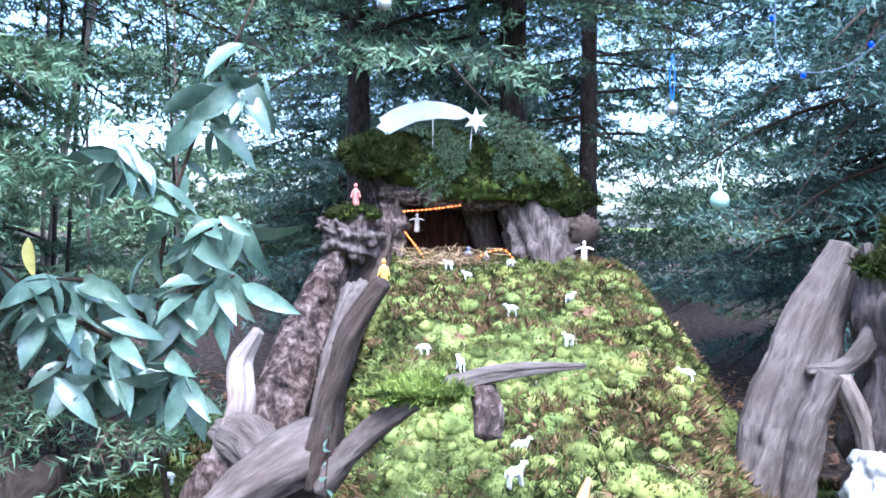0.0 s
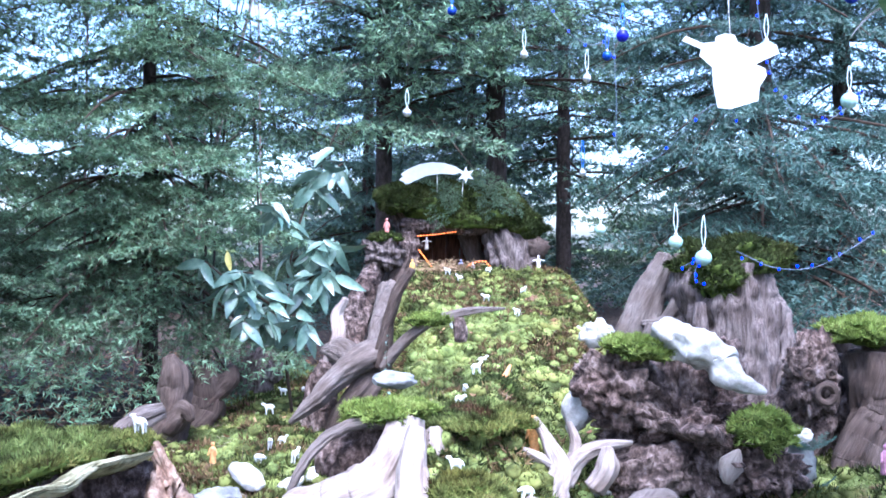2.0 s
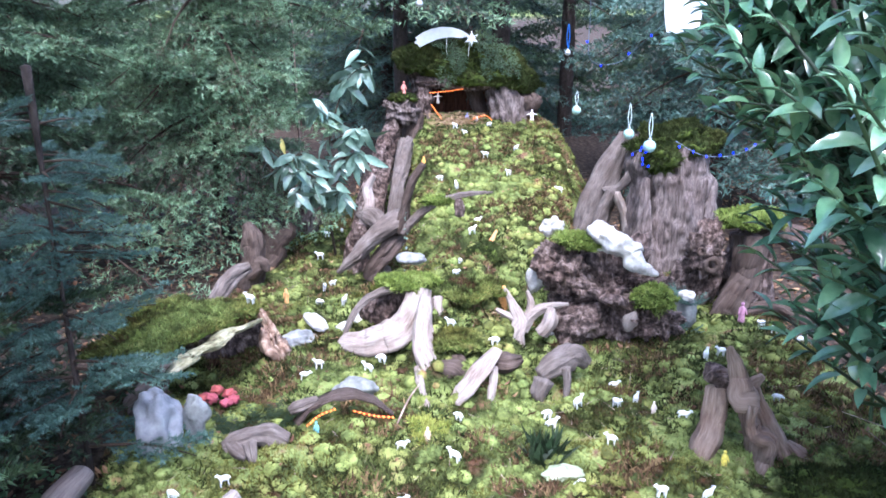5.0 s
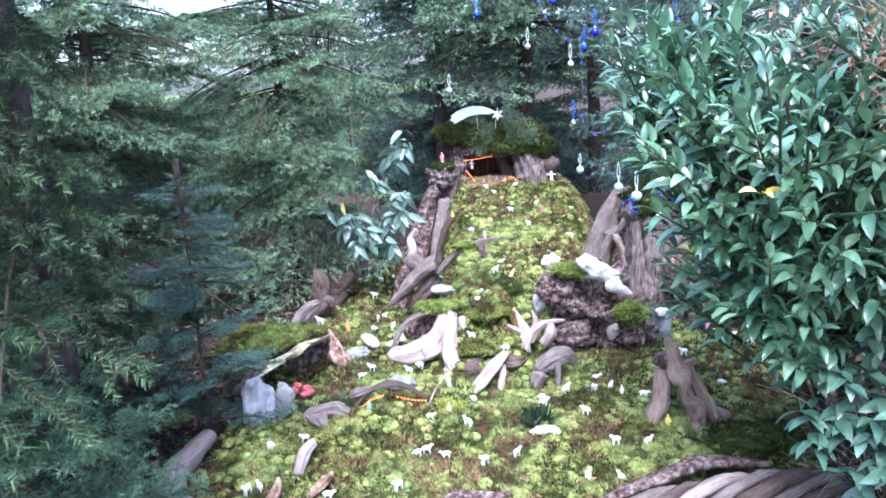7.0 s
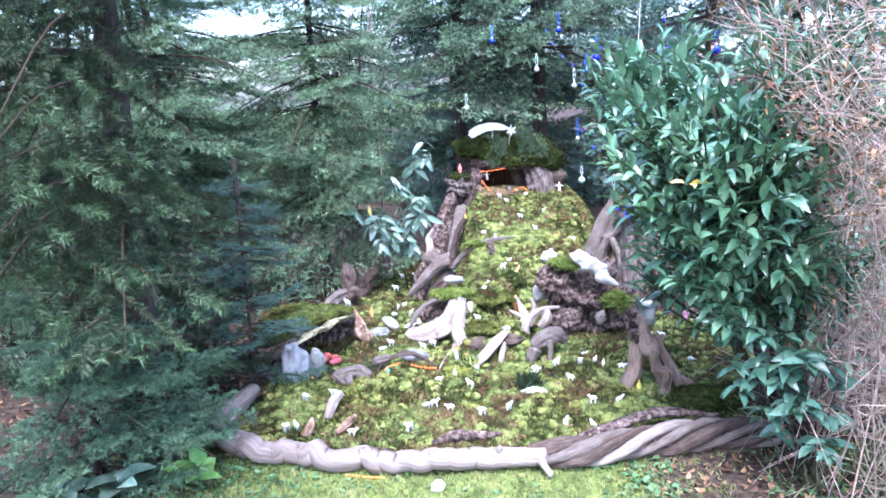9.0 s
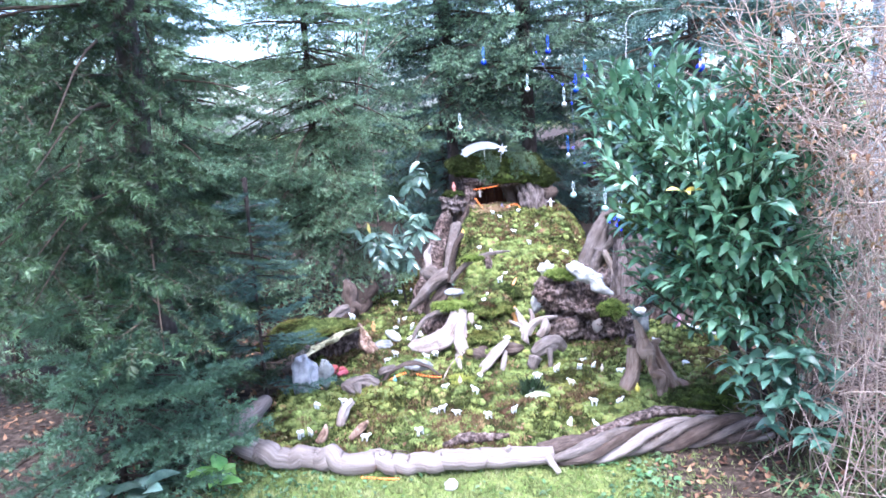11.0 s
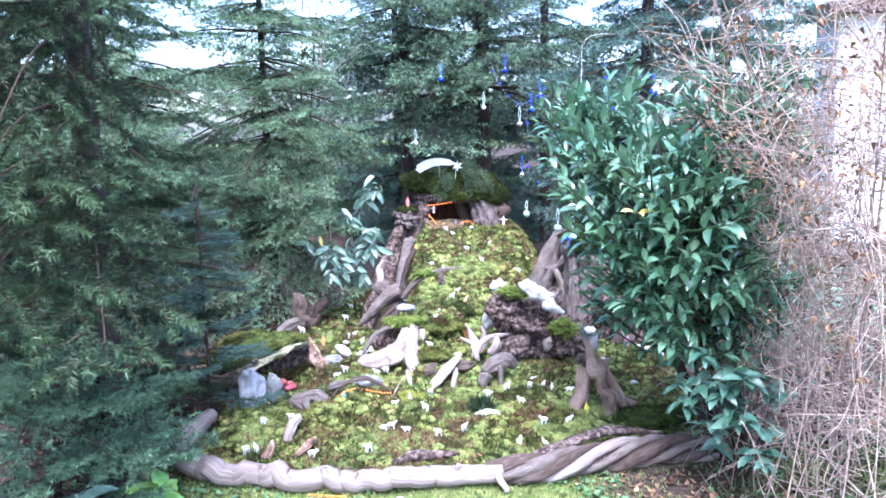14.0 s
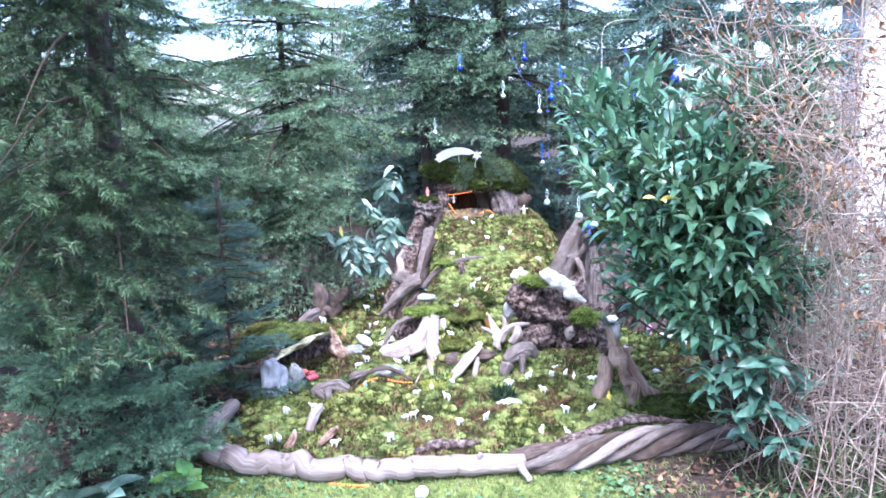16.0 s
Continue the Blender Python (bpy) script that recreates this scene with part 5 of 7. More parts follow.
# ---- big grey stump with moss and the split spike beside it ----
def grey_stump():
    ob = thing("grey_stump", (1.17, 3.1, 0.02), "tall grey split tree stump with a moss cap", "stump")
    body = limb([(1.17, 3.14, -0.02), (1.18, 3.16, 0.25), (1.17, 3.18, 0.5), (1.17, 3.2, 0.62)], [0.24, 0.215, 0.205, 0.18], sides=90, step=0.012, amp=0.14, freq=9, ridge=0.06, ridges=11, seed=4, groove=0.09)
    part("trunk", body, M_stump, ob)
    for k, (x, h, r) in enumerate(((1.0, 0.5, 0.05), (1.08, 0.42, 0.045), (1.22, 0.5, 0.05), (1.33, 0.46, 0.05))):
        part("slab", limb([(x, 2.97, 0.0), (x + 0.01, 2.985, h * 0.5), (x + 0.02, 3.02, h)], [r, r * 0.8, r * 0.3], sides=22, amp=0.3, freq=14, ridge=0.2, seed=k, flat=0.5, groove=0.3), M_stump, ob)
    cushion((1.19, 3.15, 0.66), (0.19, 0.15, 0.085), 3800, M_moss_dark, "", 21, parent=ob, size=0.024)
    cushion((1.10, 3.05, 0.60), (0.09, 0.07, 0.09), 1400, M_moss_dark, "", 22, parent=ob, size=0.024)


grey_stump()
piece_of_wood("split_trunk", "leaning split grey trunk with a knothole beside the stump", [
    ([(0.76, 3.22, -0.02), (0.80, 3.23, 0.25), (0.87, 3.25, 0.47), (0.965, 3.28, 0.68)], [0.085, 0.085, 0.07, 0.035], dict(flat=0.5, amp=0.10, freq=7, ridge=0.16, ridges=5, wiggle=0.05, groove=0.10, sides=60, twist=1.0)),
    ([(0.84, 3.2, 0.4), (0.93, 3.19, 0.42), (1.0, 3.2, 0.55), (1.0, 3.26, 0.68)], [0.02, 0.03, 0.035, 0.025], dict(flat=0.6)),
    ([(0.80, 3.18, 0.06), (0.83, 3.17, 0.28), (0.88, 3.17, 0.4)], [0.035, 0.032, 0.028]),
    ([(0.90, 3.17, 0.39), (0.95, 3.16, 0.28), (0.975, 3.15, 0.1), (0.97, 3.12, 0.0)], [0.024, 0.02, 0.018, 0.016], dict(mat=M_wood_pale)),
], M_wood_grey, "stump", ["trunk", "prong", "rib", "rib"])

# ---- hollow knotty stump at the right ----
hs = piece_of_wood("knotted_stump", "knotty brown root stump with holes and a moss cap", [
    ([(1.20, 2.28, -0.03), (1.25, 2.32, 0.1), (1.31, 2.36, 0.22), (1.33, 2.4, 0.38)], [0.075, 0.062, 0.06, 0.075]),
    ([(1.36, 2.42, 0.36), (1.45, 2.42, 0.40), (1.56, 2.42, 0.34), (1.62, 2.42, 0.2)], [0.05, 0.045, 0.05, 0.03], dict(amp=0.35)),
    ([(1.30, 2.3, 0.06), (1.40, 2.3, 0.10), (1.52, 2.33, 0.05), (1.6, 2.34, 0.0)], [0.03, 0.028, 0.03, 0.02], dict(amp=0.3)),
    ([(1.12, 2.48, 0.0), (1.14, 2.46, 0.18), (1.18, 2.45, 0.3)], [0.1, 0.09, 0.07], dict(mat=M_bark)),
    ([(1.36, 2.5, 0.0), (1.38, 2.5, 0.2), (1.36, 2.48, 0.38)], [0.12, 0.1, 0.07], dict(mat=M_bark)),
], M_wood_brown, "stump", ["root", "root", "root", "core", "core"], base=(1.27, 2.38, 0.0))
part("burl", lump((1.13, 2.37, 0.33), (0.095, 0.06, 0.115), (0, 8, 0), 0.4, 2.4, 5, 19, 0.25, crag=0.12), M_bark, hs, "pitted brown burl")
for p, q in (((1.145, 2.30, 0.285), 0.026), ((1.10, 2.315, 0.34), 0.015), ((1.165, 2.31, 0.34), 0.012)):
    part("knothole", limb([(p[0] + q * math.cos(a), p[1], p[2] + q * math.sin(a)) for a in np.linspace(0, 6.28, 9)], [q * 0.42] * 9, sides=10, step=0.006, amp=0.3, freq=40), M_wood_brown, hs, "rim of a knothole")
cushion((1.33, 2.4, 0.46), (0.13, 0.09, 0.04), 1800, M_moss_bright, "", 31, parent=hs)
solid("pale_stone", lump((1.02, 2.2, 0.185), (0.034, 0.028, 0.022), (0, 0, 0), 0.3, 2, 3, 14, 0.2), M_stone_white, "small white stone beside the knotted stump", "stone", "white stones")
solid("round_stone", lump((1.02, 2.24, 0.09), (0.06, 0.06, 0.09), (0, 0, 0), 0.15, 2, 3, 15), M_stone_grey, "grey stone with plants beside the knotted stump", "stone")

# ---- roots up the left side of the hill ----
piece_of_wood("hillside_root", "tangled old root with a clawed foot and long bare branches", [
    ([(-0.50, 2.66, 0.12), (-0.42, 2.68, 0.19), (-0.34, 2.72, 0.27), (-0.25, 2.76, 0.33), (-0.2, 2.85, 0.34)], [0.008, 0.028, 0.04, 0.046, 0.045]),
    ([(-0.36, 2.74, 0.06), (-0.33, 2.74, 0.12), (-0.27, 2.76, 0.2), (-0.22, 2.82, 0.26)], [0.03, 0.036, 0.042, 0.04], dict(mat=M_wood_brown)),
    ([(-0.20, 2.76, 0.30), (-0.18, 2.74, 0.40), (-0.165, 2.72, 0.48), (-0.13, 2.7, 0.57), (-0.085, 2.68, 0.64)], [0.034, 0.025, 0.021, 0.019, 0.014], dict(mat=M_wood_brown)),
    ([(-0.19, 2.74, 0.3), (-0.13, 2.72, 0.37), (-0.06, 2.7, 0.435), (0.03, 2.7, 0.475), (0.13, 2.7, 0.498), (0.235, 2.7, 0.505)], [0.026, 0.019, 0.016, 0.014, 0.011, 0.004], dict(mat=M_wood_grey)),
    ([(0.07, 2.70, 0.47), (0.075, 2.69, 0.43), (0.075, 2.68, 0.395)], [0.02, 0.024, 0.02], dict(mat=M_bark, amp=0.3)),
    ([(-0.40, 2.95, 0.28), (-0.37, 2.95, 0.38), (-0.385, 3.0, 0.45), (-0.35, 3.0, 0.52)], [0.03, 0.026, 0.022, 0.012], dict(mat=M_wood_pale)),
    ([(-0.28, 2.84, 0.3), (-0.35, 2.9, 0.33), (-0.43, 3.0, 0.32)], [0.035, 0.04, 0.02]),
    ([(-0.46, 2.98, 0.0), (-0.44, 2.97, 0.15), (-0.40, 2.93, 0.28)], [0.07, 0.06, 0.04], dict(mat=M_bark)),
    ([(-0.34, 2.82, 0.02), (-0.3, 2.8, 0.06), (-0.28, 2.78, 0.1)], [0.05, 0.05, 0.03]),
], M_wood_grey, "root", ["foot", "foot", "branch", "branch", "stub", "claw", "root", "root", "foot"], base=(-0.3, 2.8, 0.03))
cushion((-0.03, 2.69, 0.465), (0.07, 0.03, 0.02), 500, M_moss_bright, "pale moss on the bare branch", 41)
rb = piece_of_wood("burl_root", "dark root column with a knotted burl on top", [
    ([(-0.47, 3.7, 0.0), (-0.45, 3.8, 0.2), (-0.41, 4.0, 0.4), (-0.36, 4.15, 0.55), (-0.33, 4.2, 0.62)], [0.09, 0.08, 0.07, 0.055, 0.05]),
    ([(-0.30, 3.55, 0.1), (-0.29, 3.62, 0.3), (-0.26, 3.85, 0.43), (-0.25, 4.05, 0.5)], [0.045, 0.04, 0.045, 0.05], dict(mat=M_wood_grey)),
    ([(-0.25, 4.05, 0.40), (-0.17, 4.12, 0.425), (-0.1, 4.12, 0.43)], [0.04, 0.03, 0.008], dict(flat=0.5)),
    ([(-0.22, 4.24, 0.5), (-0.2, 4.25, 0.6), (-0.17, 4.26, 0.66)], [0.06, 0.05, 0.03], dict(mat=M_wood_brown)),
], M_bark, "root", ["column", "root", "shelf", "root"], base=(-0.45, 3.8, 0.0))
part("burl", lump((-0.28, 4.2, 0.68), (0.10, 0.09, 0.085), (0, 0, 0), 0.4, 2.4, 5, 17, 0.25), M_stump, rb, "grey knotted burl")
part("burl", lump((-0.36, 4.2, 0.715), (0.05, 0.035, 0.03), (0, 20, 0), 0.4, 2.4, 4, 18, 0.2), M_stump, rb)
cushion((-0.27, 4.2, 0.765), (0.075, 0.06, 0.025), 700, M_moss_dark, "", 42, parent=rb)

# ---- root chain at the far left of the bed ----
for k, (rows, mat) in enumerate((
    ([([(-1.03, 2.38, -0.01), (-1.01, 2.42, 0.08), (-0.96, 2.5, 0.16), (-0.89, 2.55, 0.19)], [0.03, 0.038, 0.04, 0.025])], M_wood_grey),
    ([([(-0.95, 2.72, 0.0), (-0.93, 2.74, 0.14), (-0.92, 2.76, 0.26), (-0.95, 2.78, 0.33)], [0.06, 0.06, 0.05, 0.02]), ([(-0.92, 2.7, 0.1), (-0.86, 2.68, 0.16), (-0.83, 2.66, 0.13)], [0.04, 0.03, 0.01])], M_wood_brown),
    ([([(-0.95, 3.1, 0.0), (-0.90, 3.12, 0.13), (-0.93, 3.12, 0.24)], [0.07, 0.065, 0.03]), ([(-0.9, 3.1, 0.1), (-0.82, 3.1, 0.19), (-0.8, 3.1, 0.24)], [0.04, 0.035, 0.012])], M_wood_brown),
    ([([(-0.84, 3.6, 0.0), (-0.82, 3.6, 0.12), (-0.78, 3.6, 0.2), (-0.74, 3.6, 0.1)], [0.08, 0.075, 0.06, 0.03]), ([(-0.76, 3.58, 0.12), (-0.72, 3.57, 0.18), (-0.70, 3.57, 0.24)], [0.03, 0.022, 0.008])], M_stump))):
    piece_of_wood("edge_root", ("smooth curved grey root edging the bed", "upright brown root stub edging the bed", "ragged brown root stub edging the bed", "knotted grey root edging the bed")[k], rows, mat, "root")

# ---- bark shelter at the left with its stones ----
bs = thing("bark_shelter", (-0.8, 1.65, 0.03), "low shelter of mossy bark slabs on a curled bark post", "shelter")
part("roof_slab", limb([(-0.93, 1.39, 0.185), (-0.83, 1.50, 0.222), (-0.74, 1.64, 0.236), (-0.655, 1.77, 0.245)], [0.026, 0.055, 0.06, 0.04], sides=36, step=0.007, flat=0.2, amp=0.4, freq=17, seed=2, groove=0.2, wiggle=0.3), surface("lichen_bark", [(0.35, (0.11, 0.09, 0.05)), (0.5, (0.32, 0.30, 0.18)), (0.66, (0.52, 0.48, 0.34))], scale=22, rough=0.9, bump=0.7, broad=8), bs, "lichen-green bark slab")
part("roof_slab", limb([(-0.975, 1.34, 0.14), (-0.92, 1.39, 0.19), (-0.855, 1.45, 0.25)], [0.022, 0.036, 0.016], sides=30, step=0.006, flat=0.55, amp=0.35, seed=3, groove=0.2), M_wood_grey, bs, "split grey bark slab")
part("roof_slab", limb([(-1.12, 1.55, 0.15), (-0.96, 1.74, 0.20), (-0.76, 1.92, 0.2)], [0.06, 0.13, 0.08], sides=18, flat=0.3, amp=0.2, seed=7), M_bark, bs)
M_torn = surface("torn_inner_bark", [(0.32, (0.05, 0.028, 0.02)), (0.46, (0.19, 0.115, 0.08)), (0.58, (0.33, 0.23, 0.17)), (0.72, (0.50, 0.39, 0.31))], scale=26, stretch=(1, 1, 0.6), rough=0.9, bump=0.8, depth=0.01, broad=12)
part("post", limb([(-0.59, 1.79, 0.01), (-0.60, 1.81, 0.09), (-0.63, 1.84, 0.17), (-0.675, 1.87, 0.25)], [0.062, 0.076, 0.06, 0.022], sides=44, step=0.006, flat=0.5, amp=0.6, freq=19, seed=5, groove=0.35, wiggle=0.4), M_torn, bs, "torn reddish bark post")
part("post", limb([(-0.97, 1.42, 0.0), (-0.95, 1.44, 0.09), (-0.92, 1.46, 0.18)], [0.05, 0.045, 0.04], amp=0.3, seed=6), M_bark, bs)
part("back_wall", lump((-0.84, 1.90, 0.09), (0.22, 0.05, 0.12), (0, 0, 20), 0.2, 2, 4, 3), M_bark, bs)
cushion((-1.0, 1.70, 0.235), (0.20, 0.19, 0.045), 4200, M_moss, "", 51, parent=bs, rot=(4, -6, 20))
cushion((-0.80, 1.83, 0.25), (0.12, 0.10, 0.03), 1700, M_moss, "", 52, parent=bs)
solid("quartz_rock", lump((-0.81, 1.19, 0.15), (0.085, 0.07, 0.145), (6, 8, 0), 0.22, 1.3, 4, 21, 0.45), surface("bluish_quartz", [(0.3, (0.16, 0.165, 0.185)), (0.5, (0.30, 0.305, 0.33)), (0.75, (0.50, 0.505, 0.53))], scale=14, rough=0.6, bump=0.5, depth=0.01, broad=9), "jagged bluish-white rock beside the bark shelter", "rock")
solid("quartz_rock", lump((-0.715, 1.23, 0.17), (0.04, 0.03, 0.08), (6, 8, 0), 0.3, 1.4, 4, 22, 0.3), M_stone_grey, "small upright grey rock beside the bark shelter", "rock")
for k in range(7):
    a = k * 0.9
    solid("red_rose", lump((-0.735 + 0.05 * math.cos(a), 1.50 + 0.03 * math.sin(a), 0.075 + 0.010 * (k % 3)), (0.020, 0.019, 0.014), (0, 0, 0), 0.5, 4, 3, k), plain("faded_red_cloth", (0.34, 0.07, 0.075), 0.8) if k == 0 else bpy.data.materials["faded_red_cloth"], "faded red cloth rose under the bark shelter", "flower", "red roses")


def small_fern(c, n, size, seed, label, mat, name="small_conifer_sprig"):
    r = np.random.default_rng(seed)
    ob = thing(name, c, label, "plant")
    a = r.uniform(0, 6.28, n)
    D = np.stack([np.cos(a), np.sin(a), r.uniform(0.15, 1.0, n)], 1)
    v, f = fir_boughs[0][:2]
    V, F = spread(v * (1, 1, 1), f, frames_from(D, np.broadcast_to((0, 0, 1.0), D.shape)) * (size * r.uniform(0.7, 1.1, n))[:, None, None], np.repeat(np.array([c], float), n, 0))
    part("spray", (V, F, np.zeros((len(V), 2))), mat, ob, smooth=False, kind="stuff")


small_fern(on(-0.60, 1.32), 14, 0.12, 81, "small dark green conifer sprig planted in the moss", M_needle_near)
small_fern(on(-0.52, 1.36), 10, 0.10, 82, "small dark green conifer sprig planted in the moss", M_needle_near)
small_fern((1.03, 2.2, 0.14), 10, 0.12, 83, "small bluish plant between the stumps", M_needle_blue)
small_fern(on(1.0, 2.12), 8, 0.10, 84, "small bluish plant between the stumps", M_needle_blue)

solid("grey_stone", lump(on(-0.57, 2.02, 0.03), (0.075, 0.05, 0.05), (0, 0, 20), 0.25, 1.5, 4, 31, 0.3), M_stone_grey, "angular grey stone in the moss", "stone", "grey stones")
solid("flat_stone", lump(on(-0.51, 2.1, 0.05), (0.06, 0.035, 0.025), (0, 25, -30), 0.15, 1.5, 4, 32, 0.1), M_stone_white, "smooth pale stone leaning on a grey stone", "stone", "grey stones")
solid("grey_stone", lump(on(-0.28, 1.6, 0.03), (0.075, 0.045, 0.035), (0, 3, 0), 0.22, 1.5, 4, 33, 0.2), M_stone_grey, "low pale grey stone set in the moss", "stone", "grey stones")
solid("grey_stone", lump(on(0.37, 1.1, 0.02), (0.065, 0.04, 0.025), (0, 3, 10), 0.25, 1.5, 4, 34, 0.2), surface("mossy_stone", [(0.3, (0.2, 0.24, 0.12)), (0.5, (0.36, 0.40, 0.26)), (0.75, (0.55, 0.57, 0.45))], scale=25, rough=0.9, bump=0.6), "flat greenish stone set in the moss", "stone", "grey stones")
for k, (x, y, r) in enumerate(((-0.33, 2.2, 0.04), (-0.39, 2.12, 0.035), (-0.3, 2.27, 0.03), (-0.23, 2.32, 0.035), (0.44, 2.1, 0.03), (0.02, 0.27, 0.03))):
    solid("pale_stone", lump(on(x, y, r * 0.5), (r, r * 0.8, r * 0.7), (0, 0, 40 * k), 0.3, 1.5, 3, 40 + k, 0.25), M_stone_white, "small white stone lying on the ground", "stone", "white stones")

# ---- knotted pieces and the curved bark arch on the lower bed ----
piece_of_wood("knot_wood", "hollow grey knot of wood lying in the moss", [
    ([on(-0.61, 1.15, 0.01), on(-0.57, 1.17, 0.04), on(-0.5, 1.19, 0.045), on(-0.44, 1.2, 0.015)], [0.02, 0.03, 0.028, 0.02], dict(amp=0.3, groove=0.25)),
    ([on(-0.53, 1.13, 0.06), on(-0.52, 1.11, 0.03), on(-0.515, 1.1, 0.0)], [0.02, 0.016, 0.01]),
    ([on(-0.6, 1.16, 0.02), on(-0.57, 1.14, 0.03), on(-0.54, 1.13, 0.01)], [0.02, 0.022, 0.014]),
], M_wood_grey)
piece_of_wood("bark_arch", "curved strip of reddish bark arching over the moss", [
    ([on(-0.44, 1.35, 0.01), on(-0.40, 1.38, 0.055), on(-0.30, 1.41, 0.085), on(-0.21, 1.42, 0.075), on(-0.14, 1.42, 0.02)], [0.03, 0.04, 0.042, 0.036, 0.018], dict(flat=0.22, ridge=0.05, amp=0.25)),
    ([on(-0.46, 1.37, 0.05), on(-0.43, 1.37, 0.065), on(-0.38, 1.4, 0.075)], [0.016, 0.02, 0.012], dict(mat=M_wood_grey)),
], M_wood_brown, "bark")
solid("straw_stalk", limb([on(-0.13, 1.36, 0.0), on(-0.09, 1.42, 0.06), on(-0.05, 1.48, 0.11)], [0.003, 0.003, 0.002], sides=5), M_bare_twig, "dry curved stalk leaning in the moss", "twig")
piece_of_wood("driftwood_stub", "short pale root stub standing in the moss", [([on(-0.545, 0.79, 0.0), on(-0.53, 0.83, 0.05), on(-0.50, 0.88, 0.07)], [0.02, 0.022, 0.016])], M_wood_pale)
piece_of_wood("driftwood_stub", "small orange-brown root piece lying in the moss", [([on(-0.46, 0.63, 0.02), on(-0.42, 0.66, 0.045), on(-0.39, 0.7, 0.05)], [0.012, 0.018, 0.008])], M_torn)
piece_of_wood("driftwood_stub", "small pale torn piece of wood in the moss", [([on(-0.60, 0.63, 0.0), on(-0.575, 0.645, 0.04), on(-0.57, 0.65, 0.075)], [0.03, 0.028, 0.008], dict(flat=0.6))], M_torn)

# ---- upright driftwood at the right front ----
piece_of_wood("upright_driftwood", "upright brown driftwood plank with a curled root behind", [
    ([(0.965, 1.2, -0.01), (0.965, 1.22, 0.08), (0.93, 1.24, 0.2), (0.895, 1.25, 0.29), (0.865, 1.26, 0.385)], [0.05, 0.068, 0.056, 0.034, 0.01], dict(flat=0.35, amp=0.3, freq=18, groove=0.12, wiggle=0.6)),
    ([(1.06, 1.22, 0.0), (1.05, 1.25, 0.06), (1.0, 1.28, 0.14), (0.96, 1.3, 0.23), (0.99, 1.31, 0.27)], [0.036, 0.03, 0.027, 0.024, 0.01]),
    ([(0.83, 1.33, 0.25), (0.86, 1.33, 0.262), (0.90, 1.33, 0.24), (0.93, 1.33, 0.2)], [0.03, 0.05, 0.05, 0.03], dict(flat=0.5, amp=0.45, freq=22, groove=0.3, mat=M_bark)),
    ([(0.80, 1.22, 0.0), (0.825, 1.27, 0.05), (0.855, 1.31, 0.12), (0.86, 1.33, 0.22)], [0.03, 0.042, 0.034, 0.028], dict(amp=0.3, flat=0.7)),
    ([(1.12, 1.2, 0.0), (1.09, 1.22, 0.05), (1.06, 1.24, 0.08)], [0.025, 0.024, 0.012]),
], surface("tan_driftwood", [(0.3, (0.13, 0.09, 0.07)), (0.5, (0.235, 0.17, 0.13)), (0.75, (0.36, 0.275, 0.22))], scale=1, stretch=(110, 14, 1), coord="uv", rough=0.9, bump=0.7, depth=0.007, broad=9, broad_mix=0.5, tone=(0.55, 0.4, 0.32)), names=["plank", "root", "bark_flake", "root", "root"])
cushion(on(1.15, 1.0, 0.01), (0.16, 0.13, 0.06), 2600, M_moss_dark, "dark green moss cushion beside the upright driftwood", 61)
cushion(on(-0.02, 1.33, 0.0), (0.06, 0.075, 0.03), 900, surface("yellow_moss", [(0.3, (0.22, 0.25, 0.05)), (0.6, (0.42, 0.43, 0.11))], scale=14, rough=0.95, bump=0, rand="island", rand_mix=0.3, spec=0.1, glow=0.25), "bright yellow-green moss cushion", 62)
cushion(on(0.07, 1.8, 0.02), (0.08, 0.07, 0.03), 1500, M_moss, "bright green moss cushion below the mound", 63)
cushion(on(0.20, 2.62, 0.06), (0.07, 0.1, 0.05), 1300, M_moss_dark, "green moss hump on the hill", 64)
cushion(on(0.12, 2.1, 0.0), (0.12, 0.14, 0.025), 2200, M_moss, "bright green moss cushion on the mound", 65)
# grassy tuft
g = np.random.default_rng(5)
P = np.repeat(np.array([on(0.33, 1.24)]), 130, 0) + g.normal(0, 0.025, (130, 3)) * (1, 1, 0)
solid("grass_tuft", tufts_on(P, np.repeat(np.array([[0, 0, 1.0]]), 130, 0), g, 0.085, 1, 0.5), M_needle_near, "small tuft of grey-green grass", "grass", smooth=False)


def ivy_strand():
    r = np.random.default_rng(97)
    ob = thing("ivy_strand", (-0.17, 2.66, 0.12), "thin hanging ivy strand under the bare branch", "ivy")
    c = spline([(-0.165, 2.66, 0.42), (-0.172, 2.64, 0.3), (-0.165, 2.64, 0.2), (-0.175, 2.63, 0.12)], 40)
    part("stem", limb(c[::5], [0.0015] * len(c[::5]), sides=5, step=0.02, amp=0), M_twig, ob)
    D = r.normal(size=(20, 3)) + (0, -0.6, -0.4)
    leaf_objects(ob, "leaf", [mesh_of("leaf", *leaf_template(1, 0.8, 0.15, 0.15, 5), M_viburnum)], rot_rows(D, r), c[::2], r.uniform(0.012, 0.022, 20))


ivy_strand()


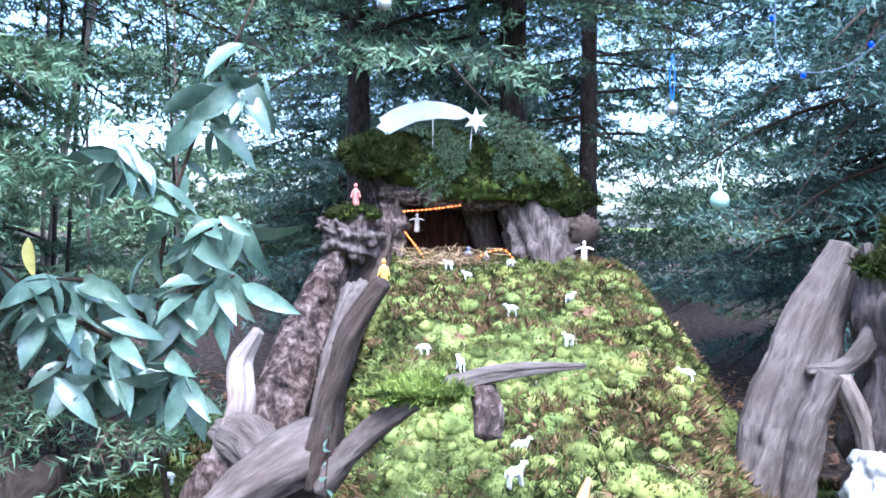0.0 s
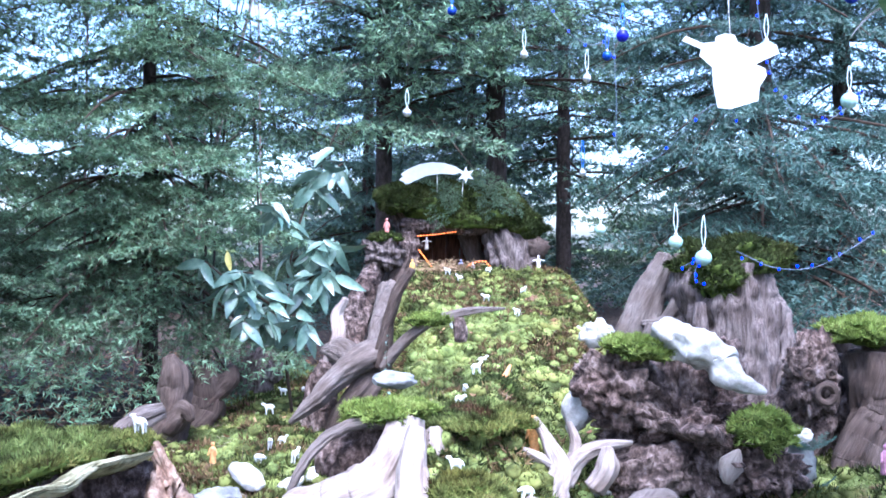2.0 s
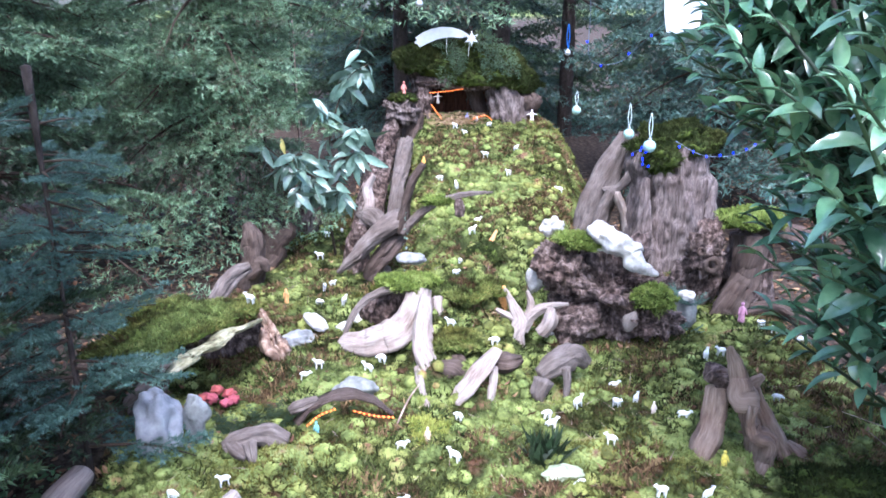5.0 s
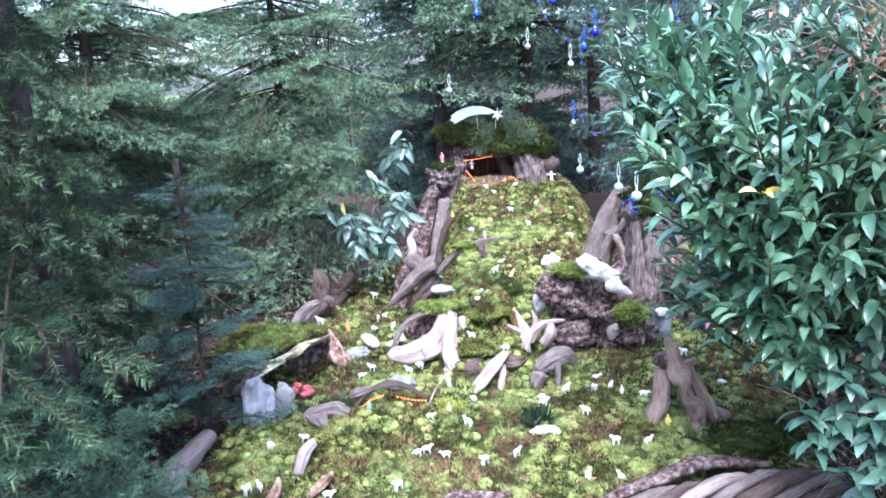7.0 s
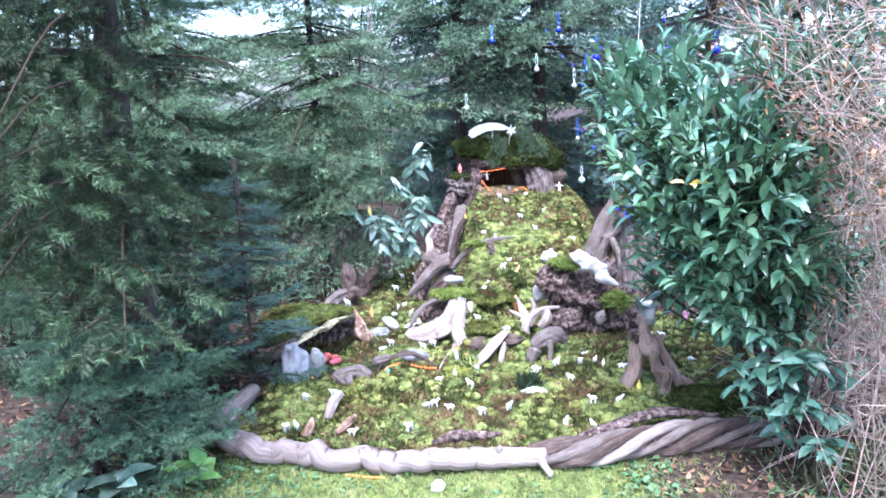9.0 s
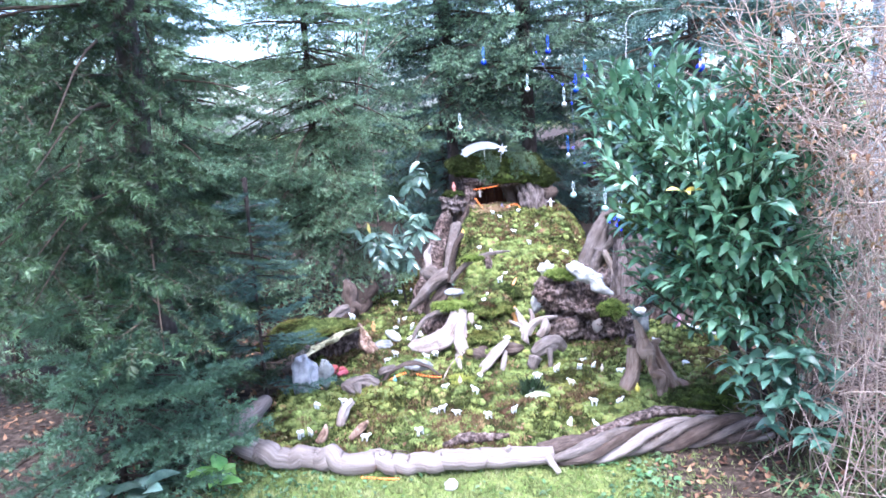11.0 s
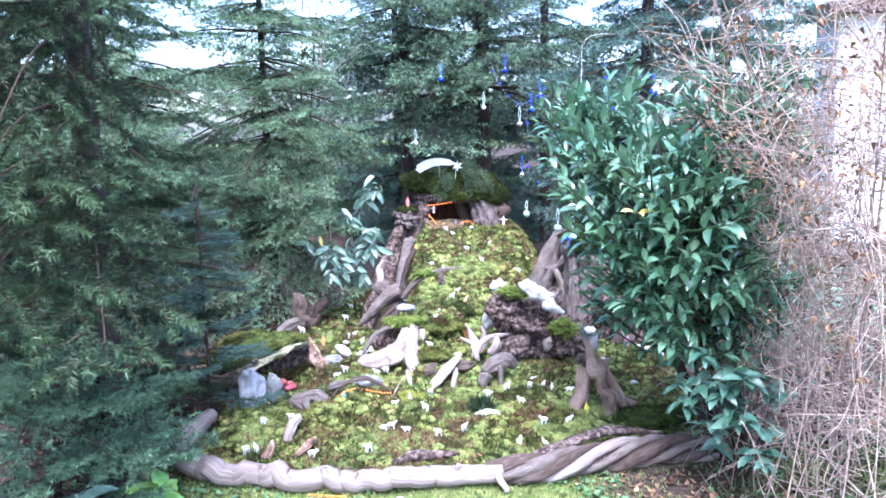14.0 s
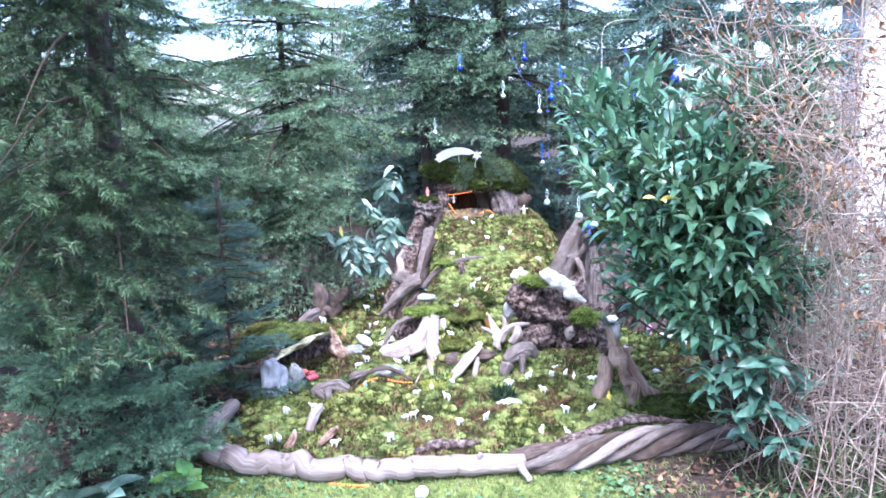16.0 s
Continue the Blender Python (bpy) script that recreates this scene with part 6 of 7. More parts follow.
# ---- the stable on top of the hill ----
def stable():
    ob = thing("stable_hut", (0.1, 4.6, 0.56), "little stable built of old stumps under a mossy roof", "stable")
    part("left_post", limb([(-0.20, 4.42, 0.45), (-0.165, 4.46, 0.68), (-0.17, 4.5, 0.82), (-0.2, 4.52, 0.96)], [0.06, 0.058, 0.058, 0.075], sides=40, step=0.007, amp=0.3, ridge=0.15, seed=3, groove=0.25), M_bark, ob)
    part("right_stump", limb([(0.44, 4.42, 0.5), (0.41, 4.44, 0.64), (0.36, 4.47, 0.76), (0.31, 4.5, 0.87)], [0.125, 0.115, 0.09, 0.055], sides=40, step=0.007, amp=0.12, ridge=0.12, ridges=9, seed=6, groove=0.25), M_stump, ob)
    part("log_end", limb([(0.50, 4.75, 0.72), (0.55, 4.5, 0.71), (0.575, 4.38, 0.705)], [0.07, 0.068, 0.06], sides=40, step=0.007, amp=0.2, seed=7, groove=0.25), M_wood_brown, ob)
    part("log_end", limb([(0.53, 4.5, 0.5), (0.52, 4.48, 0.6), (0.5, 4.46, 0.68)], [0.06, 0.06, 0.05], sides=14, amp=0.25, seed=9), M_bark, ob)
    M_in = surface("red_brown_planks", [(0.3, (0.03, 0.012, 0.008)), (0.6, (0.12, 0.05, 0.03))], scale=1, stretch=(80, 10, 1), coord="uv", rough=0.9, bump=0.5)
    for k in range(7):
        x = -0.16 + 0.085 * k
        part("back_board", limb([(x, 4.82, 0.5), (x + 0.005, 4.83, 0.95)], [0.047, 0.046], sides=12, amp=0.12, flat=0.3, seed=k), M_in, ob)
    part("side_wall", limb([(-0.2, 4.55, 0.72), (-0.18, 4.85, 0.72)], [0.14, 0.14], sides=16, flat=0.25, amp=0.15, seed=2), M_in, ob)
    part("lintel", limb([(-0.2, 4.47, 0.84), (0.02, 4.46, 0.83), (0.2, 4.46, 0.815), (0.34, 4.48, 0.83)], [0.035, 0.035, 0.04, 0.03], sides=40, step=0.007, amp=0.25, seed=5, groove=0.25), M_bark, ob)
    part("inner_root", limb([(0.3, 4.7, 0.5), (0.22, 4.62, 0.66), (0.18, 4.6, 0.8)], [0.06, 0.05, 0.05], amp=0.3, seed=8), M_wood_brown, ob)
    part("roof", lump((0.17, 4.64, 0.91), (0.42, 0.28, 0.165), (0, 8, 0), 0.18, 2.2, 5, 13, foot=0.82), M_moss_bed, ob, "mossy roof mound")
    part("roof_edge", lump((0.40, 4.5, 0.865), (0.22, 0.12, 0.075), (0, 16, 0), 0.25, 2.5, 4, 14), M_moss_bed, ob)
    part("roof_lobe", lump((-0.19, 4.5, 0.98), (0.15, 0.14, 0.085), (0, 0, 0), 0.25, 2.5, 4, 15), M_moss_bed, ob)
    r = np.random.default_rng(91)
    fz = [moss_fuzz(lump((0.17, 4.64, 0.91), (0.42, 0.28, 0.165), (0, 8, 0), 0.18, 2.2, 5, 13, foot=0.82), 9000, r, 0.024, -0.1),
          moss_fuzz(lump((0.40, 4.5, 0.865), (0.22, 0.12, 0.075), (0, 16, 0), 0.25, 2.5, 4, 14), 4200, r, 0.024, -0.5),
          moss_fuzz(lump((-0.19, 4.5, 0.98), (0.15, 0.14, 0.085), (0, 0, 0), 0.25, 2.5, 4, 15), 4200, r, 0.026, -0.6)]
    # dark moss whose colour also includes the shade of the boughs above
    part("roof_moss", joined(*fz), M_moss_dark, ob, "dark green roof moss", False, "stuff")


stable()


def sprig(at, ways, size, label, mat=M_needle_blue):
    """A cut spruce sprig laid over the roof."""
    ob = thing("spruce_sprig", at, label, "sprig", "sprigs on the stable")
    D = np.array(ways, float)
    v, f, tv, tf = sprig_bough[:4]
    V, F = spread(v, f, frames_from(D, np.broadcast_to((0, -0.7, 0.7), D.shape)) * np.asarray(size)[:, None, None], np.repeat(np.array([at], float), len(D), 0))
    part("needles", (V, F, np.zeros((len(V), 2))), mat, ob, smooth=False, kind="stuff")
    TV, TF = spread(tv, tf, frames_from(D, np.broadcast_to((0, -0.7, 0.7), D.shape)) * np.asarray(size)[:, None, None], np.repeat(np.array([at], float), len(D), 0))
    part("twig", (TV, TF, np.zeros((len(TV), 2))), M_twig, ob, smooth=False)


sprig((0.03, 4.40, 1.10), [(-0.05, -0.25, -1), (0.35, -0.35, -0.9)], [0.28, 0.2], "drooping spruce sprig hanging over the stable's front", M_needle_mid)
sprig((0.26, 4.42, 1.08), [(0.15, -0.35, -0.9), (0.75, -0.3, -0.55)], [0.22, 0.28], "spruce sprig lying on the stable's mossy roof", M_needle_mid)
sprig((0.10, 4.5, 1.12), [(-0.9, -0.3, -0.05), (0.9, -0.3, -0.08)], [0.22, 0.28], "spruce sprig lying on the roof's ridge", M_needle_mid)


def cutout(name, outline, y, depth, mat, label, category):
    bm = bmesh.new()
    vs = [bm.verts.new((x, y, z)) for x, z in outline]
    f = bm.faces.new(vs)
    r = bmesh.ops.extrude_face_region(bm, geom=[f])
    bmesh.ops.translate(bm, verts=[e for e in r["geom"] if isinstance(e, bmesh.types.BMVert)], vec=(0, depth, 0))
    bmesh.ops.recalc_face_normals(bm, faces=bm.faces[:])
    bmesh.ops.triangulate(bm, faces=[f for f in bm.faces if len(f.verts) > 4])
    me = bpy.data.meshes.new(name)
    bm.to_mesh(me)
    bm.free()
    me.materials.append(mat)
    return me


M_comet = surface("frosted_white_sheet", [(0.3, (0.70, 0.74, 0.78)), (0.7, (0.86, 0.88, 0.90))], scale=40, rough=0.35, bump=0.5, depth=0.004, broad=20, broad_mix=0.15, glow=0.3)
comet = thing("comet_star", (0.0, 4.43, 1.0), "white comet with a star head on top of the stable", "ornament")
for nm, out in (("star", [(0.163 + (0.05 if k % 2 == 0 else 0.022) * math.sin(k * math.pi / 6), 1.122 + (0.05 if k % 2 == 0 else 0.022) * math.cos(k * math.pi / 6)) for k in range(12)]),
                ("tail", [(0.15, 1.14), (0.10, 1.172), (0.04, 1.19), (-0.03, 1.195), (-0.10, 1.182), (-0.155, 1.16), (-0.205, 1.128), (-0.195, 1.112), (-0.215, 1.095), (-0.19, 1.082), (-0.178, 1.062), (-0.13, 1.088), (-0.06, 1.118), (0.02, 1.130), (0.10, 1.125)])):
    me = cutout(nm, [(x, z - 1.0) for x, z in out], -0.004 if nm == "star" else 0.003, 0.006, M_comet, "", "")
    c = new(nm, me)
    c.parent = comet
part("stake", limb([(0.0, 4.44, 0.98), (0.0, 4.437, 1.16)], [0.002, 0.002], sides=5), M_white, comet)
part("stake", limb([(0.14, 4.44, 0.98), (0.15, 4.437, 1.12)], [0.002, 0.002], sides=5), M_white, comet)

angel_out = [(-0.175, 0.115), (-0.16, 0.13), (-0.10, 0.105), (-0.055, 0.11), (-0.05, 0.13), (-0.02, 0.14), (0.015, 0.135), (0.025, 0.11), (0.07, 0.09), (0.13, 0.11), (0.165, 0.10), (0.175, 0.07), (0.13, 0.05), (0.09, 0.03),
             (0.125, 0.015), (0.13, -0.01), (0.105, -0.05), (0.10, -0.10), (0.05, -0.115), (0.0, -0.13), (-0.045, -0.125), (-0.06, -0.05), (-0.065, 0.02), (-0.11, 0.06), (-0.105, 0.085)]
angel = thing("angel_cutout", (1.05, 2.8, 1.34), "flat white angel cutout hung among the boughs", "ornament")
a = new("cutout", cutout("cutout", angel_out, 0, 0.006, M_comet, "", ""))
a.parent = angel
part("thread", limb([(1.05, 2.802, 1.47), (1.06, 2.9, 1.8), (1.2, 3.5, 2.1), (1.8, 4.4, 2.2)], [0.0012] * 4, sides=4, step=0.1), M_white, angel)

# ---- ornaments on the trees ----
M_mint = plain("mint_glass", (0.42, 0.62, 0.58), 0.18, 0.25)
M_blue = plain("blue_glass", (0.02, 0.05, 0.42), 0.12, 0.4)
M_silver = plain("silver_glass", (0.75, 0.77, 0.80), 0.15, 0.7)
M_cap = plain("metal_cap", (0.6, 0.6, 0.6), 0.3, 0.9)
M_ribbon_w = plain("pale_ribbon", (0.6, 0.72, 0.70), 0.6)
M_ribbon_b = plain("blue_ribbon", (0.02, 0.13, 0.62), 0.5)


def bauble(p, r, mat, rib, hang, label):
    p = np.array(p, float)
    ob = thing("bauble", p, label, "bauble", "baubles on the spruces")
    part("ball", lump(p, (r, r, r), amp=0.0, sub=4), mat, ob)
    part("cap", limb([p + (0, 0, r * 0.93), p + (0, 0, r * 1.25)], [r * 0.3, r * 0.28], sides=10, step=0.004, amp=0.0), M_cap, ob)
    if p[1] > 3.3:
        part("thread", limb([p + (0, 0, r + hang), p + (0.0, 0.25, r + hang + 0.4), p + (0.0, 0.6, r + hang + 0.8)], [0.0004] * 3, sides=4, step=0.1, amp=0), M_twig, ob)
    part("ribbon", limb([p + (0, 0, r * 1.2), p + (-0.008, 0, r + hang * 0.5), p + (0, 0, r + hang), p + (0.008, 0, r + hang * 0.5), p + (0.002, 0, r * 1.25)], [0.0018] * 5, sides=5, step=0.01, amp=0), rib, ob)


for p, r, k, hang in (((-0.14, 3.65, 1.34), 0.021, "s", 0.09), ((0.07, 3.7, 1.83), 0.022, "b", 0.10), ((0.67, 3.5, 1.47), 0.02, "s", 0.11), ((0.76, 3.5, 1.57), 0.022, "b", 0.10), ((0.83, 3.5, 1.66), 0.028, "b", 0.12),
                      ((1.22, 2.9, 1.45), 0.03, "m", 0.10), ((1.53, 2.9, 1.26), 0.03, "m", 0.10), ((1.54, 2.9, 1.65), 0.03, "b", 0.10), ((0.71, 3.4, 0.79), 0.024, "m", 0.08), ((0.90, 2.95, 0.735), 0.026, "m", 0.12),
                      ((1.005, 2.95, 0.675), 0.031, "m", 0.13), ((0.70, 3.76, 1.07), 0.018, "s", 0.14), ((0.40, 3.6, 1.6), 0.02, "s", 0.1), ((0.56, 3.4, 1.86), 0.02, "b", 0.1)):
    mat, rib, label = {"s": (M_silver, M_ribbon_b if p[0] > 0.69 and p[0] < 0.71 else M_ribbon_w, "small silver bauble hanging from a bough"), "b": (M_blue, M_ribbon_b, "shiny blue bauble on a blue ribbon"), "m": (M_mint, M_ribbon_w, "mint-green bauble on a pale ribbon")}[k]
    bauble(p, r, mat, rib, hang, label)

M_led = lamp_glow("blue_led", (0.01, 0.025, 1.0), 0.5)
M_cable = plain("clear_cable", (0.12, 0.16, 0.22), 0.4)


def light_string(pts, n, label):
    c = spline(pts, 80)
    ob = thing("light_string", c[0], label, "string lights", "blue light strings")
    part("cable", limb(c[::4], [0.0013] * len(c[::4]), sides=5, step=0.02, amp=0), M_cable, ob)
    r = np.random.default_rng(n)
    for k in range(n):
        p = c[int((k + 0.5) * 80 / n)] + r.normal(0, 0.008, 3)
        part("bulb", lump(p, (0.0048, 0.0048, 0.0065), sub=2, amp=0), M_led, ob)


light_string([(0.70, 3.12, 1.62), (0.71, 3.1, 1.3), (0.72, 3.1, 1.08), (0.85, 3.1, 1.06), (0.95, 3.05, 1.15), (1.02, 2.95, 1.24), (1.3, 3.5, 1.35), (1.55, 3.9, 1.3)], 7, "string of small blue lights draped over the boughs")
light_string([(1.13, 2.95, 0.70), (1.25, 2.9, 0.64), (1.40, 2.9, 0.64), (1.52, 2.9, 0.70), (1.70, 3.0, 0.78)], 9, "string of small blue lights hanging above the stump")
light_string([(1.25, 3.1, 1.9), (1.28, 3.1, 1.6), (1.35, 3.1, 1.35), (1.5, 3.1, 1.2), (1.75, 3.2, 1.35), (1.82, 3.8, 1.3), (1.82, 4.2, 1.2)], 22, "string of small blue lights wound through the spruce")
light_string([(0.93, 2.97, 0.64), (0.98, 2.95, 0.66), (0.97, 2.95, 0.60), (1.01, 2.96, 0.57)], 8, "bunch of small blue lights on the split trunk")
light_string([(0.45, 3.6, 1.95), (0.55, 3.5, 1.72), (0.7, 3.5, 1.62), (0.9, 3.5, 1.75)], 6, "string of small blue lights draped over the boughs")

# ---- warm rope lights ----
M_rope = lamp_glow("warm_rope_bulb", (1.0, 0.24, 0.04), 0.6)
M_hose = lamp_glow("rope_hose", (0.6, 0.10, 0.02), 0.07)


def rope_light(pts, n, label, r=0.0038):
    c = spline(pts, 60)
    ob = thing("rope_light", c[0], label, "rope light", "warm rope lights")
    part("hose", limb(c[::4], [r * 0.6] * len(c[::4]), sides=8, step=0.01, amp=0), M_hose, ob)
    for k in range(n):
        part("bulb", lump(c[int((k + 0.5) * 60 / n)] + (0, -0.002, 0), (r, r, r), sub=2, amp=0), M_rope, ob)


rope_light([(-0.115, 4.40, 0.775), (0.0, 4.395, 0.785), (0.11, 4.40, 0.80)], 14, "glowing orange rope light under the stable's lintel")
rope_light([(-0.105, 4.40, 0.70), (-0.07, 4.38, 0.655), (-0.03, 4.36, 0.605)], 10, "glowing orange rope light slanting down the stable's post")
rope_light([(0.16, 4.34, 0.60), (0.20, 4.32, 0.625), (0.26, 4.32, 0.635), (0.30, 4.33, 0.60)], 9, "glowing orange rope light arched over the manger")
rope_light([on(-0.40, 1.31, 0.012), on(-0.37, 1.36, 0.025), on(-0.32, 1.40, 0.03)], 9, "glowing rope light under the bark arch")
rope_light([on(-0.27, 1.41, 0.02), on(-0.2, 1.40, 0.02), on(-0.13, 1.39, 0.015)], 9, "glowing rope light under the bark arch")
rope_light([on(-0.36, 0.365, 0.008), on(-0.27, 0.355, 0.008), on(-0.2, 0.352, 0.008)], 14, "glowing rope light tucked under the front log")


# ---- straw and figurines ----
r = np.random.default_rng(101)
n = 420
P = np.column_stack([r.normal(0.06, 0.09, n), r.normal(4.34, 0.05, n)])
P = np.column_stack([P, height(P[:, 0], P[:, 1]) + r.uniform(0.005, 0.04, n)])
D = r.normal(size=(n, 3)) * (1, 0.6, 0.3)
D /= np.linalg.norm(D, axis=1)[:, None]
S = np.cross(D, r.normal(size=(n, 3)))
S /= np.linalg.norm(S, axis=1)[:, None]
V = np.stack([P + S * 0.0012 - D * 0.03, P - S * 0.0012 - D * 0.03, P - S * 0.0012 + D * 0.03, P + S * 0.0012 + D * 0.03], 1).reshape(-1, 3)
solid("straw", (V, np.arange(len(V)).reshape(-1, 4), np.zeros((len(V), 2))), surface("dry_straw", [(0.3, (0.2, 0.12, 0.06)), (0.7, (0.45, 0.32, 0.19))], scale=60, rough=0.8, bump=0, rand="island", rand_mix=0.3), "dry straw strewn before the manger", "straw", kind="stuff", smooth=False)


def figurine(p, h, colour, label, turn=0.0, arm=False):
    """A little standing crib figure as one plain shape."""
    x, y, z = p
    body = limb([(0, 0, 0), (0, 0, h * 0.35), (0, 0, h * 0.68), (0, 0, h * 0.8)], [h * 0.17, h * 0.14, h * 0.13, h * 0.06], sides=12, step=h * 0.06, amp=0.1, freq=60)
    head = lump((0, 0, h * 0.9), (h * 0.085, h * 0.085, h * 0.1), sub=3, amp=0.05)
    pieces = [quads_to_tris(body), head]
    for sd in (-1, 1):
        end = (sd * h * (0.4 if arm else 0.2), -h * 0.12, h * (0.62 if arm else 0.4))
        pieces.append(quads_to_tris(limb([(sd * h * 0.11, 0, h * 0.7), end], [h * 0.045, h * 0.03], sides=8, step=h * 0.06, amp=0.05)))
    V, F, U = joined(*pieces)
    V = V @ turned(0, 0, turn).T + (x, y, z)
    key = "painted_" + "_".join(f"{int(c * 100)}" for c in colour)
    m = bpy.data.materials.get(key) or plain(key, colour, 0.55, scale=120, vary=0.35)
    return solid("crib_figure", (V, F, U), m, label, "figurine", "crib figures")


figurine((-0.27, 4.2, 0.785), 0.085, (0.55, 0.22, 0.17), "reddish clay figure sitting on the mossy burl")
figurine((0.135, 4.4, 0.575), 0.07, (0.16, 0.2, 0.42), "small blue-robed crib figure in the stable")
figurine((0.20, 4.36, 0.57), 0.06, (0.42, 0.4, 0.42), "small grey crib figure kneeling in the stable")
figurine((0.03, 4.40, 0.575), 0.05, (0.4, 0.28, 0.2), "small brown crib figure in the stable")
figurine((-0.06, 4.46, 0.70), 0.07, (0.5, 0.42, 0.38), "small winged figure fixed inside the stable", arm=True)
figurine(on(0.565, 4.36), 0.085, (0.72, 0.66, 0.68), "white and pink clay figure with outstretched arm", arm=True)
figurine((-0.085, 2.69, 0.63), 0.045, (0.75, 0.35, 0.08), "orange clay figure standing behind the bare branch")
figurine(on(0.255, 2.08), 0.10, (0.72, 0.32, 0.10), "orange-robed clay figure by the antler driftwood")
figurine(on(1.24, 2.16), 0.085, (0.45, 0.22, 0.30), "shepherd figure in a red shirt and blue trousers")
figurine(on(-0.72, 2.52), 0.07, (0.62, 0.34, 0.12), "orange-brown clay figure standing in the moss")
figurine(on(0.715, 1.46), 0.045, (0.72, 0.6, 0.5), "small pale clay figure sitting in the moss")
figurine(on(-0.02, 1.24), 0.05, (0.55, 0.42, 0.30), "small brown clay figure sitting in the moss")
figurine(on(0.86, 1.19), 0.06, (0.7, 0.55, 0.1), "yellow clay figure beside the upright driftwood")
figurine(on(-0.36, 1.26), 0.045, (0.2, 0.45, 0.5), "turquoise clay figure before the bark arch")
solid("orange_root", limb([on(0.20, 2.70, 0.02), on(0.235, 2.74, 0.06), on(0.26, 2.78, 0.09)], [0.012, 0.012, 0.004], sides=10, amp=0.2), plain("orange_wood", (0.75, 0.35, 0.12), 0.7), "small orange piece of wood stuck in the moss", "wood")


def sheep_mesh(name, pose_legs, head_down):
    """A toy sheep, facing +x, standing on the origin."""
    body = lump((0, 0, 0.0305), (0.0225, 0.0115, 0.0125), amp=0.12, freq=4, sub=3, seed=3)
    neck = limb([(0.015, 0, 0.034), (0.023, 0, 0.044 - head_down * 0.6)], [0.0085, 0.006], sides=8, step=0.004, amp=0.05)
    head = lump((0.0285, 0, 0.0465 - head_down), (0.0085, 0.0052, 0.0055), (0, 20, 0), 0.05, 3, 2)
    pieces = [body, quads_to_tris(neck), head]
    for sx in (-0.014, 0.013):
        for sy in (-0.006, 0.006):
            pieces.append(quads_to_tris(limb([(sx, sy, 0.026), (sx + pose_legs * (1 if sx > 0 else -1), sy, -0.006)], [0.0042, 0.0028], sides=6, step=0.008, amp=0.05)))
    for sy in (-1, 1):
        pieces.append(lump((0.0225, sy * 0.0062, 0.0495 - head_down), (0.0026, 0.0036, 0.0018), sub=1, amp=0))
    pieces.append(quads_to_tris(limb([(-0.022, 0, 0.033), (-0.027, 0, 0.022)], [0.003, 0.0018], sides=5, step=0.006, amp=0)))
    V, F, U = joined(*pieces)
    return mesh_of(name, V, F, M_white, None)


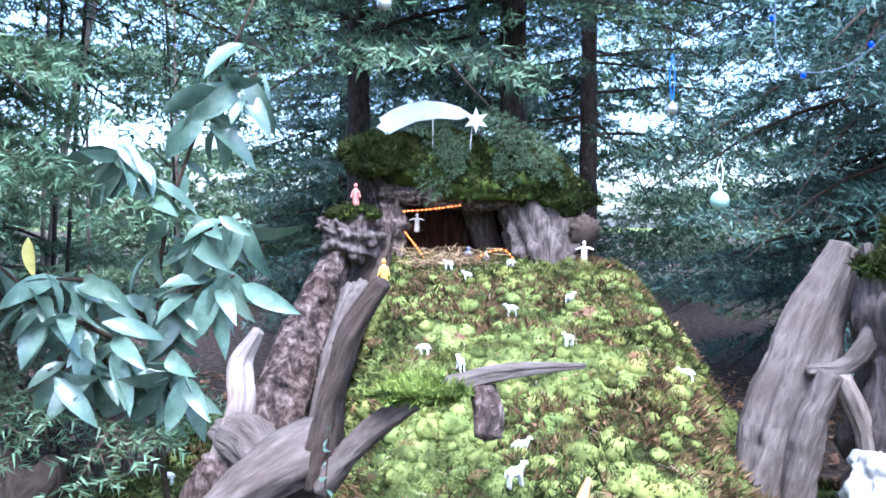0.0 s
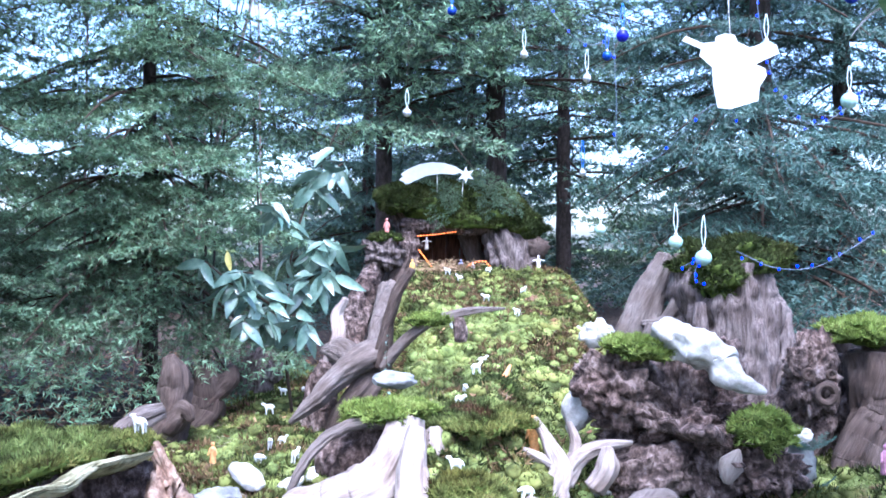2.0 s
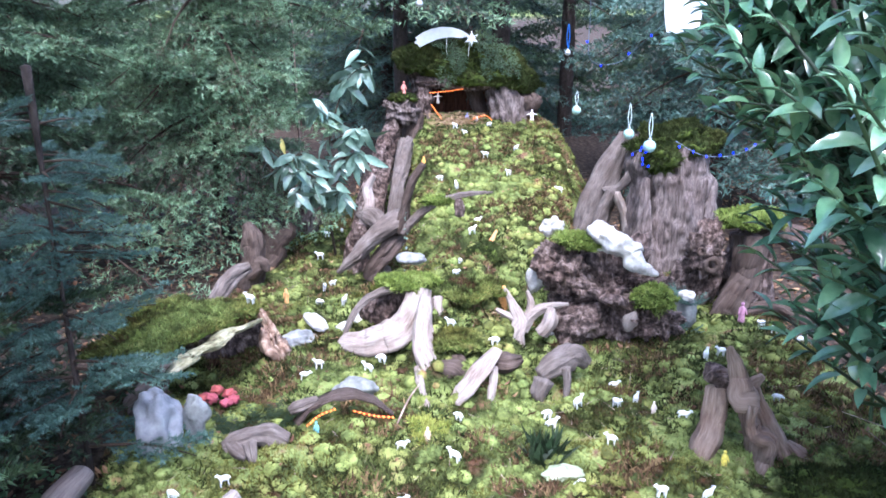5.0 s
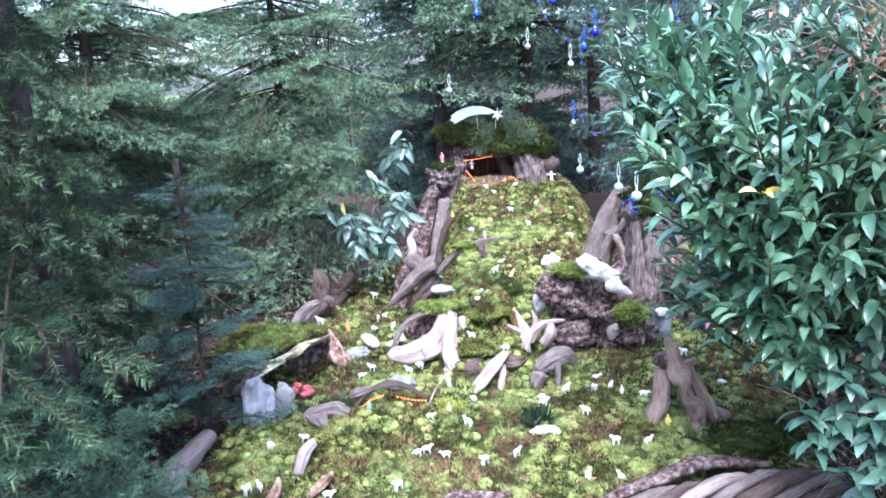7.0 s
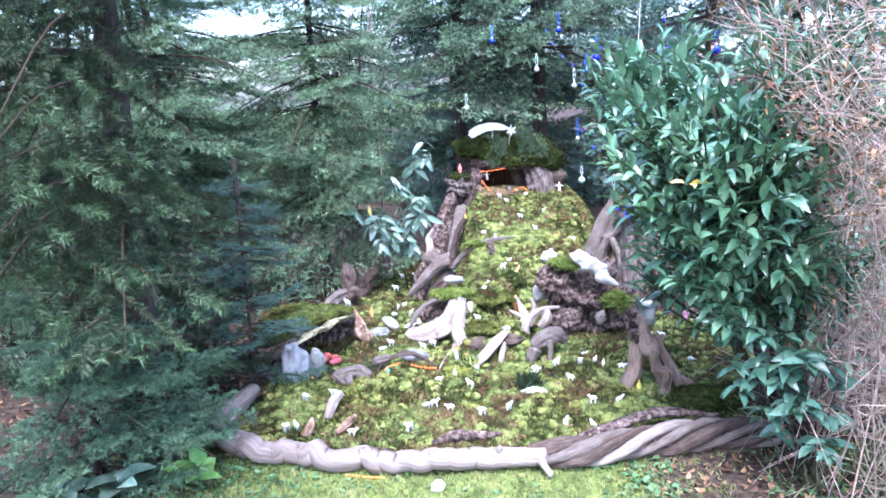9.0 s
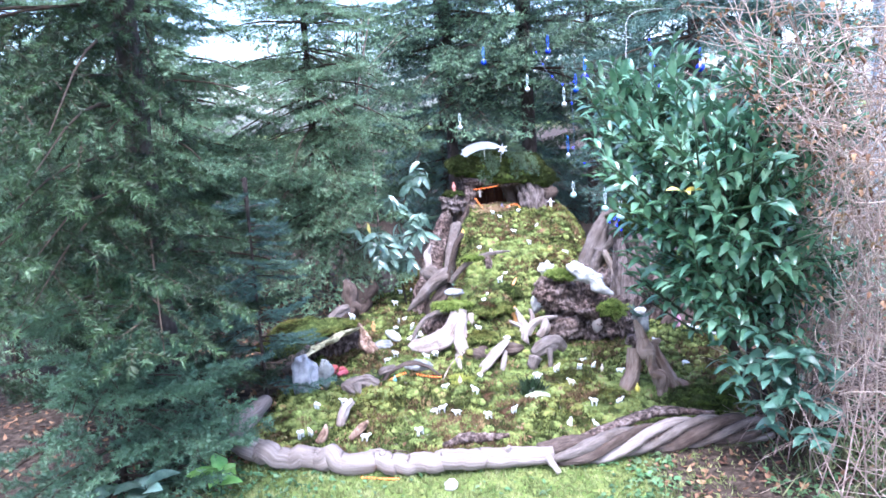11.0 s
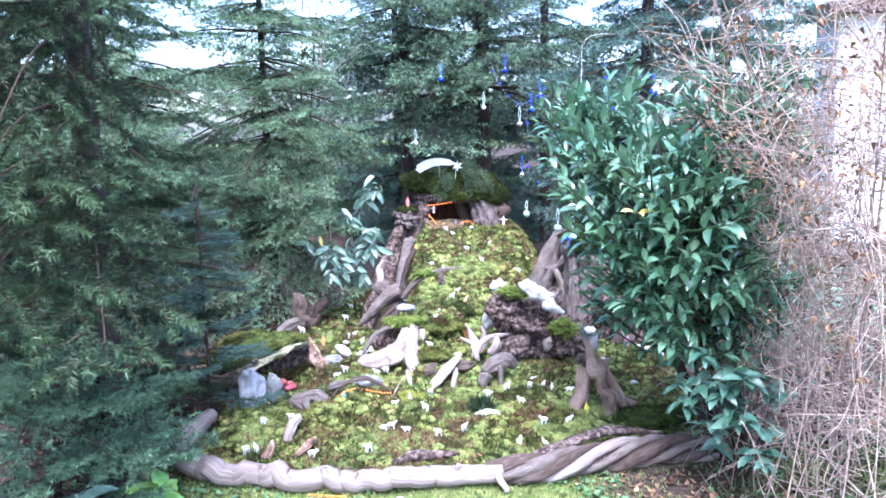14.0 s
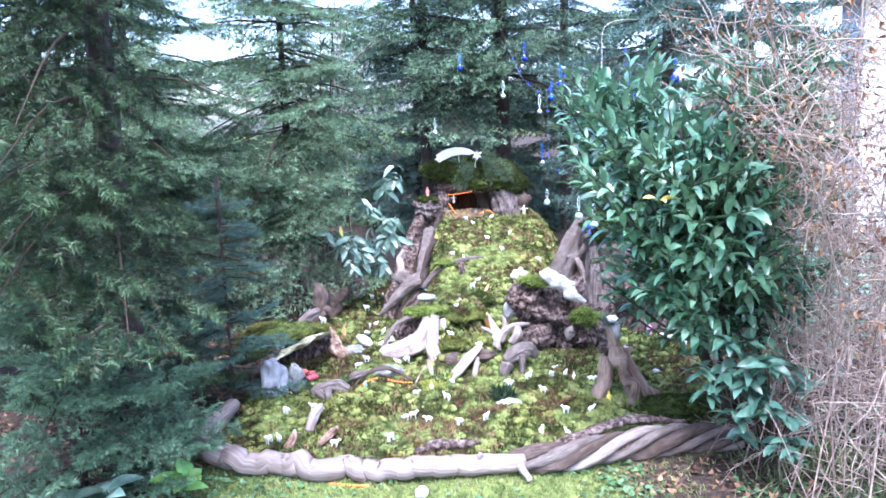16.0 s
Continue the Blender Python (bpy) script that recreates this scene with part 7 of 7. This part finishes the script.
HILL_FLOCK = [(-0.17, 4.12), (0.057, 4.232), (0.119, 4.157), (0.277, 4.236), (0.427, 3.888), (0.243, 3.855), (0.362, 3.54), (0.64, 3.414), (-0.024, 3.442), (0.065, 3.389), (0.177, 3.052), (0.144, 2.868), (-0.677, 3.447), (-0.608, 3.558), (-0.513, 3.577), (-0.639, 2.987), (-0.532, 2.705), (-0.565, 2.653), (-0.548, 2.426), (-0.437, 2.415), (-0.428, 1.703), (-0.473, 1.661), (-0.256, 1.744), (-0.215, 1.862), (0.062, 2.177), (0.083, 2.30), (0.045, 1.873), (0.056, 1.786)]
BED_FLOCK = [(0.208, 1.838), (0.624, 1.667), (0.48, 1.535), (0.601, 1.494), (0.677, 1.552), (0.368, 1.473), (0.373, 1.398), (0.8, 1.425), (0.994, 1.82), (1.06, 1.86), (0.075, 1.395), (-0.1, 1.218), (0.062, 1.172), (-0.575, 1.017), (0.543, 1.285), (-0.684, 0.92), (-0.65, 0.675), (-0.689, 0.655), (-0.392, 0.62), (-0.156, 0.692), (-0.118, 0.941), (-0.085, 0.955), (-0.012, 0.954), (0.14, 0.886), (0.257, 0.921), (0.409, 1.03), (0.506, 0.754), (0.622, 0.768), (0.635, 1.03), (0.751, 1.0), (1.163, 1.571), (1.3, 2.1), (1.33, 2.04), (1.4, 1.95), (-0.70, 1.86)]
FLOCK = HILL_FLOCK + BED_FLOCK
kinds = [sheep_mesh("toy_sheep", 0.0, 0.0), sheep_mesh("toy_sheep", 0.003, 0.0), sheep_mesh("toy_sheep", -0.002, 0.018)]
r = np.random.default_rng(111)
for k, (x, y) in enumerate(FLOCK):
    ob = new("toy_sheep", kinds[(2 if k % 5 == 3 else k % 2)])
    lift = 0.432 if k == 0 else height(np.array([x]), np.array([y]))[0] + 0.004
    if k == len(FLOCK) - 1:
        lift = 0.278
    s = r.uniform(0.66, 0.82)
    ob.matrix_world = pose(x, y, float(lift) + 0.004, r.normal(0, 4), r.normal(0, 4), r.choice((0, 180)) + r.normal(0, 38)) @ Matrix.Scale(s, 4)
    tagged(ob, "white plastic toy sheep with lowered head grazing" if k % 5 == 3 else "white plastic toy sheep standing on the moss", "toy sheep", "toy sheep on the hill")


# ---- far right: a pale house wall beyond the shrubs ----
def box_piece(lo, hi):
    (a, b, c), (d, e, f) = lo, hi
    V = np.array([(a, b, c), (d, b, c), (d, e, c), (a, e, c), (a, b, f), (d, b, f), (d, e, f), (a, e, f)], float)
    F = np.array([(0, 3, 2, 1), (4, 5, 6, 7), (0, 1, 5, 4), (1, 2, 6, 5), (2, 3, 7, 6), (3, 0, 4, 7)])
    return V, F, V[:, :2]


house = thing("garden_house", (5.2, 6.0, 0.0), "pale rendered garden house beyond the shrubs", "house")
part("wall", box_piece((4.4, 6.6, -0.05), (10.0, 7.2, 2.6)), surface("pale_render", [(0.3, (0.66, 0.67, 0.69)), (0.7, (0.80, 0.81, 0.82))], scale=30, rough=0.9, bump=0.3, broad=1.2, broad_mix=0.2), house, smooth=False)
part("roof", box_piece((4.2, 6.4, 2.6), (10.2, 7.4, 2.72)), M_bark, house, smooth=False)
